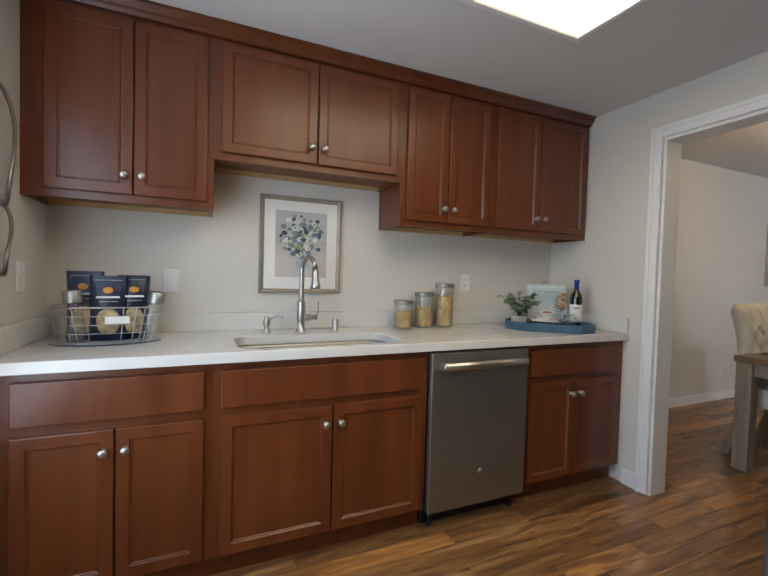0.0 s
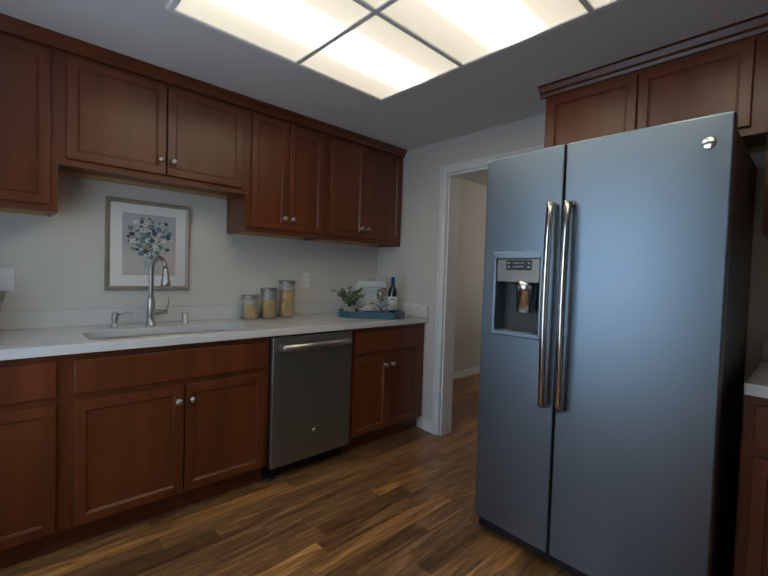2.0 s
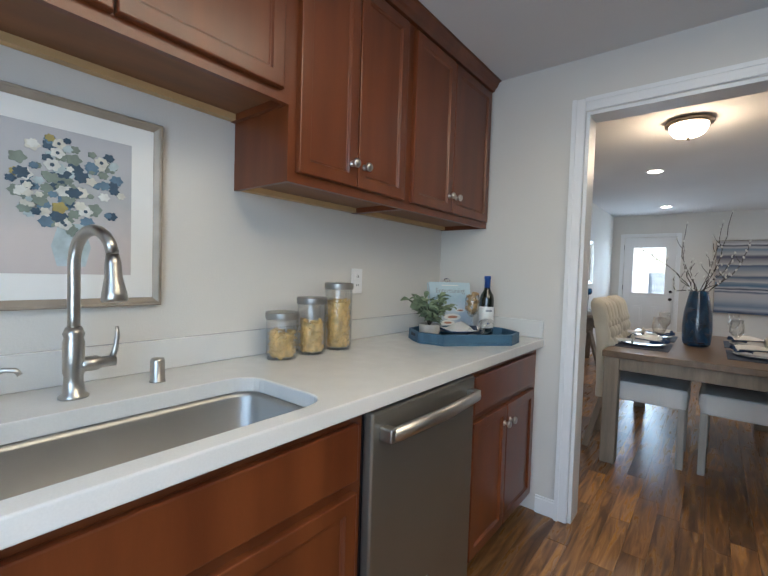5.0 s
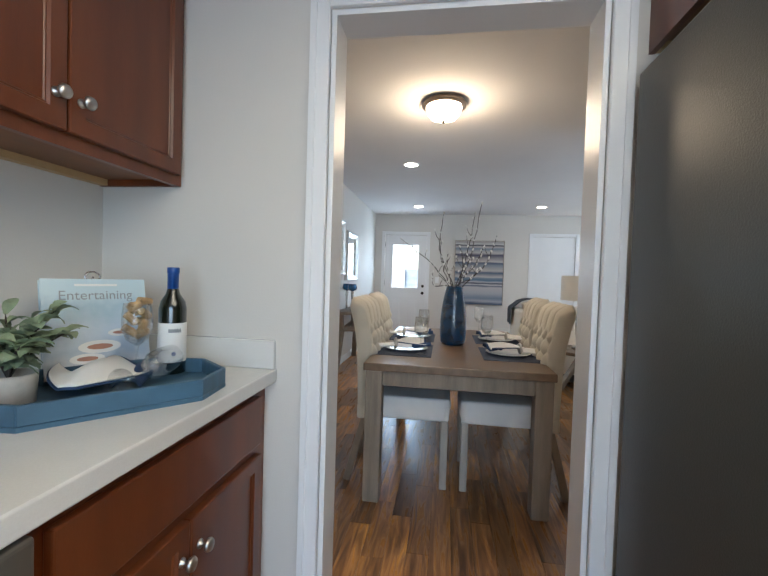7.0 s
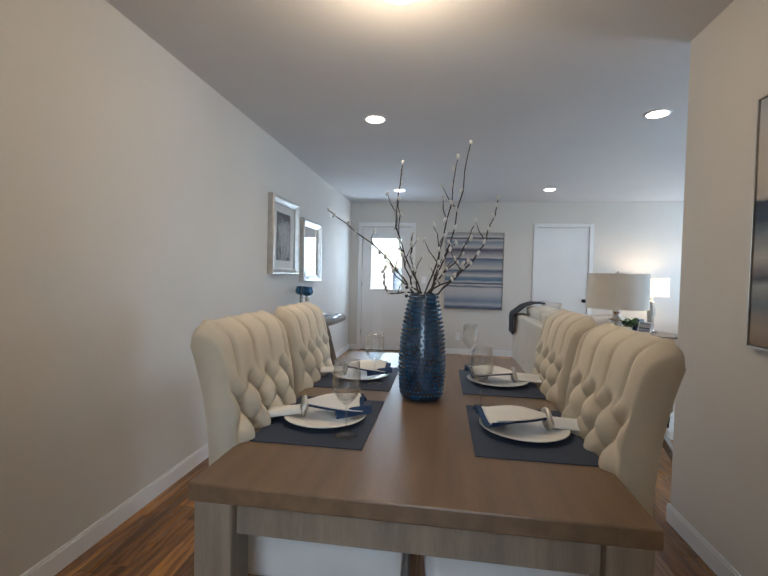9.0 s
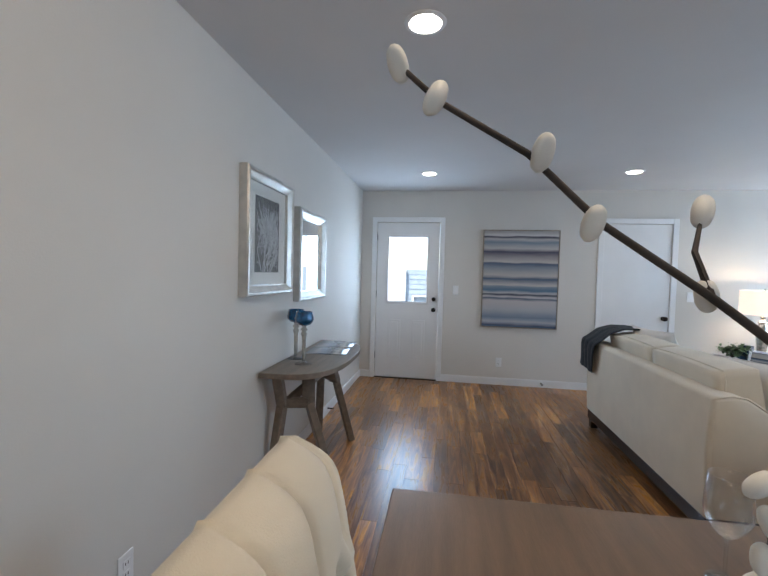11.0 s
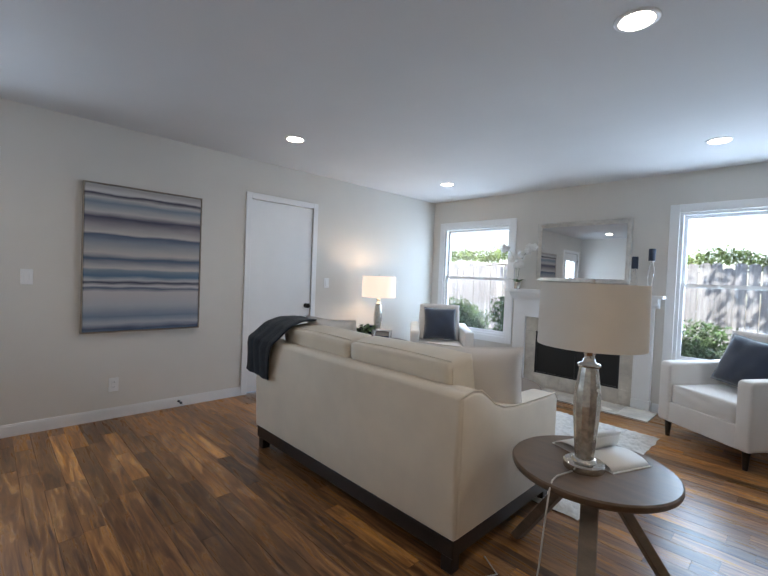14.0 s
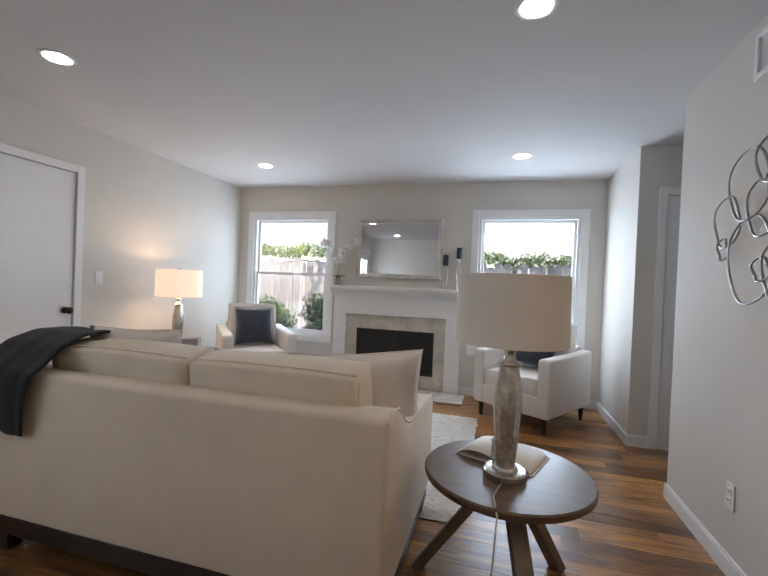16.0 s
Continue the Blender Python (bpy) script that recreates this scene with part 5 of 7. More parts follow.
round_table(pose(6.425, -0.18, 0), 0.325, 0.515, "round brown wooden side table with slanted legs beside the sofa", turn=108, foot_r=0.365)
round_table(pose(9.33, -1.72, 0), 0.335, 0.515, "round brown wooden side table between sofa and armchair", turn=40)
ct = round_table(pose(7.66, -1.38, 0), 0.42, 0.43, "low round dark coffee table in front of the sofa", feet=4, turn=45, foot_r=0.34)
ct.name = "coffee_table"
tagged(ct, category="coffee table", group="coffee table")


# ---- kitchen: things on the counter and walls ----
def framed(name, m, w, h, rail, deep, material, label, category, mat_border=0.0, glass=False):
    """A picture hung flat: local x along the wall, z up, -y into the room; origin at its lower left corner on the wall. Mitred rails."""
    t = thing(name, m, label, category)
    prof = [(0.0, 0.0), (0.0, deep * 0.82), (rail * 0.12, deep), (rail * 0.34, deep * 0.98), (rail * 0.42, deep * 0.86), (rail * 0.88, deep * 0.48), (rail * 0.90, deep * 0.55), (rail, deep * 0.52), (rail, 0.0)]
    for corner in range(4):
        bm = bmesh.new()
        ends = []
        for end in (0, 1):
            ring = []
            for a, d in prof:
                c = ((a, a), (w - a, a), (w - a, h - a), (a, h - a))[(corner + end) % 4]
                ring.append(bm.verts.new((c[0], -d, c[1])))
            ends.append(ring)
        n = len(prof)
        for i in range(n):
            bm.faces.new((ends[0][i], ends[0][(i + 1) % n], ends[1][(i + 1) % n], ends[1][i]))
        bm.faces.new(ends[0])
        bm.faces.new(ends[1])
        bmesh.ops.recalc_face_normals(bm, faces=bm.faces)
        part("frame_rail", bm, material, t)
    if mat_border:
        part("mat_board", cuboid(rail - 0.002, w - rail + 0.002, -0.012, -0.006, rail - 0.002, h - rail + 0.002), M["paper"], t, "white mat board")
    return t


def flower_picture():
    w, h = 0.450, 0.528
    t = framed("framed_flower_picture", pose(1.034, KY1, 1.112), w, h, 0.026, 0.022, M["champagne"], "framed painting of white and blue flowers above the sink", "picture", 0.07)
    x0, x1, z0, z1 = 0.082, w - 0.082, 0.088, h - 0.078
    p = part("print", cuboid(x0, x1, -0.0135, -0.0122, z0, z1), M["bouquet_ground"], t, "painted bouquet")
    rng = random.Random(3)
    tones = [(0.66, 0.66, 0.62), (0.62, 0.60, 0.52), (0.42, 0.50, 0.52), (0.05, 0.09, 0.13), (0.36, 0.29, 0.10), (0.20, 0.24, 0.20), (0.12, 0.20, 0.27)]
    paints = [surface("petal_paint", c, 0.7, vary=0.1, scale=30) for c in tones]
    cx, cz = (x0 + x1) / 2 + 0.005, z0 + 0.228
    n = 0
    part("painted_vase", prism([(cx - 0.03, z0 + 0.02), (cx + 0.03, z0 + 0.02), (cx + 0.042, z0 + 0.07), (cx + 0.026, z0 + 0.13), (cx - 0.026, z0 + 0.13), (cx - 0.042, z0 + 0.07)], "y", -0.0145, -0.0135), paints[2], p)
    while n < 120:
        a, r = rng.random() * 2 * math.pi, math.sqrt(rng.random())
        x, z = cx + 0.118 * r * math.cos(a), cz + 0.122 * r * math.sin(a)
        s = rng.uniform(0.007, 0.017)
        if x - s < x0 or x + s > x1:
            continue
        k = rng.choice((0, 0, 0, 1, 1, 2, 3, 4, 5, 6)) if n > 55 else rng.choice((3, 5, 6, 2, 5))
        lobes = rng.choice((5, 6, 7))
        pts = [(x + s * (1 + 0.16 * math.cos(lobes * b)) * math.cos(b), z + s * (0.85 + 0.16 * math.cos(lobes * b)) * math.sin(b)) for b in (2 * math.pi * i / 20 for i in range(20))]
        y = -0.0146 - 0.00003 * n
        part("blossom", prism(pts, "y", y - 0.0004, -0.0136), paints[k], p)
        if k < 2 and s > 0.013:
            part("blossom_heart", prism([(x + s * 0.3 * math.cos(b), z + s * 0.3 * math.sin(b)) for b in (2 * math.pi * i / 8 for i in range(8))], "y", y - 0.0010, y - 0.0004), paints[3], p)
        n += 1


flower_picture()


def wall_plate(m, kind, group="wall plates"):
    """An outlet or switch: local x along the wall, -y into the room, origin at the middle."""
    word = {"outlet": "white electrical outlet with cover plate", "switch": "white rocker light switch with cover plate"}[kind]
    t = thing("wall_" + kind, m, word, kind, group)
    part("plate", cuboid(-0.036, 0.036, -0.006, 0, -0.058, 0.058, 0.003, 2), M["trim"], t)
    if kind == "outlet":
        for z in (-0.02, 0.02):
            f = part("receptacle", cuboid(-0.017, 0.017, -0.0085, -0.005, z - 0.014, z + 0.014, 0.002, 1), M["trim"], t)
            for x in (-0.006, 0.006):
                part("slot", cuboid(x - 0.0012, x + 0.0012, -0.0092, -0.0084, z - 0.004, z + 0.006), M["black"], f)
    else:
        part("rocker", prism([(-0.0055, -0.033), (-0.013, -0.033), (-0.0075, 0.033), (-0.0055, 0.033)], "x", -0.016, 0.016, 0.0015, 1), M["trim"], t)
    return t


wall_plate(pose(0.619, KY1, 1.167), "switch")
wall_plate(pose(2.363, KY1, 1.187), "outlet")
wall_plate(pose(KX0, 2.18, 1.18, 0, 0, 90), "switch")
wall_plate(pose(FX, 1.467, 1.177, 0, 0, -90), "switch")
wall_plate(pose(FX, -1.257, 1.18, 0, 0, -90), "switch")
wall_plate(pose(FX, 0.904, 0.285, 0, 0, -90), "outlet")
wall_plate(pose(5.816, LY, 0.295, 0, 0, 0), "outlet")
wall_plate(pose(8.665, FY, 0.285, 0, 0, 180), "outlet")
wall_plate(pose(PX, -0.66, 0.35, 0, 0, 90), "outlet")


def jar(x, y, h, r, fill, label, seed):
    t = thing("storage_jar", pose(x, y, 0.915), label, "jar", "glass pasta jars")
    part("glass_body", lathe([(r * 0.94, 0), (r, 0.006), (r, h - 0.035), (r * 0.95, h - 0.025), (r * 0.95, h - 0.018), (r * 0.90, h - 0.018), (r * 0.94, h - 0.036), (r * 0.955, 0.008), (0, 0.006)], 28), M["glass"], t, "clear glass cylinder", smooth=True)
    part("lid", lathe([(r * 1.02, h - 0.026), (r * 1.05, h - 0.022), (r * 1.05, h - 0.004), (r * 0.98, h), (0, h)], 28), M["sink"], t, "brushed metal lid", smooth=True)
    smooth_by(t.children[-1])
    rng = random.Random(seed)
    bms = []
    count = {0: 95, 1: 130, 2: 330}[fill]
    for i in range(count):
        top = (h - 0.05) * (0.84, 0.78, 0.92)[fill]
        rr = (r - 0.010) * rng.random() ** 0.3
        a = rng.random() * 6.283
        z = 0.014 + (top - 0.014) * (i + 0.5) / count
        size = ((0.030, 0.014, 0.004), (0.034, 0.008, 0.006), (0.013, 0.006, 0.005))[fill]
        b = cuboid(-size[0] / 2, size[0] / 2, -size[1] / 2, size[1] / 2, -size[2] / 2, size[2] / 2)
        if fill == 0:
            for v in b.verts:
                v.co.z += 0.006 * math.sin(v.co.x * 160)
        lim = max(0.0, r - 0.006 - size[0] / 2)
        rr = min(rr, lim)
        bms.append(moved(b, pose(rr * math.cos(a), rr * math.sin(a), z, rng.uniform(-40, 40), rng.uniform(-35, 35), rng.uniform(0, 360))))
    core = lathe([(r * 0.72, 0.010), (r * 0.74, (h - 0.05) * (0.84, 0.78, 0.92)[fill] - 0.012), (0, (h - 0.05) * (0.84, 0.78, 0.92)[fill] - 0.004)], 16)
    tagged(part("pasta", joined(core, *bms), M["pasta"], t, "dry golden pasta"), kind="stuff")


jar(1.850, 2.352, 0.166, 0.056, 0, "short glass jar of broad dry pasta with metal lid", 1)
jar(1.988, 2.354, 0.214, 0.055, 1, "middle-sized glass jar of twisted dry pasta with metal lid", 2)
jar(2.132, 2.356, 0.268, 0.056, 2, "tall glass jar filled with small dry pasta, metal lid", 3)


def leafy(t, origin, spread, height, leaves, size, material, seed, name="leaf", stems=9, parts=True):
    """Stems from a pot, each with many separate leaves."""
    rng = random.Random(seed)
    count = 0
    for s in range(stems):
        a = 2 * math.pi * s / stems + rng.uniform(-0.3, 0.3)
        reach = spread * rng.uniform(0.35, 1.0)
        rise = height * rng.uniform(0.55, 1.0)
        pts = []
        for i in range(7):
            u = i / 6
            pts.append(Vector((origin[0] + reach * math.cos(a) * u ** 1.3, origin[1] + reach * math.sin(a) * u ** 1.3, origin[2] + rise * (u - 0.25 * u * u))))
        st = part("stem", tube(pts, [0.0022] * 6 + [0.001], 5), M["stem"], t)
        for i in range(leaves // stems):
            u = 0.2 + 0.8 * rng.random()
            base = pts[min(5, int(u * 6))].lerp(pts[min(6, int(u * 6) + 1)], (u * 6) % 1)
            ln, wd = size * rng.uniform(0.7, 1.2), size * 0.30 * rng.uniform(0.8, 1.2)
            f = lambda p, q: Vector(((q - 0.5) * 2 * wd * math.sin(math.pi * min(0.97, 0.06 + 0.92 * p)) ** 0.8, ln * p, 0.012 * math.sin(math.pi * p) * size / 0.05 + 0.15 * wd * abs(q - 0.5) * 2))
            bm = moved(sheet(4, 2, f), Matrix.Translation(base) @ pose(0, 0, 0, rng.uniform(-20, 55), rng.uniform(-30, 30), math.degrees(a) - 90 + rng.uniform(-110, 110)))
            part(name, bm, material, st)
            count += 1


def tray_group():
    ang = math.degrees(math.atan2(1.906 - 2.072, 2.749 - 2.542))
    cx, cy = 2.735, 2.100
    t = thing("serving_tray", pose(cx, cy, 0.915, 0, 0, ang), "blue painted wooden tray with cut corners and handle holes", "tray")
    lx, ly, c = 0.255, 0.165, 0.09
    outl = [(-lx + c, -ly), (lx - c, -ly), (lx, -ly + c), (lx, ly - c), (lx - c, ly), (-lx + c, ly), (-lx, ly - c), (-lx, -ly + c)]
    part("bottom", prism(outl, "z", 0.0, 0.010), M["bluetray"], t)
    for i in range(8):
        (ax, ay), (bx, by) = outl[i], outl[(i + 1) % 8]
        d = Vector((bx - ax, by - ay))
        n = Vector((-d.y, d.x)).normalized() * 0.012
        side = prism([(ax, ay), (bx, by), (bx + n.x, by + n.y), (ax + n.x, ay + n.y)], "z", 0.010, 0.050, 0.002, 1)
        s = part("side_board", side, M["bluetray"], t)
        if abs(ax) == lx and abs(bx) == lx:
            x = ax - math.copysign(0.001, -ax)
            # the board is uncut: a thin dark plate gives the shade of the hole
            part("handle_hole", cuboid(min(x, x + 0.001), max(x, x + 0.001), -0.032, 0.032, 0.024, 0.038), M["dark_plate"], s, "dark plate for the shade in the handle slot")
    return t


tray_group()
TZ = 0.9252


def wine_bottle(x, y):
    t = thing("wine_bottle", pose(x, y, TZ), "dark glass wine bottle with white label and blue foil neck", "bottle")
    part("glass", lathe([(0.032, 0), (0.037, 0.004), (0.037, 0.185), (0.033, 0.205), (0.019, 0.228), (0.0145, 0.245), (0.0145, 0.292), (0, 0.292)], 28), M["bottle"], t, smooth=True)
    lab = part("label", joined(lathe([(0.0372, 0.035), (0.0378, 0.036), (0.0378, 0.145), (0.0372, 0.146)], 28)), M["paper"], t, "white paper label", smooth=True)
    for z, r in ((0.125, 0.0380),):
        part("lettering", sheet(10, 1, lambda u, v: Vector((0.0381 * math.cos(-1.9 + 0.9 * u - 0.9), 0.0381 * math.sin(-1.9 + 0.9 * u - 0.9), 0.120 + 0.010 * v + 0.003 * math.sin(u * 30)))), M["grey"], lab)
    part("emblem", moved(lathe([(0.006, 0), (0.006, 0.001), (0, 0.001)], 14), pose(-0.0285, -0.0250, 0.060, 90, 0, -49)), M["blue"], lab)
    part("foil", lathe([(0.0152, 0.236), (0.0152, 0.285), (0.0165, 0.287), (0.0165, 0.302), (0.0145, 0.304), (0, 0.304)], 22), M["blue"], t, "blue foil capsule", smooth=True)


wine_bottle(2.950, 2.085)


def wineglass(m, label, group="", h=0.205, r=0.038, corks=False):
    t = thing("wine_glass", m, label, "wine glass", group)
    bowl = [(0.0, 0.094), (0.012, 0.096), (0.026, 0.108), (r * 0.97, 0.135), (r, 0.15), (r * 0.95, 0.18), (r * 0.86, h), (r * 0.83, h), (r * 0.92, 0.18), (r * 0.96, 0.15), (r * 0.92, 0.135), (0.023, 0.111), (0.0, 0.100)]
    part("bowl", lathe(bowl, 26), M["stemware"], t, smooth=True)
    part("stem", lathe([(0.0045, 0.008), (0.0035, 0.02), (0.0035, 0.085), (0.008, 0.0945)], 12), M["stemware"], t, smooth=True)
    part("foot", lathe([(0.034, 0), (0.034, 0.0015), (0.008, 0.006), (0, 0.008)], 24), M["stemware"], t, smooth=True)
    if corks:
        rng = random.Random(8)
        for i in range(9):
            part("wine_cork", moved(lathe([(0.010, -0.018), (0.0105, 0), (0.010, 0.018)], 10), pose(0.018 * math.cos(i * 2.3), 0.018 * math.sin(i * 2.3), 0.122 + 0.011 * i, rng.uniform(40, 130), 0, i * 55)), M["cork"], t)
    return t


wineglass(pose(2.855, 2.120, TZ), "wine glass filled with corks on the tray", "tray glasses", corks=True)
wineglass(pose(2.70, 2.03, TZ + 0.036, 0, 84, 6), "empty wine glass lying on its side in the tray", "tray glasses")


def cookbook():
    t = thing("cookbook", pose(2.845, 2.215, TZ, -14, 0, -32), "pale blue entertaining cookbook on a wire stand", "book")
    part("pages", cuboid(-0.118, 0.120, 0.002, 0.020, 0.014, 0.268), M["paper"], t)
    c = part("cover", cuboid(-0.122, 0.122, -0.002, 0.002, 0.010, 0.272), M["cover"], t, "printed pale blue cover")
    part("back_cover", cuboid(-0.122, 0.122, 0.020, 0.023, 0.010, 0.272), M["cover"], t)
    txt = bpy.data.curves.new("title", "FONT")
    txt.body, txt.size, txt.align_x = "Entertaining", 0.036, "CENTER"
    ob = new("title", bpy.data.meshes.new_from_object(bpy.data.objects.new("title_source", txt)))
    ob.data.materials.append(M["grey"])
    ob.parent = c
    ob.matrix_basis = pose(0, -0.0026, 0.215, 90, 0, 0)
    part("brand_bar", cuboid(-0.05, 0.05, -0.003, -0.002, 0.252, 0.258), M["paper"], c)
    for x, z, r in ((0.0, 0.085, 0.050), (0.05, 0.12, 0.030), (-0.03, 0.055, 0.04)):
        part("plate_print", moved(lathe([(r, 0), (r, 0.0006), (0, 0.0006)], 20), pose(x, -0.0021, z, 90, 0, 0) @ Matrix.Diagonal((1, 0.35, 1, 1))), M["white"], c)
        part("food_print", moved(lathe([(r * 0.6, 0), (r * 0.6, 0.0006), (0, 0.0006)], 16), pose(x, -0.0030, z, 90, 0, 0) @ Matrix.Diagonal((1, 0.25, 1, 1))), surface("salmon_print", (0.45, 0.22, 0.15), 0.6), c)
    part("stand", joined(tube([(-0.07, 0.04, 0.0), (-0.07, 0.028, 0.10), (0, 0.026, 0.285), (0.07, 0.028, 0.10), (0.07, 0.04, 0.0)], 0.003, 6), tube([(0.018 * math.cos(a), 0.026, 0.285 + 0.014 * math.sin(a)) for a in (2 * math.pi * i / 14 for i in range(14))], 0.003, 6, closed=True)), M["chrome"], t, "silver wire stand", smooth=True)


cookbook()
t = thing("potted_herb", pose(2.605, 2.215, TZ), "small grey-green leafy plant in a pale pot", "plant")
part("pot", lathe([(0.036, 0), (0.046, 0.004), (0.050, 0.06), (0.050, 0.068), (0.044, 0.068), (0.042, 0.056), (0, 0.054)], 24), surface("pale_stoneware", (0.55, 0.50, 0.44), 0.7, vary=0.1, scale=20), t, smooth=True)
leafy(t, (0, 0, 0.055), 0.135, 0.20, 230, 0.046, M["leaf"], 5, stems=15)


def folded_napkin(m, label, w=0.19, d=0.11, tall=0.055, seed=0, edge=True, ring=False, group=""):
    """A cloth drawn in at its waist: a broad pleated fan on +x, a short tail on -x where there is a ring."""
    t = thing("napkin", m, label, "napkin", group)
    pleats = 1.35

    def f(u, v, grow=1.0, drop=0.0):
        wide = (0.030 + d * (1 - (1 - u) ** 1.8)) * grow
        k = v - 0.5
        wave = math.cos(2 * math.pi * pleats * k + 0.5 + 0.4 * math.sin(seed))
        z = 0.020 + tall * (0.42 + 0.30 * wave * u + 0.28 * math.sin(math.pi * min(1.0, u * 1.1)) * math.cos(math.pi * k))
        return Vector(((u * 0.92 - 0.18) * w * grow + 0.012 * math.sin(5 * k + seed) * u, k * wide * (1 - 0.10 * wave * u), max(0.008, z - drop)))
    part("cloth", sheet(18, 24, f, 0.003), M["linen"], t, smooth=True)
    if edge:
        part("lining", sheet(18, 24, lambda u, v: f(u, v, 1.10, 0.006), 0.002), M["hem"], t, "navy lining that shows as a border", smooth=True)
        part("fold", sheet(8, 10, lambda u, v: Vector((0.30 * w + 0.55 * w * u, -0.5 * d * (0.55 + 0.75 * v) - 0.01 * u, 0.010 + 0.020 * math.sin(math.pi * v) + 0.018 * u)), 0.003), M["hem"], t, "navy turned fold", smooth=True)
    if ring:
        x = -0.18 * w
        part("napkin_ring", tube([(x, 0.022 * math.cos(a), 0.030 + 0.022 * math.sin(a)) for a in (2 * math.pi * i / 20 for i in range(20))], 0.0085, 8, closed=True, flat=1.7), M["silver"], t, "silver napkin ring", smooth=True)
        part("tail", sheet(10, 12, lambda u, v: Vector((x - 0.115 * u, (v - 0.5) * (0.036 + 0.050 * u ** 0.7), 0.012 + 0.026 * math.cos((v - 0.5) * 3.0) * (1 - 0.35 * u) + 0.004 * math.sin(9 * v + seed))), 0.004), M["linen"], t, "rolled white tail", smooth=True)
    return t


folded_napkin(pose(2.655, 2.105, TZ, 0, 0, 25), "white napkin with navy border folded in the tray", 0.24, 0.17, 0.065, 2)


def basket():
    t = thing("wire_basket", pose(0.400, 2.215, 0.915, 0, 0, 4), "silver wire basket of snack bags on a navy oval mat", "basket")
    part("mat", lathe([(0.195, 0), (0.20, 0.003), (0.195, 0.006), (0, 0.006)], 40), M["navy"], t, "navy woven mat")
    t.children[-1].scale = (1, 0.62, 1)
    for z, a, b in ((0.010, 0.150, 0.085), (0.045, 0.160, 0.092), (0.080, 0.168, 0.098), (0.115, 0.176, 0.104), (0.150, 0.184, 0.110)):
        part("hoop", tube([(a * math.copysign(abs(math.cos(x)) ** 0.5, math.cos(x)), b * math.copysign(abs(math.sin(x)) ** 0.5, math.sin(x)), z) for x in (2 * math.pi * i / 48 for i in range(48))], 0.0032 if z > 0.14 else 0.0018, 6, closed=True), M["nickel"], t, smooth=True)
    for i in range(26):
        x = 2 * math.pi * i / 26
        ca, sa = math.copysign(abs(math.cos(x)) ** 0.5, math.cos(x)), math.copysign(abs(math.sin(x)) ** 0.5, math.sin(x))
        part("upright", tube([(0.150 * ca, 0.085 * sa, 0.010), (0.184 * ca, 0.110 * sa, 0.150)], 0.0018, 5), M["nickel"], t)
    part("name_tag", cuboid(0.0, 0.085, -0.112, -0.108, 0.085, 0.115, 0.002, 1), M["paper"], t, "blank white card")


basket()


def snack_bag(x, y, z, w, h, rz, label):
    t = thing("snack_bag", pose(x, y, z, 0, 0, rz), label, "snack bag", "bags in the basket")

    def f(s):
        return lambda u, v: Vector(((u - 0.5) * w * (1 - 0.05 * math.sin(math.pi * v)), s * 0.028 * (math.sin(math.pi * u) ** 0.5) * (math.sin(math.pi * min(1, v * 1.05 + 0.02)) ** 0.45 if v < 0.93 else 0.15), h * v))
    bm = joined(sheet(10, 14, f(-1)), sheet(10, 14, f(1)))
    bmesh.ops.remove_doubles(bm, verts=bm.verts, dist=0.001)
    bmesh.ops.recalc_face_normals(bm, faces=bm.faces)
    b = part("pouch", bm, M["kraft"], t, "crinkled navy pouch", smooth=True)
    part("emblem", moved(lathe([(0.013, 0), (0.013, 0.002), (0, 0.002)], 12), pose(0, -0.026, h * 0.78, 90, 0, 0) @ Matrix.Diagonal((1.4, 1, 1, 1))), M["orange"], b, "orange emblem")
    part("print_bar", cuboid(-w * 0.30, w * 0.30, -0.032, -0.029, h * 0.66, h * 0.69), M["paper"], b)
    part("print_bar", cuboid(-w * 0.22, w * 0.24, -0.032, -0.029, h * 0.60, h * 0.615), M["grey"], b)
    part("print_bar", cuboid(-w * 0.36, w * 0.36, -0.012, -0.010, h * 0.925, h * 0.94), M["grey"], b)
    part("window_print", moved(cushion(w * 0.62, 0.012, h * 0.40, 0.9, 8), pose(0.0, -0.027, h * 0.30)), M["cookie"], b, "pale biscuits in the bag window", smooth=True)


snack_bag(0.315, 2.245, 0.922, 0.135, 0.285, -6, "navy snack bag with orange emblem standing in the basket")
snack_bag(0.405, 2.205, 0.922, 0.135, 0.268, 3, "navy biscuit bag with a window standing in the basket")
snack_bag(0.490, 2.235, 0.922, 0.120, 0.272, 8, "narrow navy snack bag standing in the basket")
for bx, bz, lean in ((0.305, 0.922, -4), (0.545, 0.922, 12)):
    t = thing("water_bottle", pose(bx, 2.155, bz, 0, lean, 0), "clear water bottle with a silver cap in the basket", "bottle", "basket bottles")
    part("bottle", lathe([(0.028, 0), (0.032, 0.006), (0.032, 0.13), (0.029, 0.15), (0.029, 0.165), (0, 0.165)], 20), M["glass"], t, smooth=True)
    part("cap", lathe([(0.031, 0.160), (0.032, 0.163), (0.032, 0.205), (0.028, 0.210), (0, 0.210)], 20), M["sink"], t, "grey cap", smooth=True)
    part("water", lathe([(0.026, 0.008), (0.027, 0.12), (0, 0.12)], 16), M["glass"], t)


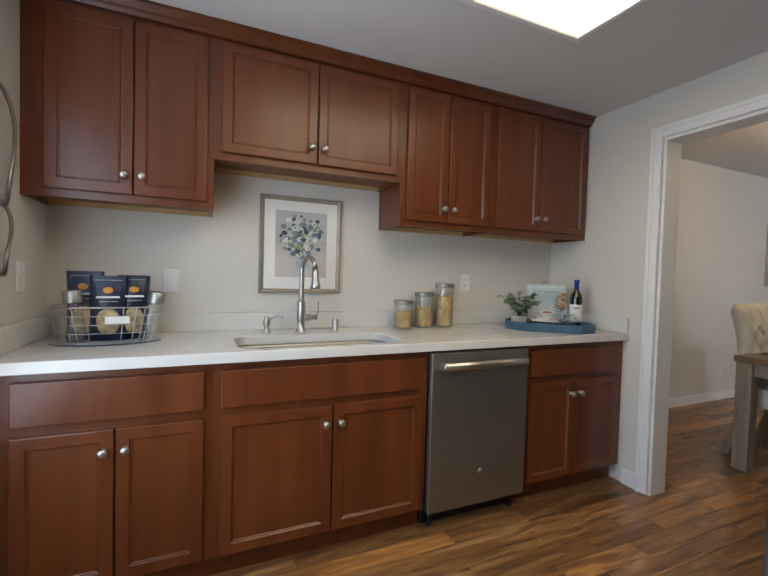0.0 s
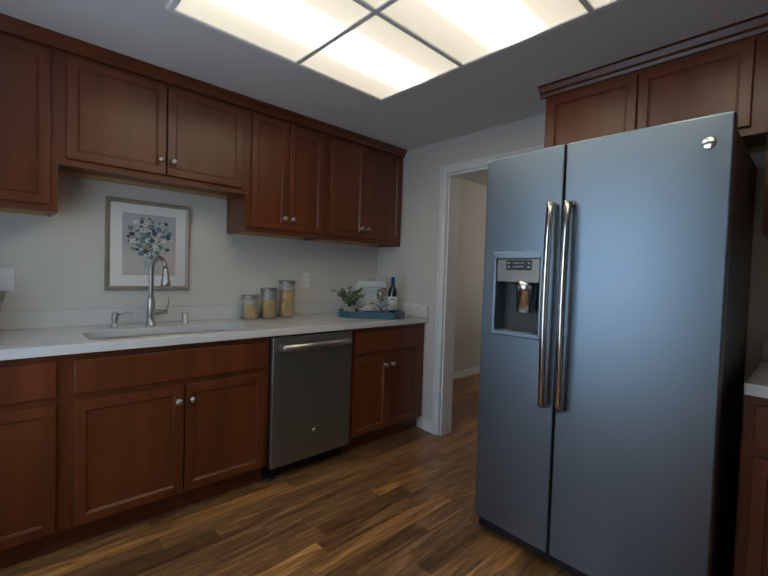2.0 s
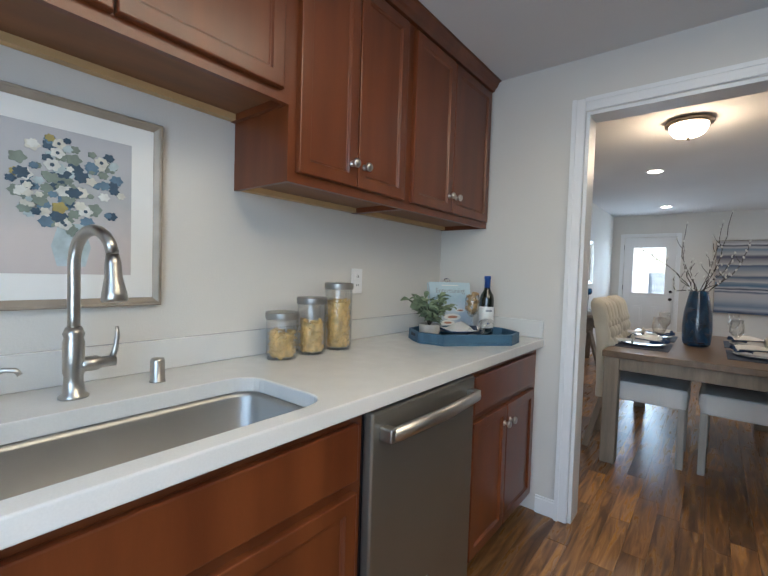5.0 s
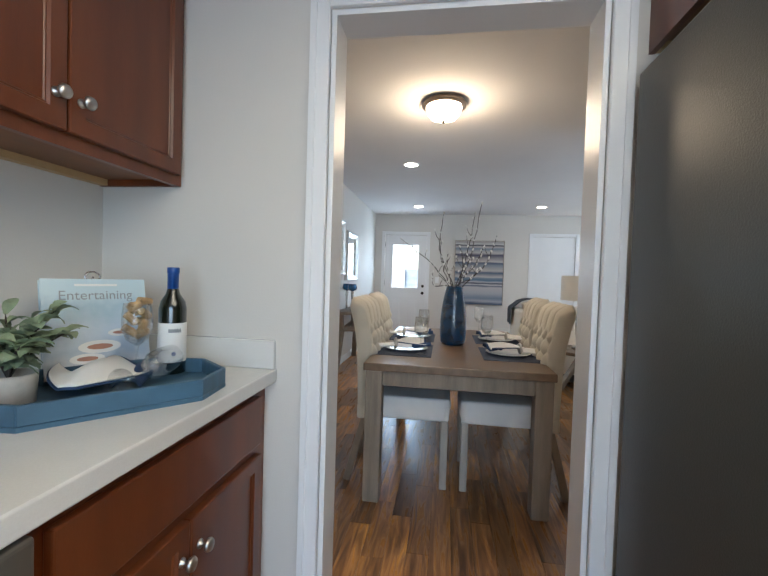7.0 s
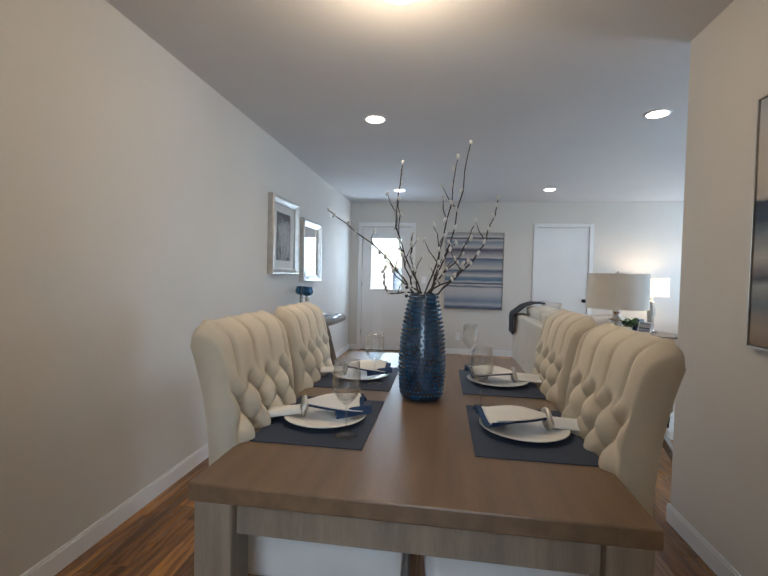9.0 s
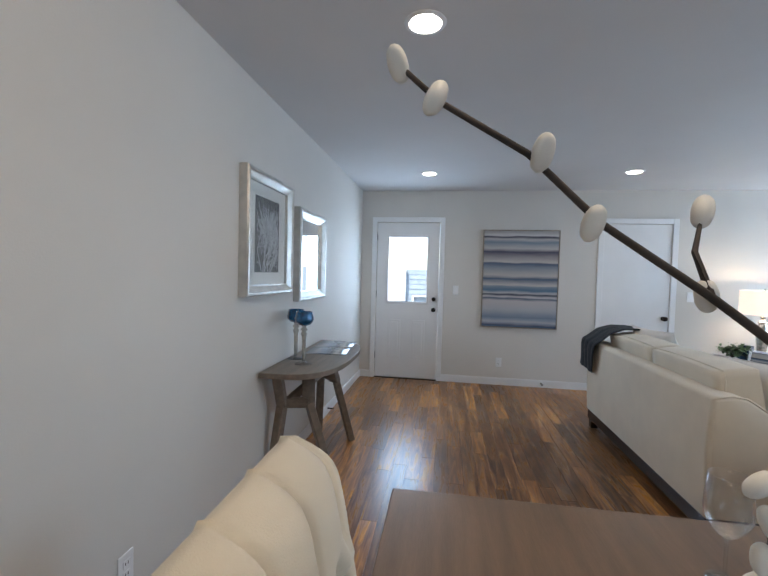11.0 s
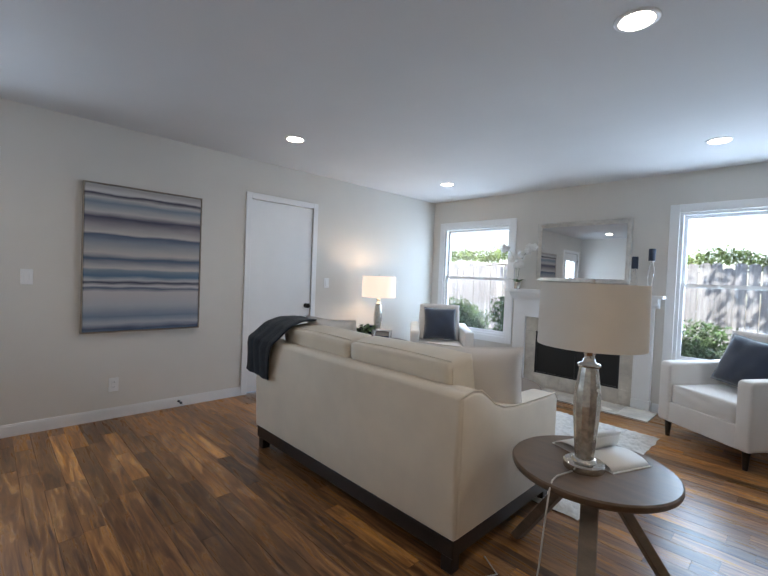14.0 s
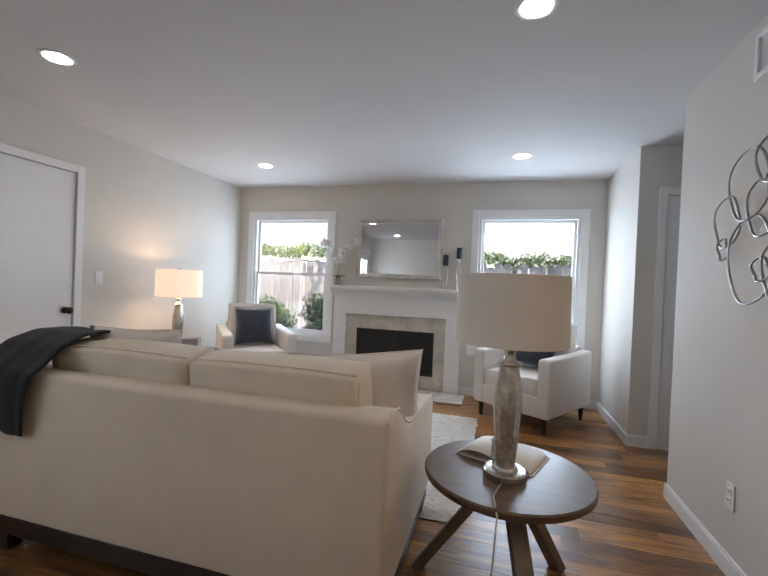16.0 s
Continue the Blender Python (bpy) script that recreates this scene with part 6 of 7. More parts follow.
def ring_of(parent, y, z, ry, rz_, x=0.0, r=0.0085, tilt=0.0):
    pts = [(x + 0.006 * math.sin(3 * a), y + ry * math.cos(a) * math.cos(tilt) - rz_ * math.sin(a) * math.sin(tilt), z + rz_ * math.sin(a) * math.cos(tilt) + ry * math.cos(a) * math.sin(tilt)) for a in (2 * math.pi * i / 40 for i in range(40))]
    part("ring", tube(pts, r, 8, closed=True, flat=0.7), M["ringmetal"], parent, smooth=True)


t = thing("metal_wall_decor", pose(KX0 + 0.025, 1.94, 1.5), "oval brushed metal wall ornament beside the upper cabinet", "wall decor")
ring_of(t, 0.0, 0.12, 0.115, 0.20)
ring_of(t, 0.0, -0.185, 0.085, 0.125)
part("hanger", cuboid(-0.025, 0.0, -0.01, 0.01, 0.31, 0.325), M["silver"], t)

# ---- dining room: things on the table and walls ----
PLACES = [(4.480, 1.541, 0), (5.060, 1.541, 0), (4.500, 0.908, 180), (5.090, 0.912, 180)]
for i, (px, py, turn) in enumerate(PLACES):
    solo("placemat", cuboid(-0.220, 0.220, -0.165, 0.165, 0, 0.003, 0.001, 1), M["mat"], "dark slate-blue woven placemat on the dining table", "placemat", "table settings", m=pose(px, py, TABLE_Z))
    pl = solo("dinner_plate", lathe([(0.075, 0), (0.085, 0.003), (0.132, 0.014), (0.136, 0.017), (0.132, 0.0185), (0.086, 0.007), (0, 0.006)], 44), M["white"], "round white china dinner plate", "plate", "table settings", m=pose(px, py, TABLE_Z + 0.0032), smooth=True)
    folded_napkin(pose(px + (0.0 if turn == 0 else 0.0), py + (0.035 if turn == 0 else -0.035), TABLE_Z + 0.012, 0, 0, -84 + turn + (14, 8, 2, -4)[i]), "white napkin with navy border in a silver ring", 0.205, 0.125, 0.055, i, ring=True, group="table settings")
for gx, gy in ((4.350, 1.442), (4.953, 1.457), (4.715, 1.020), (5.455, 1.013)):
    wineglass(pose(gx, gy, TABLE_Z + (0.0032 if gy > 1.2 else 0)), "clear stemmed wine glass on the dining table", "table settings", h=0.222, r=0.043)


def vase():
    t = thing("vase", pose(4.80, 1.243, TABLE_Z), "tall dark blue hobnail glazed vase with bare catkin branches", "vase")
    prof = [(0.070, 0), (0.078, 0.006), (0.084, 0.03), (0.0895, 0.10), (0.0895, 0.16), (0.083, 0.25), (0.070, 0.33), (0.058, 0.385), (0.055, 0.410), (0.050, 0.412), (0.050, 0.38), (0, 0.36)]
    part("body", lathe(prof, 40), M["bluevase"], t, smooth=True)
    bms = []
    for row in range(24):
        z = 0.022 + row * 0.0163
        r = np.interp(z, [p[1] for p in prof[:9]], [p[0] for p in prof[:9]])
        n = 36
        for i in range(n):
            a = 2 * math.pi * (i + 0.5 * (row % 2)) / n
            b = bmesh.new()
            bmesh.ops.create_icosphere(b, subdivisions=1, radius=0.0052)
            bms.append(moved(b, pose(r * math.cos(a), r * math.sin(a), z)))
    out = bmesh.new()
    for b in bms:
        vs = [out.verts.new(v.co) for v in b.verts]
        b.verts.index_update()
        for f in b.faces:
            out.faces.new([vs[v.index] for v in f.verts])
        b.free()
    # studs coloured brighter blue than the body, for the sky glinting on them
    tagged(part("studding", out, M["blueglass"], t, "rows of glossy blue glass studs, brightened for sky glints", smooth=True), kind="stuff")
    return t


vase()


def branches():
    t = thing("catkin_branches", pose(4.80, 1.243, TABLE_Z + 0.37), "bare brown branches with silver catkins in the vase", "branches")
    shapes = [((-0.02, -0.11, 0.30), (-0.03, -0.165, 0.618)), ((-0.08, -0.075, 0.26), (-0.15, -0.115, 0.53)), ((0.0, 0.115, 0.30), (-0.02, 0.092, 0.55)), ((0.03, 0.10, 0.22), (0.04, 0.11, 0.42)),
              ((-0.02, 0.175, 0.20), (-0.02, 0.385, 0.365)), ((-0.05, -0.205, 0.20), (-0.09, -0.265, 0.40)), ((0.05, -0.12, 0.17), (0.06, -0.195, 0.32)), ((-0.05, 0.09, 0.09), (-0.08, 0.145, 0.18)),
              ((0.02, 0.15, 0.04), (0.0, 0.155, 0.14)), ((0.06, 0.055, 0.16), (0.04, 0.05, 0.28)), ((0.10, -0.06, 0.20), (0.12, -0.03, 0.33)), ((-0.04, -0.11, 0.10), (-0.06, -0.165, 0.17))]
    for k, (elbow, tip) in enumerate(shapes):
        rng = random.Random(40 + k)
        e, p2 = Vector(elbow), Vector(tip)
        base = Vector((0.022 * math.cos(k * 2.4), 0.022 * math.sin(k * 2.4), -0.10))
        mouth = Vector((base.x * 1.2 + e.x * 0.15, base.y * 0.8 + e.y * 0.22, 0.035))
        knots, n = [base, mouth, e, p2], 5
        pts = []
        for i in range(3):
            a, b = knots[i], knots[i + 1]
            before, after = knots[max(0, i - 1)], knots[min(3, i + 2)]
            for j in range(n):
                u = j / n
                c = 0.5 * (2 * a + (b - before) * u + (2 * before - 5 * a + 4 * b - after) * u * u + (3 * a - before - 3 * b + after) * u ** 3)
                pts.append(c + Vector((rng.uniform(-1, 1), rng.uniform(-1, 1), 0)) * 0.006 * (i > 0))
        pts.append(p2)
        size = len(pts) - 1
        br = part("branch", tube(pts, [0.0046 - 0.0030 * i / size for i in range(size + 1)], 6), M["stem"], t, smooth=True)
        for j in range(2 if p2.z > 0.25 else 1):
            q = pts[8 + 3 * j]
            d = Vector((rng.uniform(-1, 1) * 0.04, rng.uniform(-1, 1) * 0.06, 0.08 * rng.uniform(0.6, 1.2)))
            part("twig", tube([q, q + d * 0.5 + Vector((0, 0.006, 0)), q + d], [0.0024, 0.0018, 0.001], 5), M["stem"], br)
            part("catkin", moved(cushion(0.012, 0.012, 0.022, 0.95, 4), Matrix.Translation(q + d) @ pose(0, 0, 0, rng.uniform(-30, 30), rng.uniform(-30, 30), 0)), M["bud"], br, smooth=True)
        for i in [i for i in range(7, size + 1) if i == size or rng.random() < 0.72]:
            side = Vector((rng.uniform(-1, 1), rng.uniform(-1, 1), 0)) * 0.008 * (i < size)
            part("catkin", moved(cushion(0.012, 0.012, 0.022, 0.95, 4), Matrix.Translation(pts[i] + side) @ pose(0, 0, 0, rng.uniform(-35, 35), rng.uniform(-35, 35), 0)), M["bud"], br, smooth=True)


branches()
t = thing("seascape_canvas", pose(4.910, PY, 1.005, 0, 0, 180), "large grey seascape canvas on the dining room wall", "painting")
part("canvas", cuboid(0, 1.22, -0.035, -0.004, 0, 0.915, 0.003, 1), M["seascape"], t)
part("float_frame", joined(cuboid(-0.008, -0.002, -0.04, 0, -0.008, 0.923), cuboid(1.222, 1.228, -0.04, 0, -0.008, 0.923), cuboid(-0.002, 1.222, -0.04, 0, -0.008, -0.002), cuboid(-0.002, 1.222, -0.04, 0, 0.917, 0.923)), M["silver"], t)

# ---- living room: walls ----
t = thing("striped_canvas", pose(FX, 1.143, 0.730, 0, 0, -90), "blue, white and grey striped abstract canvas in a thin frame", "painting")
part("canvas", cuboid(0.012, 0.900, -0.034, -0.004, 0.012, 1.205, 0.002, 1), M["canvas"], t, "banded abstract painting")
part("float_frame", joined(cuboid(0, 0.008, -0.038, 0, 0, 1.217), cuboid(0.904, 0.912, -0.038, 0, 0, 1.217), cuboid(0.008, 0.904, -0.038, 0, 0, 0.008), cuboid(0.008, 0.904, -0.038, 0, 1.209, 1.217)), M["champagne"], t, "thin grey frame")


def coral_print():
    w, h = 0.665, 0.715
    t = framed("framed_coral_print", pose(6.595, LY, 1.222), w, h, 0.062, 0.056, M["silver"], "framed black and white coral print in a wide silver frame", "picture", 0.1)
    x0, x1, z0, z1 = 0.165, w - 0.165, 0.135, h - 0.135
    p = part("print", cuboid(x0, x1, -0.0135, -0.0122, z0, z1), surface("dark_grey_print", (0.055, 0.057, 0.065), 0.6, vary=0.12, scale=4), t, "dark grey print")
    rng = random.Random(12)
    count = [0]

    def grow(x, z, a, ln, wd, depth):
        if count[0] > 560 or depth > 9:
            return
        x2, z2 = x + ln * math.cos(a), z + ln * math.sin(a)
        if not (x0 + 0.010 < x2 < x1 - 0.010 and z0 < z2 < z1 - 0.010):
            return
        count[0] += 1
        nx, nz = -math.sin(a) * wd / 2, math.cos(a) * wd / 2
        y = -0.0137 - 0.000002 * count[0]
        strokes.append(prism([(x - nx, z - nz), (x2 - nx * 0.85, z2 - nz * 0.85), (x2 + nx * 0.85, z2 + nz * 0.85), (x + nx, z + nz)], "y", y - 0.0003, -0.0135))
        grow(x2, z2, a + rng.uniform(-0.25, 0.25), ln * 0.97, wd * 0.90, depth + 1)
        if rng.random() < 0.75:
            grow(x2, z2, a + rng.choice((-1, 1)) * rng.uniform(0.45, 0.95), ln * rng.uniform(0.75, 0.95), wd * 0.78, depth + 1)
    strokes = []
    M["grey_coral"] = surface("pale_coral_print", (0.50, 0.50, 0.52), 0.6, vary=0.1, scale=30)
    for dx, a in ((-0.10, 2.0), (-0.07, 1.45), (-0.02, 1.8), (0.03, 1.3), (0.07, 1.0), (0.10, 0.75), (-0.04, 0.9)):
        count[0] -= count[0] // 3
        grow((x0 + x1) / 2 + dx * 0.6 - 0.02, z0 + 0.004, a, 0.048, 0.0105, 0)
    tagged(part("coral_branch", joined(*strokes), M["grey_coral"], p, "pale branching coral"), kind="stuff")
    g = part("glazing", cuboid(0.058, w - 0.058, -0.0200, -0.0188, 0.058, h - 0.058), M["pane_gloss"], t, "clear picture glass")
    g.visible_shadow = False


M["pane_gloss"] = thin_glass("picture_glass", 0.1)
coral_print()
t = framed("wall_mirror", pose(7.400, LY, 1.147), 0.650, 0.690, 0.072, 0.056, M["silver"], "silver framed mirror above the console table", "mirror")
part("mirror_glass", cuboid(0.068, 0.582, -0.016, -0.008, 0.068, 0.622), M["mirror"], t, "reflecting mirror glass")
t = framed("mantel_mirror", pose(8.175, FY, 1.303, 0, 0, 180), 1.045, 0.712, 0.052, 0.035, M["silver"], "large silver framed mirror above the mantel", "mirror")
part("mirror_glass", cuboid(0.048, 0.997, -0.014, -0.006, 0.048, 0.664), M["mirror"], t, "reflecting mirror glass")

t = thing("ring_wall_decor", pose(PX + 0.03, 0, 0), "silver metal wall sculpture of overlapping rings", "wall decor")
for y, z, a, b in ((-0.585, 1.725, 0.150, 0.155), (-0.42, 1.80, 0.115, 0.098), (-0.745, 1.587, 0.108, 0.118), (-0.768, 1.462, 0.046, 0.052), (-0.472, 1.612, 0.112, 0.122), (-0.550, 1.400, 0.165, 0.188), (-0.470, 1.356, 0.056, 0.049), (-0.365, 1.352, 0.098, 0.115), (-0.30, 1.66, 0.14, 0.15), (-0.20, 1.46, 0.11, 0.12), (-0.17, 1.59, 0.05, 0.055), (-0.24, 1.33, 0.06, 0.07)):
    ring_of(t, y, z, a, b, r=0.006)
part("mount", cuboid(-0.03, 0.004, -0.478, -0.458, 1.72, 1.74), M["silver"], t)
t = thing("air_vent", pose(PX, -0.625, 2.18, 0, 0, 90), "white painted return air grille high on the wall", "vent")
vw, vh = 0.46, 0.20
part("backing", cuboid(0.02, vw - 0.02, -0.004, -0.001, 0.02, vh - 0.02), M["trim"], t)
for x0, x1, z0, z1 in ((0, 0.025, 0, vh), (vw - 0.025, vw, 0, vh), (0.025, vw - 0.025, 0, 0.025), (0.025, vw - 0.025, vh - 0.025, vh), (vw / 2 - 0.006, vw / 2 + 0.006, 0.025, vh - 0.025)):
    part("frame", cuboid(x0, x1, -0.012, 0, z0, z1, 0.002, 1), M["trim"], t)
for i in range(14):
    z = 0.031 + i * 0.0104
    part("slat", prism([(-0.002, z), (-0.009, z - 0.005), (-0.009, z - 0.0035), (-0.002, z + 0.0015)], "x", 0.025, vw - 0.025), M["trim"], t)
t = thing("door_stop", pose(FX - 0.012, 0.385, 0.05, 0, 0, -90), "small bronze spring door stop on the baseboard", "door stop")
part("shaft", moved(lathe([(0.012, 0), (0.006, 0.006), (0.006, 0.055)], 12), pose(0, 0, 0, 90, 0, 0)), M["bronze"], t, smooth=True)
part("tip", moved(lathe([(0.010, 0.053), (0.011, 0.068), (0.008, 0.072), (0, 0.072)], 12), pose(0, 0, 0, 90, 0, 0)), M["black"], t, smooth=True)
t = thing("door_stop", pose(8.35, LY - 0.012, 0.05, 0, 0, 0), "small bronze spring door stop on the baseboard", "door stop")
part("shaft", moved(lathe([(0.012, 0), (0.006, 0.006), (0.006, 0.055)], 12), pose(0, 0, 0, 90, 0, 0)), M["bronze"], t, smooth=True)


# ---- living room: console, sofa dressing, lamps, mantel ----
def console():
    t = thing("console_table", pose(0, 0, 0), "taupe wooden half-oval console table with crossed slanted legs", "console table")
    z, x0, x1 = 0.76, 6.82, 8.08
    cx, half = (x0 + x1) / 2, (x1 - x0) / 2
    pts = [(x0, LY - 0.015)] + [(cx - half * math.copysign(abs(math.cos(a)) ** 0.72, math.cos(a)), LY - 0.03 - 0.425 * math.sin(a) ** 0.55) for a in (math.pi * i / 36 for i in range(37))] + [(x1, LY - 0.015)]
    part("tabletop", prism(pts, "z", z - 0.034, z, 0.004, 2), M["greywood"], t)
    low = 0.50
    for back, joint_b, top_b, front, joint_f, top_f in ((6.925, 7.02, 6.93, 7.165, 7.06, 7.17), (7.93, 7.84, 7.94, 7.785, 7.70, 7.60)):
        part("leg", bar((back, LY - 0.05, 0), (joint_b, LY - 0.09, low + 0.03), 0.062, 0.048), M["greywood"], t)
        part("upper_leg", bar((joint_b, LY - 0.09, low), (top_b, LY - 0.09, z - 0.036), 0.062, 0.048), M["greywood"], t)
        part("leg", bar((front, LY - 0.375, 0), (joint_f, LY - 0.25, low + 0.03), 0.062, 0.048), M["greywood"], t)
        part("upper_leg", bar((joint_f, LY - 0.25, low), (top_f, LY - 0.21, z - 0.036), 0.085, 0.048), M["greywood"], t)
        part("stretcher", bar((joint_b, LY - 0.09, 0.525), (joint_f, LY - 0.25, 0.525), 0.045, 0.06), M["greywood"], t)
    part("brace", bar((7.04, LY - 0.12, 0.53), (7.42, LY - 0.30, z - 0.05), 0.04, 0.05), M["greywood"], t)
    part("brace", bar((7.83, LY - 0.12, 0.53), (7.44, LY - 0.30, z - 0.05), 0.04, 0.05), M["greywood"], t)


console()


def goblet(x, y, h):
    t = thing("glass_goblet", pose(x, y, 0.76), "tall silver mercury-glass candle goblet with blue cup", "candle holder", "pair of blue goblets")
    part("foot", lathe([(0.055, 0), (0.056, 0.003), (0.014, 0.012), (0.010, 0.02)], 26), M["glass"], t, smooth=True)
    part("stem", lathe([(0.010, 0.018), (0.0125, 0.05), (0.014, h * 0.5), (0.022, h * 0.58), (0.014, h * 0.62), (0.024, h * 0.66), (0.013, h * 0.71), (0.020, h * 0.74)], 22), M["mercury"], t, smooth=True)
    part("cup", lathe([(0.012, h * 0.73), (0.040, h * 0.755), (0.058, h * 0.81), (0.062, h * 0.87), (0.054, h * 0.96), (0.052, h), (0.049, h), (0.056, h * 0.87), (0.0, h * 0.80)], 30, 0.015, 15), M["blueglass"], t, "deep blue glass cup", smooth=True)


goblet(7.117, 2.505, 0.345)
goblet(7.255, 2.612, 0.345)
t = thing("magazine", pose(7.74, 2.475, 0.7602, 0, 0, 4), "open glossy magazine with seascape photographs on the console", "magazine")
for s in (-1, 1):
    part("page", sheet(10, 4, lambda u, v, s=s: Vector((s * 0.29 * u, (v - 0.5) * 0.30, 0.004 + 0.010 * math.sin(math.pi * min(1, u * 1.15)) * (1 - 0.4 * u))), 0.003), M["page_print"], t, "printed glossy page", smooth=True)


def throw():
    t = thing("throw_blanket", pose(8.475, 0, 0), "dark charcoal knitted throw draped over the sofa corner", "blanket")
    line = [(-0.28, 0.80), (-0.20, 0.905), (-0.08, 0.948), (0.06, 0.945), (0.17, 0.905), (0.245, 0.835), (0.288, 0.802), (0.300, 0.75), (0.300, 0.68), (0.298, 0.60), (0.298, 0.545)]

    def f(u, v):
        k = u * (len(line) - 1)
        i = min(int(k), len(line) - 2)
        (ya, za), (yb, zb) = line[i], line[i + 1]
        y, z = ya + (yb - ya) * (k - i), za + (zb - za) * (k - i)
        x = -0.16 + 0.33 * v + 0.05 * (u - 0.5) + 0.012 * math.sin(u * 9 + v * 3)
        drop = 0.0
        fold = 0.007 * math.sin(v * 11 + u * 2)
        return Vector((x, y + abs(fold) + (0.004 if u > 0.6 else 0), z - drop * 2.6 + fold * 0.4 + 0.02 * v * u))
    part("cloth", sheet(44, 30, f, 0.010), M["knit"], t, smooth=True)


throw()


def throw_pillow(m, w, h, thick, material, label, seed, group=""):
    t = thing("throw_pillow", m, label, "pillow", group)
    part("cover", pillow(w, h, thick, seed, 16), material, t, smooth=True)
    edge = [(sx * w / 2 * 0.985, 0, sz * h / 2 * 0.985) for sx, sz in ((-1, -1), (-0.93, 0), (-1, 1), (0, 0.93), (1, 1), (0.93, 0), (1, -1), (0, -0.93))]
    part("piping", tube(edge, 0.004, 6, closed=True), material, t, smooth=True)


throw_pillow(pose(7.075, -0.215, 0.69, -14, 3, 19), 0.58, 0.52, 0.20, M["ivory"], "large cream throw pillow leaning in the sofa corner", 3, "sofa pillows")
throw_pillow(pose(8.22, -0.17, 0.755, -20, 0, 14), 0.46, 0.46, 0.17, M["ivory"], "ivory throw pillow on the sofa", 5, "sofa pillows")
throw_pillow(pose(8.00, -0.24, 0.70, -24, 0, -8), 0.42, 0.36, 0.14, M["navy"], "navy throw pillow on the sofa", 6, "sofa pillows")
for m in (pose(6.14, -2.69, 0, 0, 0, 146), pose(9.14, -2.60, 0, 0, 0, -138)):
    throw_pillow(m @ pose(0.0, 0.045, 0.695, -20, 8 if m.translation.x < 7 else 0, 0), 0.43, 0.43, 0.15, M["navy"], "square navy velvet pillow on the armchair", 7, "armchair pillows")


def table_lamp(m, lit, label):
    t = thing("table_lamp", m, label, "table lamp", "pair of glass table lamps")
    part("base", lathe([(0.078, 0), (0.080, 0.004), (0.080, 0.026), (0.074, 0.032), (0.050, 0.034), (0.046, 0.044), (0.040, 0.048)], 36), M["polished"], t, "round polished metal base", smooth=True)
    smooth_by(t.children[-1])
    part("column", lathe([(0.036, 0.048), (0.040, 0.075), (0.049, 0.20), (0.054, 0.27), (0.050, 0.33), (0.040, 0.40), (0.035, 0.43)], 12), M["mercury"], t, "faceted mercury-glass column")
    part("collar", lathe([(0.044, 0.428), (0.044, 0.440), (0.026, 0.446), (0.019, 0.470), (0.024, 0.485), (0.031, 0.496), (0.016, 0.502), (0.011, 0.535)], 26), M["polished"], t, "turned metal collar", smooth=True)
    r, z0, z1 = 0.207, 0.515, 0.772
    bm = lathe([(r, z0), (r * 0.985, z1), (r * 0.985 - 0.003, z1), (r - 0.003, z0)], 48)
    bmesh.ops.delete(bm, geom=[f for f in bm.faces if len(f.verts) > 4], context="FACES_ONLY")
    part("shade", bm, M["shade"] if not lit else SHADE_LIT, t, "white linen drum shade" + (", glowing" if lit else ""), smooth=True)
    smooth_by(t.children[-1])
    part("harp", joined(*[tube([(0, 0, z1 - 0.012), (r * 0.97 * math.cos(a), r * 0.97 * math.sin(a), z1 - 0.006)], 0.002, 6) for a in (0.4, 2.5, 4.6)], lathe([(0.005, z0 + 0.02), (0.005, z1 + 0.004)], 8)), M["nickel"], t)
    part("finial", lathe([(0.012, z1 - 0.002), (0.014, z1 + 0.004), (0.006, z1 + 0.008), (0.010, z1 + 0.018), (0, z1 + 0.022)], 12), M["nickel"], t, smooth=True)
    if lit:
        lamp("table_lamp_bulb", "POINT", m @ pose(0, 0, 0.66), 2.3, WARM, radius=0.04)
        part("bulb", moved(lathe([(0.012, 0), (0.028, 0.03), (0.03, 0.05), (0.02, 0.07), (0, 0.075)], 14), pose(0, 0, 0.56)), CAN, t, "lit bulb", smooth=True)
    return t


mm, nn, kk, bb = nodes_of("lit_linen_shade")
bb.inputs["Base Color"].default_value = (0.80, 0.72, 0.60, 1)
bb.inputs["Emission Color"].default_value = (1.0, 0.80, 0.64, 1)
bb.inputs["Emission Strength"].default_value = 0.30
bb.inputs["Roughness"].default_value = 0.9
SHADE_LIT = mm
table_lamp(pose(6.435, -0.115, 0.515), False, "glass table lamp with white drum shade, unlit, on the side table")
table_lamp(pose(9.455, -1.765, 0.515), True, "glass table lamp with white drum shade, lit, by the armchair")
cord = solo("lamp_cord", tube([(6.45, -0.03, 0.522), (6.475, 0.06, 0.519), (6.47, 0.11, 0.52), (6.462, 0.152, 0.50), (6.468, 0.165, 0.38), (6.48, 0.17, 0.20), (6.50, 0.17, 0.04), (6.56, 0.16, 0.006), (6.66, 0.20, 0.006), (6.74, 0.16, 0.006), (6.70, 0.08, 0.006), (6.80, 0.02, 0.006)], 0.0035, 6), M["cable"], "clear lamp cord hanging from the side table to the floor", "cord", smooth=True)


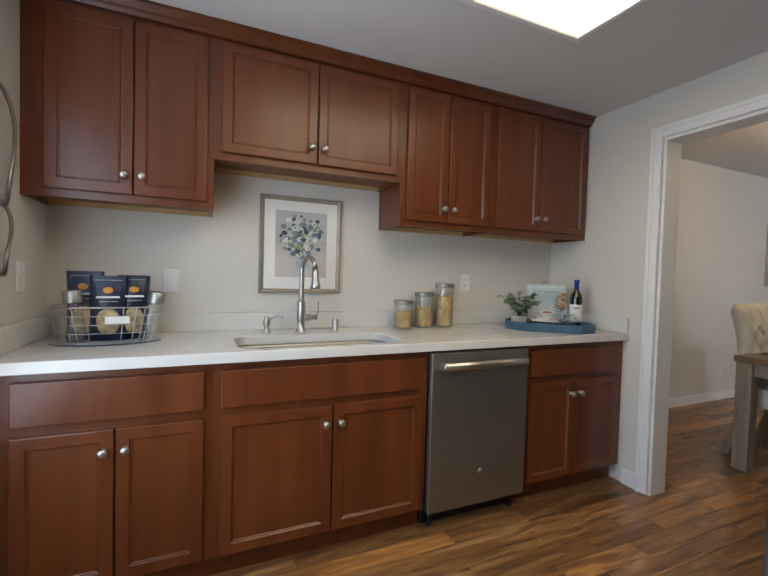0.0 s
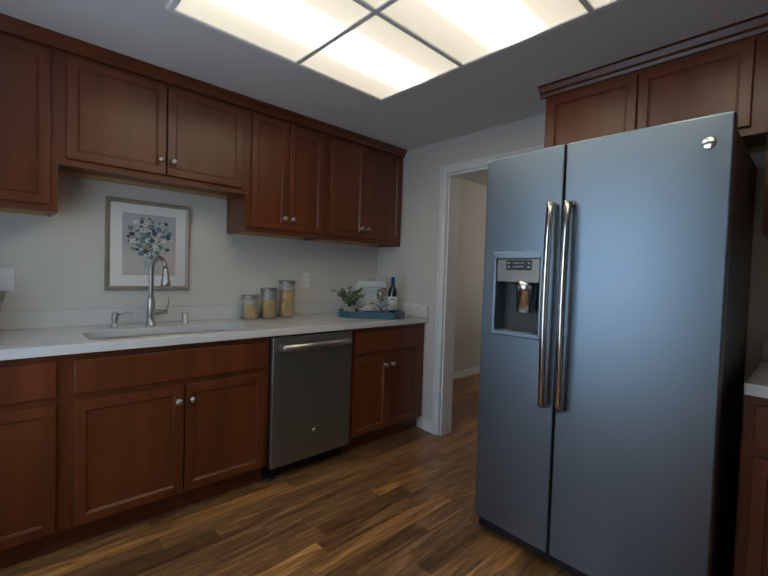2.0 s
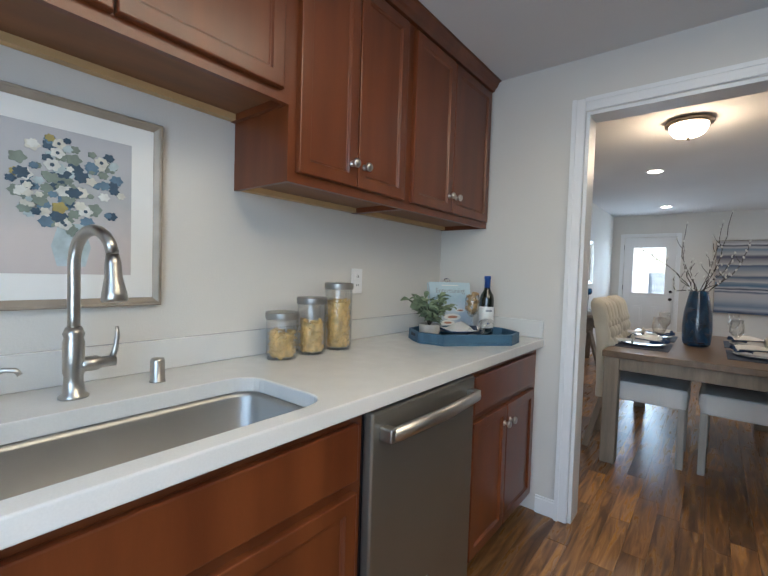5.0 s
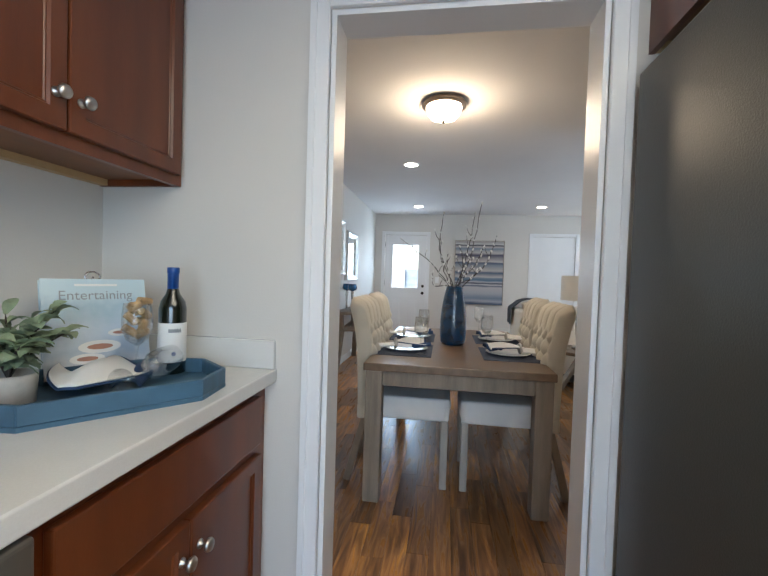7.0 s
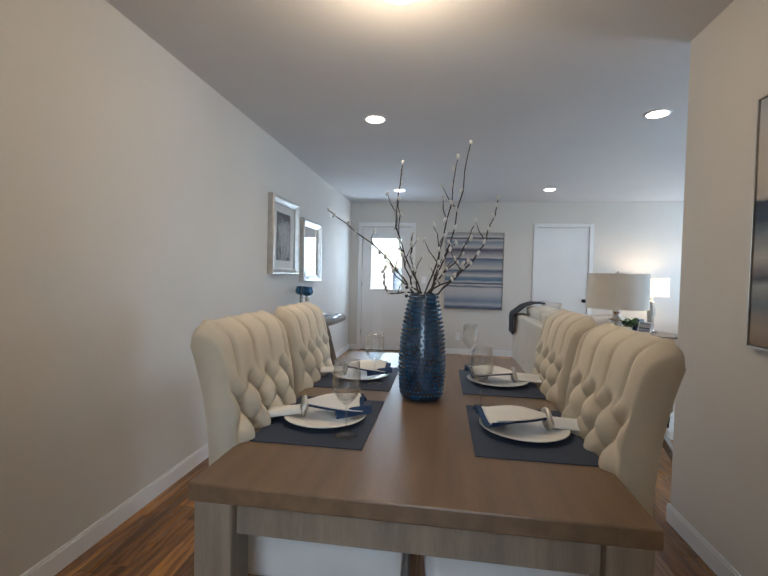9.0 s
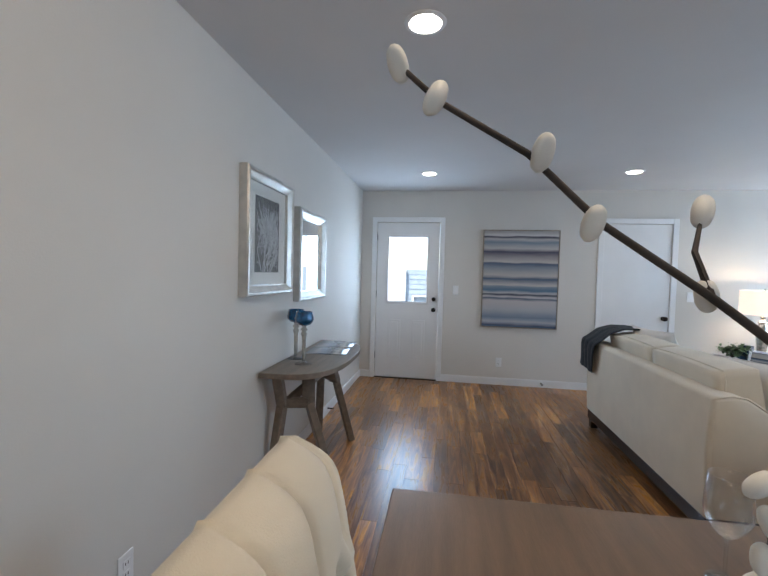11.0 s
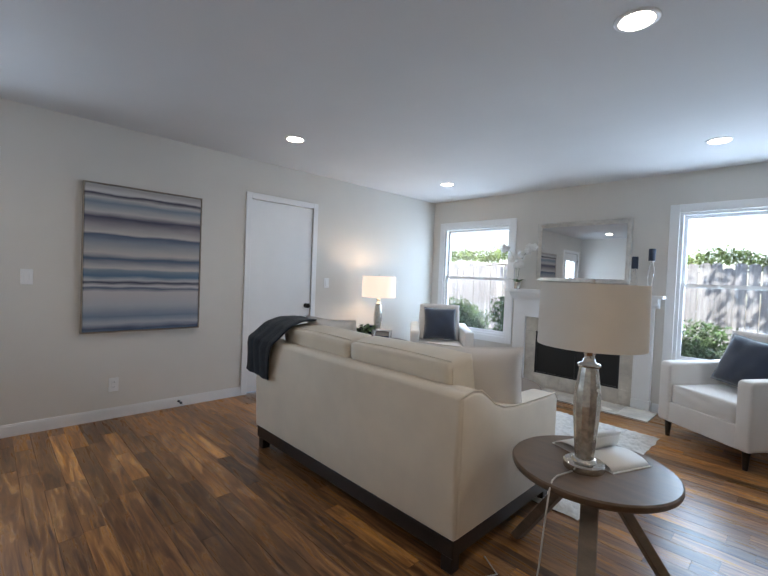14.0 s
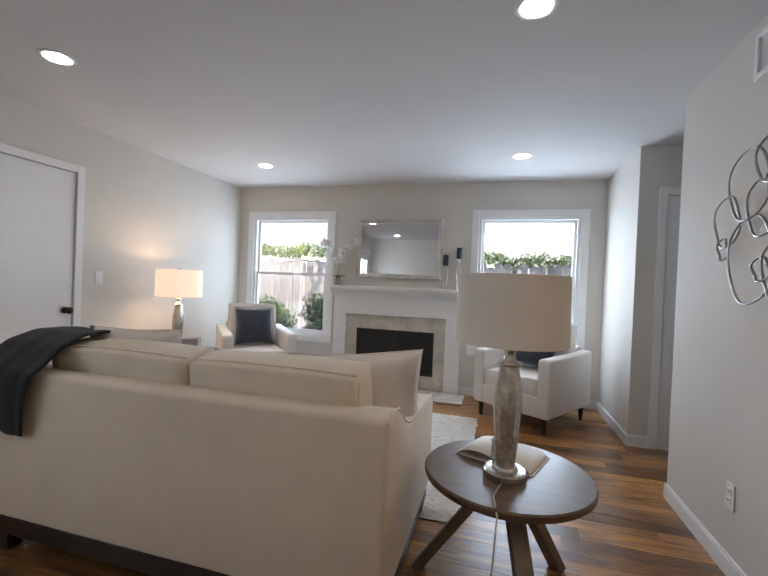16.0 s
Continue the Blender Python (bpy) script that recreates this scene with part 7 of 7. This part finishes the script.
def open_book(m):
    t = thing("open_book", m, "open white hardcover book with fanned pages on the side table", "book")
    part("cover", cuboid(-0.165, 0.165, -0.115, 0.115, 0, 0.003), M["paper"], t)
    for s in (-1, 1):
        part("page_block", sheet(10, 2, lambda u, v, s=s: Vector((s * 0.158 * u, (v - 0.5) * 0.218, 0.006 + 0.028 * (math.sin(math.pi * min(1.0, 0.15 + u * 0.85)) ** 0.6))), 0.004), M["paper"], t, smooth=True)
    for i, a in enumerate((62, 78, 95, 112)):
        part("page", sheet(8, 1, lambda u, v, a=a: Vector((0.085 * u * math.cos(radians(a)) + 0.03 * u * u * (1 if a > 90 else -1), (v - 0.5) * 0.215, 0.026 + 0.075 * u * math.sin(radians(a)))), 0.0012), M["paper"], t, smooth=True)


open_book(pose(6.44, -0.315, 0.5155, 0, 0, 158))
t = thing("photo_frame", pose(9.13, -1.53, 0.515, -12, 0, 205) @ Matrix.Scale(1.4, 4), "small silver photo frame on the side table", "photo frame")
for x0, x1, z0, z1 in ((-0.075, -0.055, 0, 0.125), (0.055, 0.075, 0, 0.125), (-0.055, 0.055, 0, 0.02), (-0.055, 0.055, 0.105, 0.125)):
    part("frame_rail", cuboid(x0, x1, -0.012, 0.004, z0, z1, 0.003, 1), M["chrome"], t)
part("photo", cuboid(-0.056, 0.056, -0.004, 0.002, 0.018, 0.107), M["seascape"], t, "dark grey photograph")
part("strut", bar((0, 0.055, 0.012), (0, 0.003, 0.09), 0.03, 0.004), M["black"], t)
t = thing("potted_fern", pose(9.34, -1.42, 0.515), "small green fern in a low pot on the side table", "plant")
part("pot", lathe([(0.035, 0), (0.045, 0.005), (0.05, 0.06), (0.044, 0.062), (0, 0.055)], 20), M["white"], t, smooth=True)
leafy(t, (0, 0, 0.05), 0.15, 0.19, 120, 0.060, M["shrub"], 9, stems=14)
t = thing("candle_box", pose(9.40, -1.58, 0.515, 0, 0, 30), "square navy glass candle holder on the side table", "candle holder")
part("holder", cuboid(-0.05, 0.05, -0.05, 0.05, 0, 0.185, 0.006, 2), M["bluevase"], t)
part("rim", cuboid(-0.046, 0.046, -0.046, 0.046, 0.1855, 0.189), M["dark_plate"], t)
t = thing("bowl", pose(7.70, -1.30, 0.43), "small navy bowl on the coffee table", "bowl")
part("bowl", lathe([(0.03, 0), (0.04, 0.004), (0.085, 0.04), (0.092, 0.055), (0.088, 0.055), (0.07, 0.03), (0, 0.012)], 28), M["blueglass"], t, smooth=True)


def shag_rug():
    n, m = 150, 130
    x0, x1, y0, y1 = 6.62, 8.75, -2.42, -0.62

    def f(u, v):
        e = min(u, 1 - u, v, 1 - v)
        z = 0.006 + 0.030 * min(1, e * 30) * (0.72 + 0.5 * noise.noise(Vector((u * 95, v * 80, 0.3)))) + 0.006 * noise.noise(Vector((u * 20, v * 18, 1)))
        wob = 0.02 * noise.noise(Vector((u * 14, v * 14, 7))) if e < 0.02 else 0
        return Vector((x0 + (x1 - x0) * u + wob, y0 + (y1 - y0) * v + wob, max(0.002, z)))
    solo("shag_rug", sheet(n, m, f), M["shag"], "white shaggy rug under the coffee table", "rug", smooth=True)


shag_rug()
t = thing("orchid", pose(8.385, FY + 0.085, 1.20), "white orchid in a small mirrored pot on the mantel", "plant")
part("pot", lathe([(0.042, 0), (0.044, 0.003), (0.044, 0.085), (0.040, 0.086), (0.038, 0.07), (0, 0.068)], 6), M["mercury"], t, "faceted mirrored pot")
for a, ln in ((0.3, 0.13), (1.6, 0.11), (2.9, 0.13), (4.2, 0.10), (5.2, 0.12)):
    part("leaf", moved(sheet(8, 3, lambda u, v, ln=ln: Vector(((v - 0.5) * 0.045 * math.sin(math.pi * min(0.97, 0.1 + 0.9 * u)), ln * u, 0.07 + 0.05 * math.sin(2.2 * u)), ), 0.002), pose(0, 0, 0, 0, 0, math.degrees(a))), M["shrub"], t, smooth=True)
rng = random.Random(21)
for k, end in enumerate(((-0.19, 0.02, 0.60), (0.19, 0.02, 0.62))):
    pts = [Vector((end[0] * u ** 2.2 + 0.01 * (k - 0.5), end[1] * u, 0.07 + end[2] * (u - 0.25 * u ** 3))) for u in (i / 12 for i in range(13))]
    st = part("flower_stem", tube(pts, 0.0025, 6), M["shrub"], t, smooth=True)
    for i in range(9):
        p = pts[5 + i] if i < 8 else pts[12]
        p = p + Vector((rng.uniform(-0.03, 0.03), rng.uniform(-0.02, 0.05), rng.uniform(-0.045, 0.015)))
        bms = []
        for j in range(5):
            bms.append(moved(sheet(4, 3, lambda u, v: Vector(((v - 0.5) * 0.056 * math.sin(math.pi * min(0.95, 0.15 + 0.85 * u)), 0.006 * u, 0.048 * u)), 0.0015), pose(0, 0, 0, 12, 0, 0) @ pose(0, 0, 0, 0, 72 * j, 0)))
        part("flower", moved(joined(*bms), Matrix.Translation(p) @ pose(0, 0, 0, rng.uniform(-25, 25), rng.uniform(-25, 25), 180 + rng.uniform(-40, 40))), M["white"], st, "white orchid blossom", smooth=True)
for cx, h in ((7.075, 0.275), (6.925, 0.355)):
    t = thing("candle_holder", pose(cx, FY + 0.085, 1.20), "clear faceted glass candlestick with a navy pillar candle", "candle holder", "mantel candles")
    part("foot", lathe([(0.048, 0), (0.048, 0.004), (0.01, 0.010)], 20), M["chrome"], t, smooth=True)
    top_z = h - 0.01
    wires = []
    for i in range(4):
        a = math.pi / 4 + i * math.pi / 2
        wires.append(tube([(0.012 * math.cos(a), 0.012 * math.sin(a), 0.008), (0.040 * math.cos(a), 0.040 * math.sin(a), h * 0.62), (0.012 * math.cos(a), 0.012 * math.sin(a), top_z)], 0.0022, 5))
    part("cage", joined(*wires), M["chrome"], t, "silver wire cage")
    part("cup", lathe([(0.030, top_z), (0.034, top_z + 0.006), (0, top_z + 0.006)], 18), M["chrome"], t, smooth=True)
    part("candle", lathe([(0.030, top_z + 0.006), (0.031, top_z + 0.01), (0.031, top_z + 0.128), (0.027, top_z + 0.132), (0, top_z + 0.128)], 22), M["navy_wax"] if "navy_wax" in M else M.setdefault("navy_wax", surface("navy_wax", (0.012, 0.022, 0.050), 0.4, vary=0.05)), t, "navy pillar candle", smooth=True)

# ---- outside ----
ground = solo("ground", cuboid(-60, 70, -60, 60, -0.45, -0.14), M["soil"], "dry garden ground with scattered leaves", "ground", kind="structure")
FENCE_Y = -6.3


def fence():
    t = thing("fence", pose(0, 0, 0), "weathered grey wooden board fence behind the house", "fence")
    rng = random.Random(6)
    w, shared = 0.14, {}
    for i in range(86):
        x = 3.2 + i * (w + 0.006)
        h = 1.66 + rng.choice((-0.04, -0.02, 0, 0.02, 0.03))
        if h not in shared:
            shared[h] = mesh_of("fence_board", prism([(0, -0.14), (w, -0.14), (w, h - 0.03), (w - 0.03, h), (0.03, h), (0, h - 0.03)], "y", 0, 0.018), M["fence"])
        ob = new("board", shared[h])
        ob.parent = t
        ob.location = (x, FENCE_Y + rng.uniform(-0.006, 0.006), 0)
        ob.rotation_euler = (0, rng.uniform(-0.008, 0.008), 0)
    for z in (0.25, 1.25):
        part("rail", cuboid(3.2, 15.8, FENCE_Y - 0.06, FENCE_Y - 0.008, z, z + 0.09), M["fence"], t)


fence()


def leaf_cloud(bm, centre, radii, count, size, rng, hollow=0.5):
    """Many small separate leaves through an uneven volume."""
    for _ in range(count):
        d = Vector((rng.gauss(0, 1), rng.gauss(0, 1), rng.gauss(0, 1))).normalized()
        k = hollow + (1 - hollow) * rng.random() ** 0.5
        lump = 1 + 0.35 * noise.noise(d * 2.3 + Vector(centre))
        c = Vector(centre) + Vector((d.x * radii[0], d.y * radii[1], d.z * radii[2])) * k * lump
        if c.z < -0.13:
            continue
        a = Vector((rng.gauss(0, 1), rng.gauss(0, 1), rng.gauss(0, 1))).normalized()
        b = a.cross(Vector((rng.gauss(0, 1), rng.gauss(0, 1), rng.gauss(0, 1)))).normalized()
        s = size * rng.uniform(0.6, 1.3)
        v = [bm.verts.new(c - a * s), bm.verts.new(c + b * s * 0.42), bm.verts.new(c + a * s), bm.verts.new(c - b * s * 0.42)]
        bm.faces.new(v)


def shrub(x, y, r, h, label, seed):
    rng = random.Random(seed)
    t = thing("shrub", pose(x, y, -0.14), label, "shrub", "garden shrubs")
    for i in range(5):
        a = i * 1.26
        part("limb", tube([(0, 0, 0), (0.10 * math.cos(a), 0.10 * math.sin(a), h * 0.3), (r * 0.6 * math.cos(a), r * 0.6 * math.sin(a), h * 0.62)], [0.022, 0.016, 0.006], 6), M["stem"], t)
    bm = bmesh.new()
    for i in range(14):
        a, k = rng.random() * 6.28, math.sqrt(rng.random())
        leaf_cloud(bm, (r * 0.62 * k * math.cos(a), r * 0.62 * k * math.sin(a), h * rng.uniform(0.3, 0.80)), (r * 0.42, r * 0.42, h * 0.20), 420, 0.030, rng, 0.35)
    tagged(part("crown", bm, M["shrub"], t, "dense small green leaves"), kind="stuff")


shrub(9.05, -4.50, 0.58, 1.34, "rounded green garden shrub outside the window", 31)
shrub(10.25, -4.75, 0.55, 1.22, "smaller green garden shrub by the fence", 32)
shrub(6.85, -4.70, 0.66, 1.08, "low green garden shrub below the window", 33)
shrub(6.15, -4.85, 0.50, 0.86, "low spreading green garden shrub", 34)


def vines():
    rng = random.Random(77)
    t = thing("vine", pose(0, 0, 0), "sunlit green vine growing over the fence top", "vine")
    part("vine_stem", tube([(5.0 + i * 0.5, FENCE_Y - 0.08, 1.60 + 0.06 * math.sin(i * 1.3)) for i in range(20)], 0.015, 6), M["stem"], t)
    bm = bmesh.new()
    for i in range(46):
        x = 4.6 + i * 0.19
        leaf_cloud(bm, (x, FENCE_Y - 0.22 + rng.uniform(-0.15, 0.15), 1.72 + (0.16 if x > 8.6 else 0.02) + 0.16 * noise.noise(Vector((x * 1.7, 0, 0))) + rng.uniform(-0.05, 0.05)), (0.22, 0.20, 0.15), 210, 0.034, rng, 0.2)
    tagged(part("foliage", bm, M["ivy"], t, "bright green vine leaves"), kind="stuff")


vines()


def tree(x, y, h, r, seed):
    rng = random.Random(seed)
    t = thing("tree", pose(x, y, -0.14), "leafy tree that shades the garden fence", "tree", "garden trees")
    part("trunk", tube([(0, 0, 0), (0.05, 0.02, h * 0.3), (0.0, 0.0, h * 0.62)], [0.16, 0.13, 0.08], 10), M["stem"], t, smooth=True)
    bm = bmesh.new()
    for i in range(16):
        a, k, z = rng.random() * 6.28, math.sqrt(rng.random()), h * rng.uniform(0.5, 1.0)
        c = (r * 0.8 * k * math.cos(a), r * 0.8 * k * math.sin(a), z)
        part("limb", tube([(0, 0, h * rng.uniform(0.3, 0.55)), (c[0] * 0.5, c[1] * 0.5, z * 0.75), c], [0.05, 0.035, 0.012], 6), M["stem"], t)
        leaf_cloud(bm, c, (r * 0.36, r * 0.36, h * 0.11), 330, 0.085, rng, 0.2)
    tagged(part("crown", bm, M["ivy"], t, "loose crown of green leaves"), kind="stuff")


def neighbour():
    t = thing("neighbour_house", pose(15.0, 0.5, -0.14), "blue-grey sided neighbouring house seen through the door glass", "house")
    part("wall", cuboid(0.03, 4.0, -3.0, 2.10, 0, 1.62), M["siding"], t)
    for i in range(13):
        part("siding_board", prism([(0.03, i * 0.125), (0.014, i * 0.125), (0.022, i * 0.125 + 0.124), (0.03, i * 0.125 + 0.124)], "y", -3.0, 2.10), M["siding"], t)
    part("corner_post", cuboid(-0.03, 0.03, 2.10, 2.22, 0, 1.62), M["trim"], t)
    part("window_frame", joined(cuboid(-0.03, 0.0, 1.35, 1.40, 0.55, 0.98), cuboid(-0.03, 0.0, 1.88, 1.93, 0.55, 0.98), cuboid(-0.03, 0.0, 1.40, 1.88, 0.93, 0.98), cuboid(-0.03, 0.0, 1.40, 1.88, 0.55, 0.60)), M["trim"], t)
    w2 = thing("garden_wall", pose(15.2, 4.0, -0.14), "pale sunlit low wall beyond the door", "wall")
    part("wall", cuboid(0, 0.2, -1.25, 4.0, 0, 1.60), M["trim"], w2)


neighbour()
tree(4.35, -5.0, 7.4, 1.7, 51)
tree(7.75, -5.2, 7.6, 1.6, 52)


# ---- floor, plank by plank ----
def plank_floor():
    slab = solo("floor", cuboid(KX0 - 0.1, FX + 0.12, FY - 0.12, LY + 0.1, -0.12, -0.006), M["joint"], "medium brown wood-look laminate plank floor", "floor", kind="structure")
    rng = random.Random(4)
    width = 0.098
    shapes, rest = {}, bmesh.new()
    near = 0
    for row in range(int((LY - FY) / width) + 1):
        y0 = FY + row * width
        x = KX0 - rng.random() * 1.2
        while x < FX + 0.1:
            length = rng.choice((0.45, 0.6, 0.9, 1.2))
            x0, x1 = max(x, KX0 - 0.1), min(x + length, FX + 0.1)
            x += length
            if x1 - x0 < 0.05:
                continue
            cx, cy = (x0 + x1) / 2, y0 + width / 2
            seen = (DX0 - 0.3 < cx < FX and cy > -0.05) or (5.4 < cx and cy > -2.4) or (cx <= DX0 and -0.4 < cy < 2.0)
            if seen and near < 300:
                near += 1
                key = round(x1 - x0, 3)
                if key not in shapes:
                    bm = cuboid(0, x1 - x0 - 0.0012, 0, width - 0.0012, -0.006, 0.0)
                    shapes[key] = mesh_of("plank", bm, M["plank"])
                ob = new("plank", shapes[key])
                ob.parent = slab
                ob.location = (x0, y0, 0)
            else:
                me = cuboid(x0, x1 - 0.0012, y0, y0 + width - 0.0012, -0.006, 0.0)
                base = [rest.verts.new(v.co) for v in me.verts]
                me.verts.index_update()
                for f in me.faces:
                    rest.faces.new([base[v.index] for v in f.verts])
                me.free()
    tagged(part("far_planks", rest, M["plank"], slab), kind="stuff")


plank_floor()
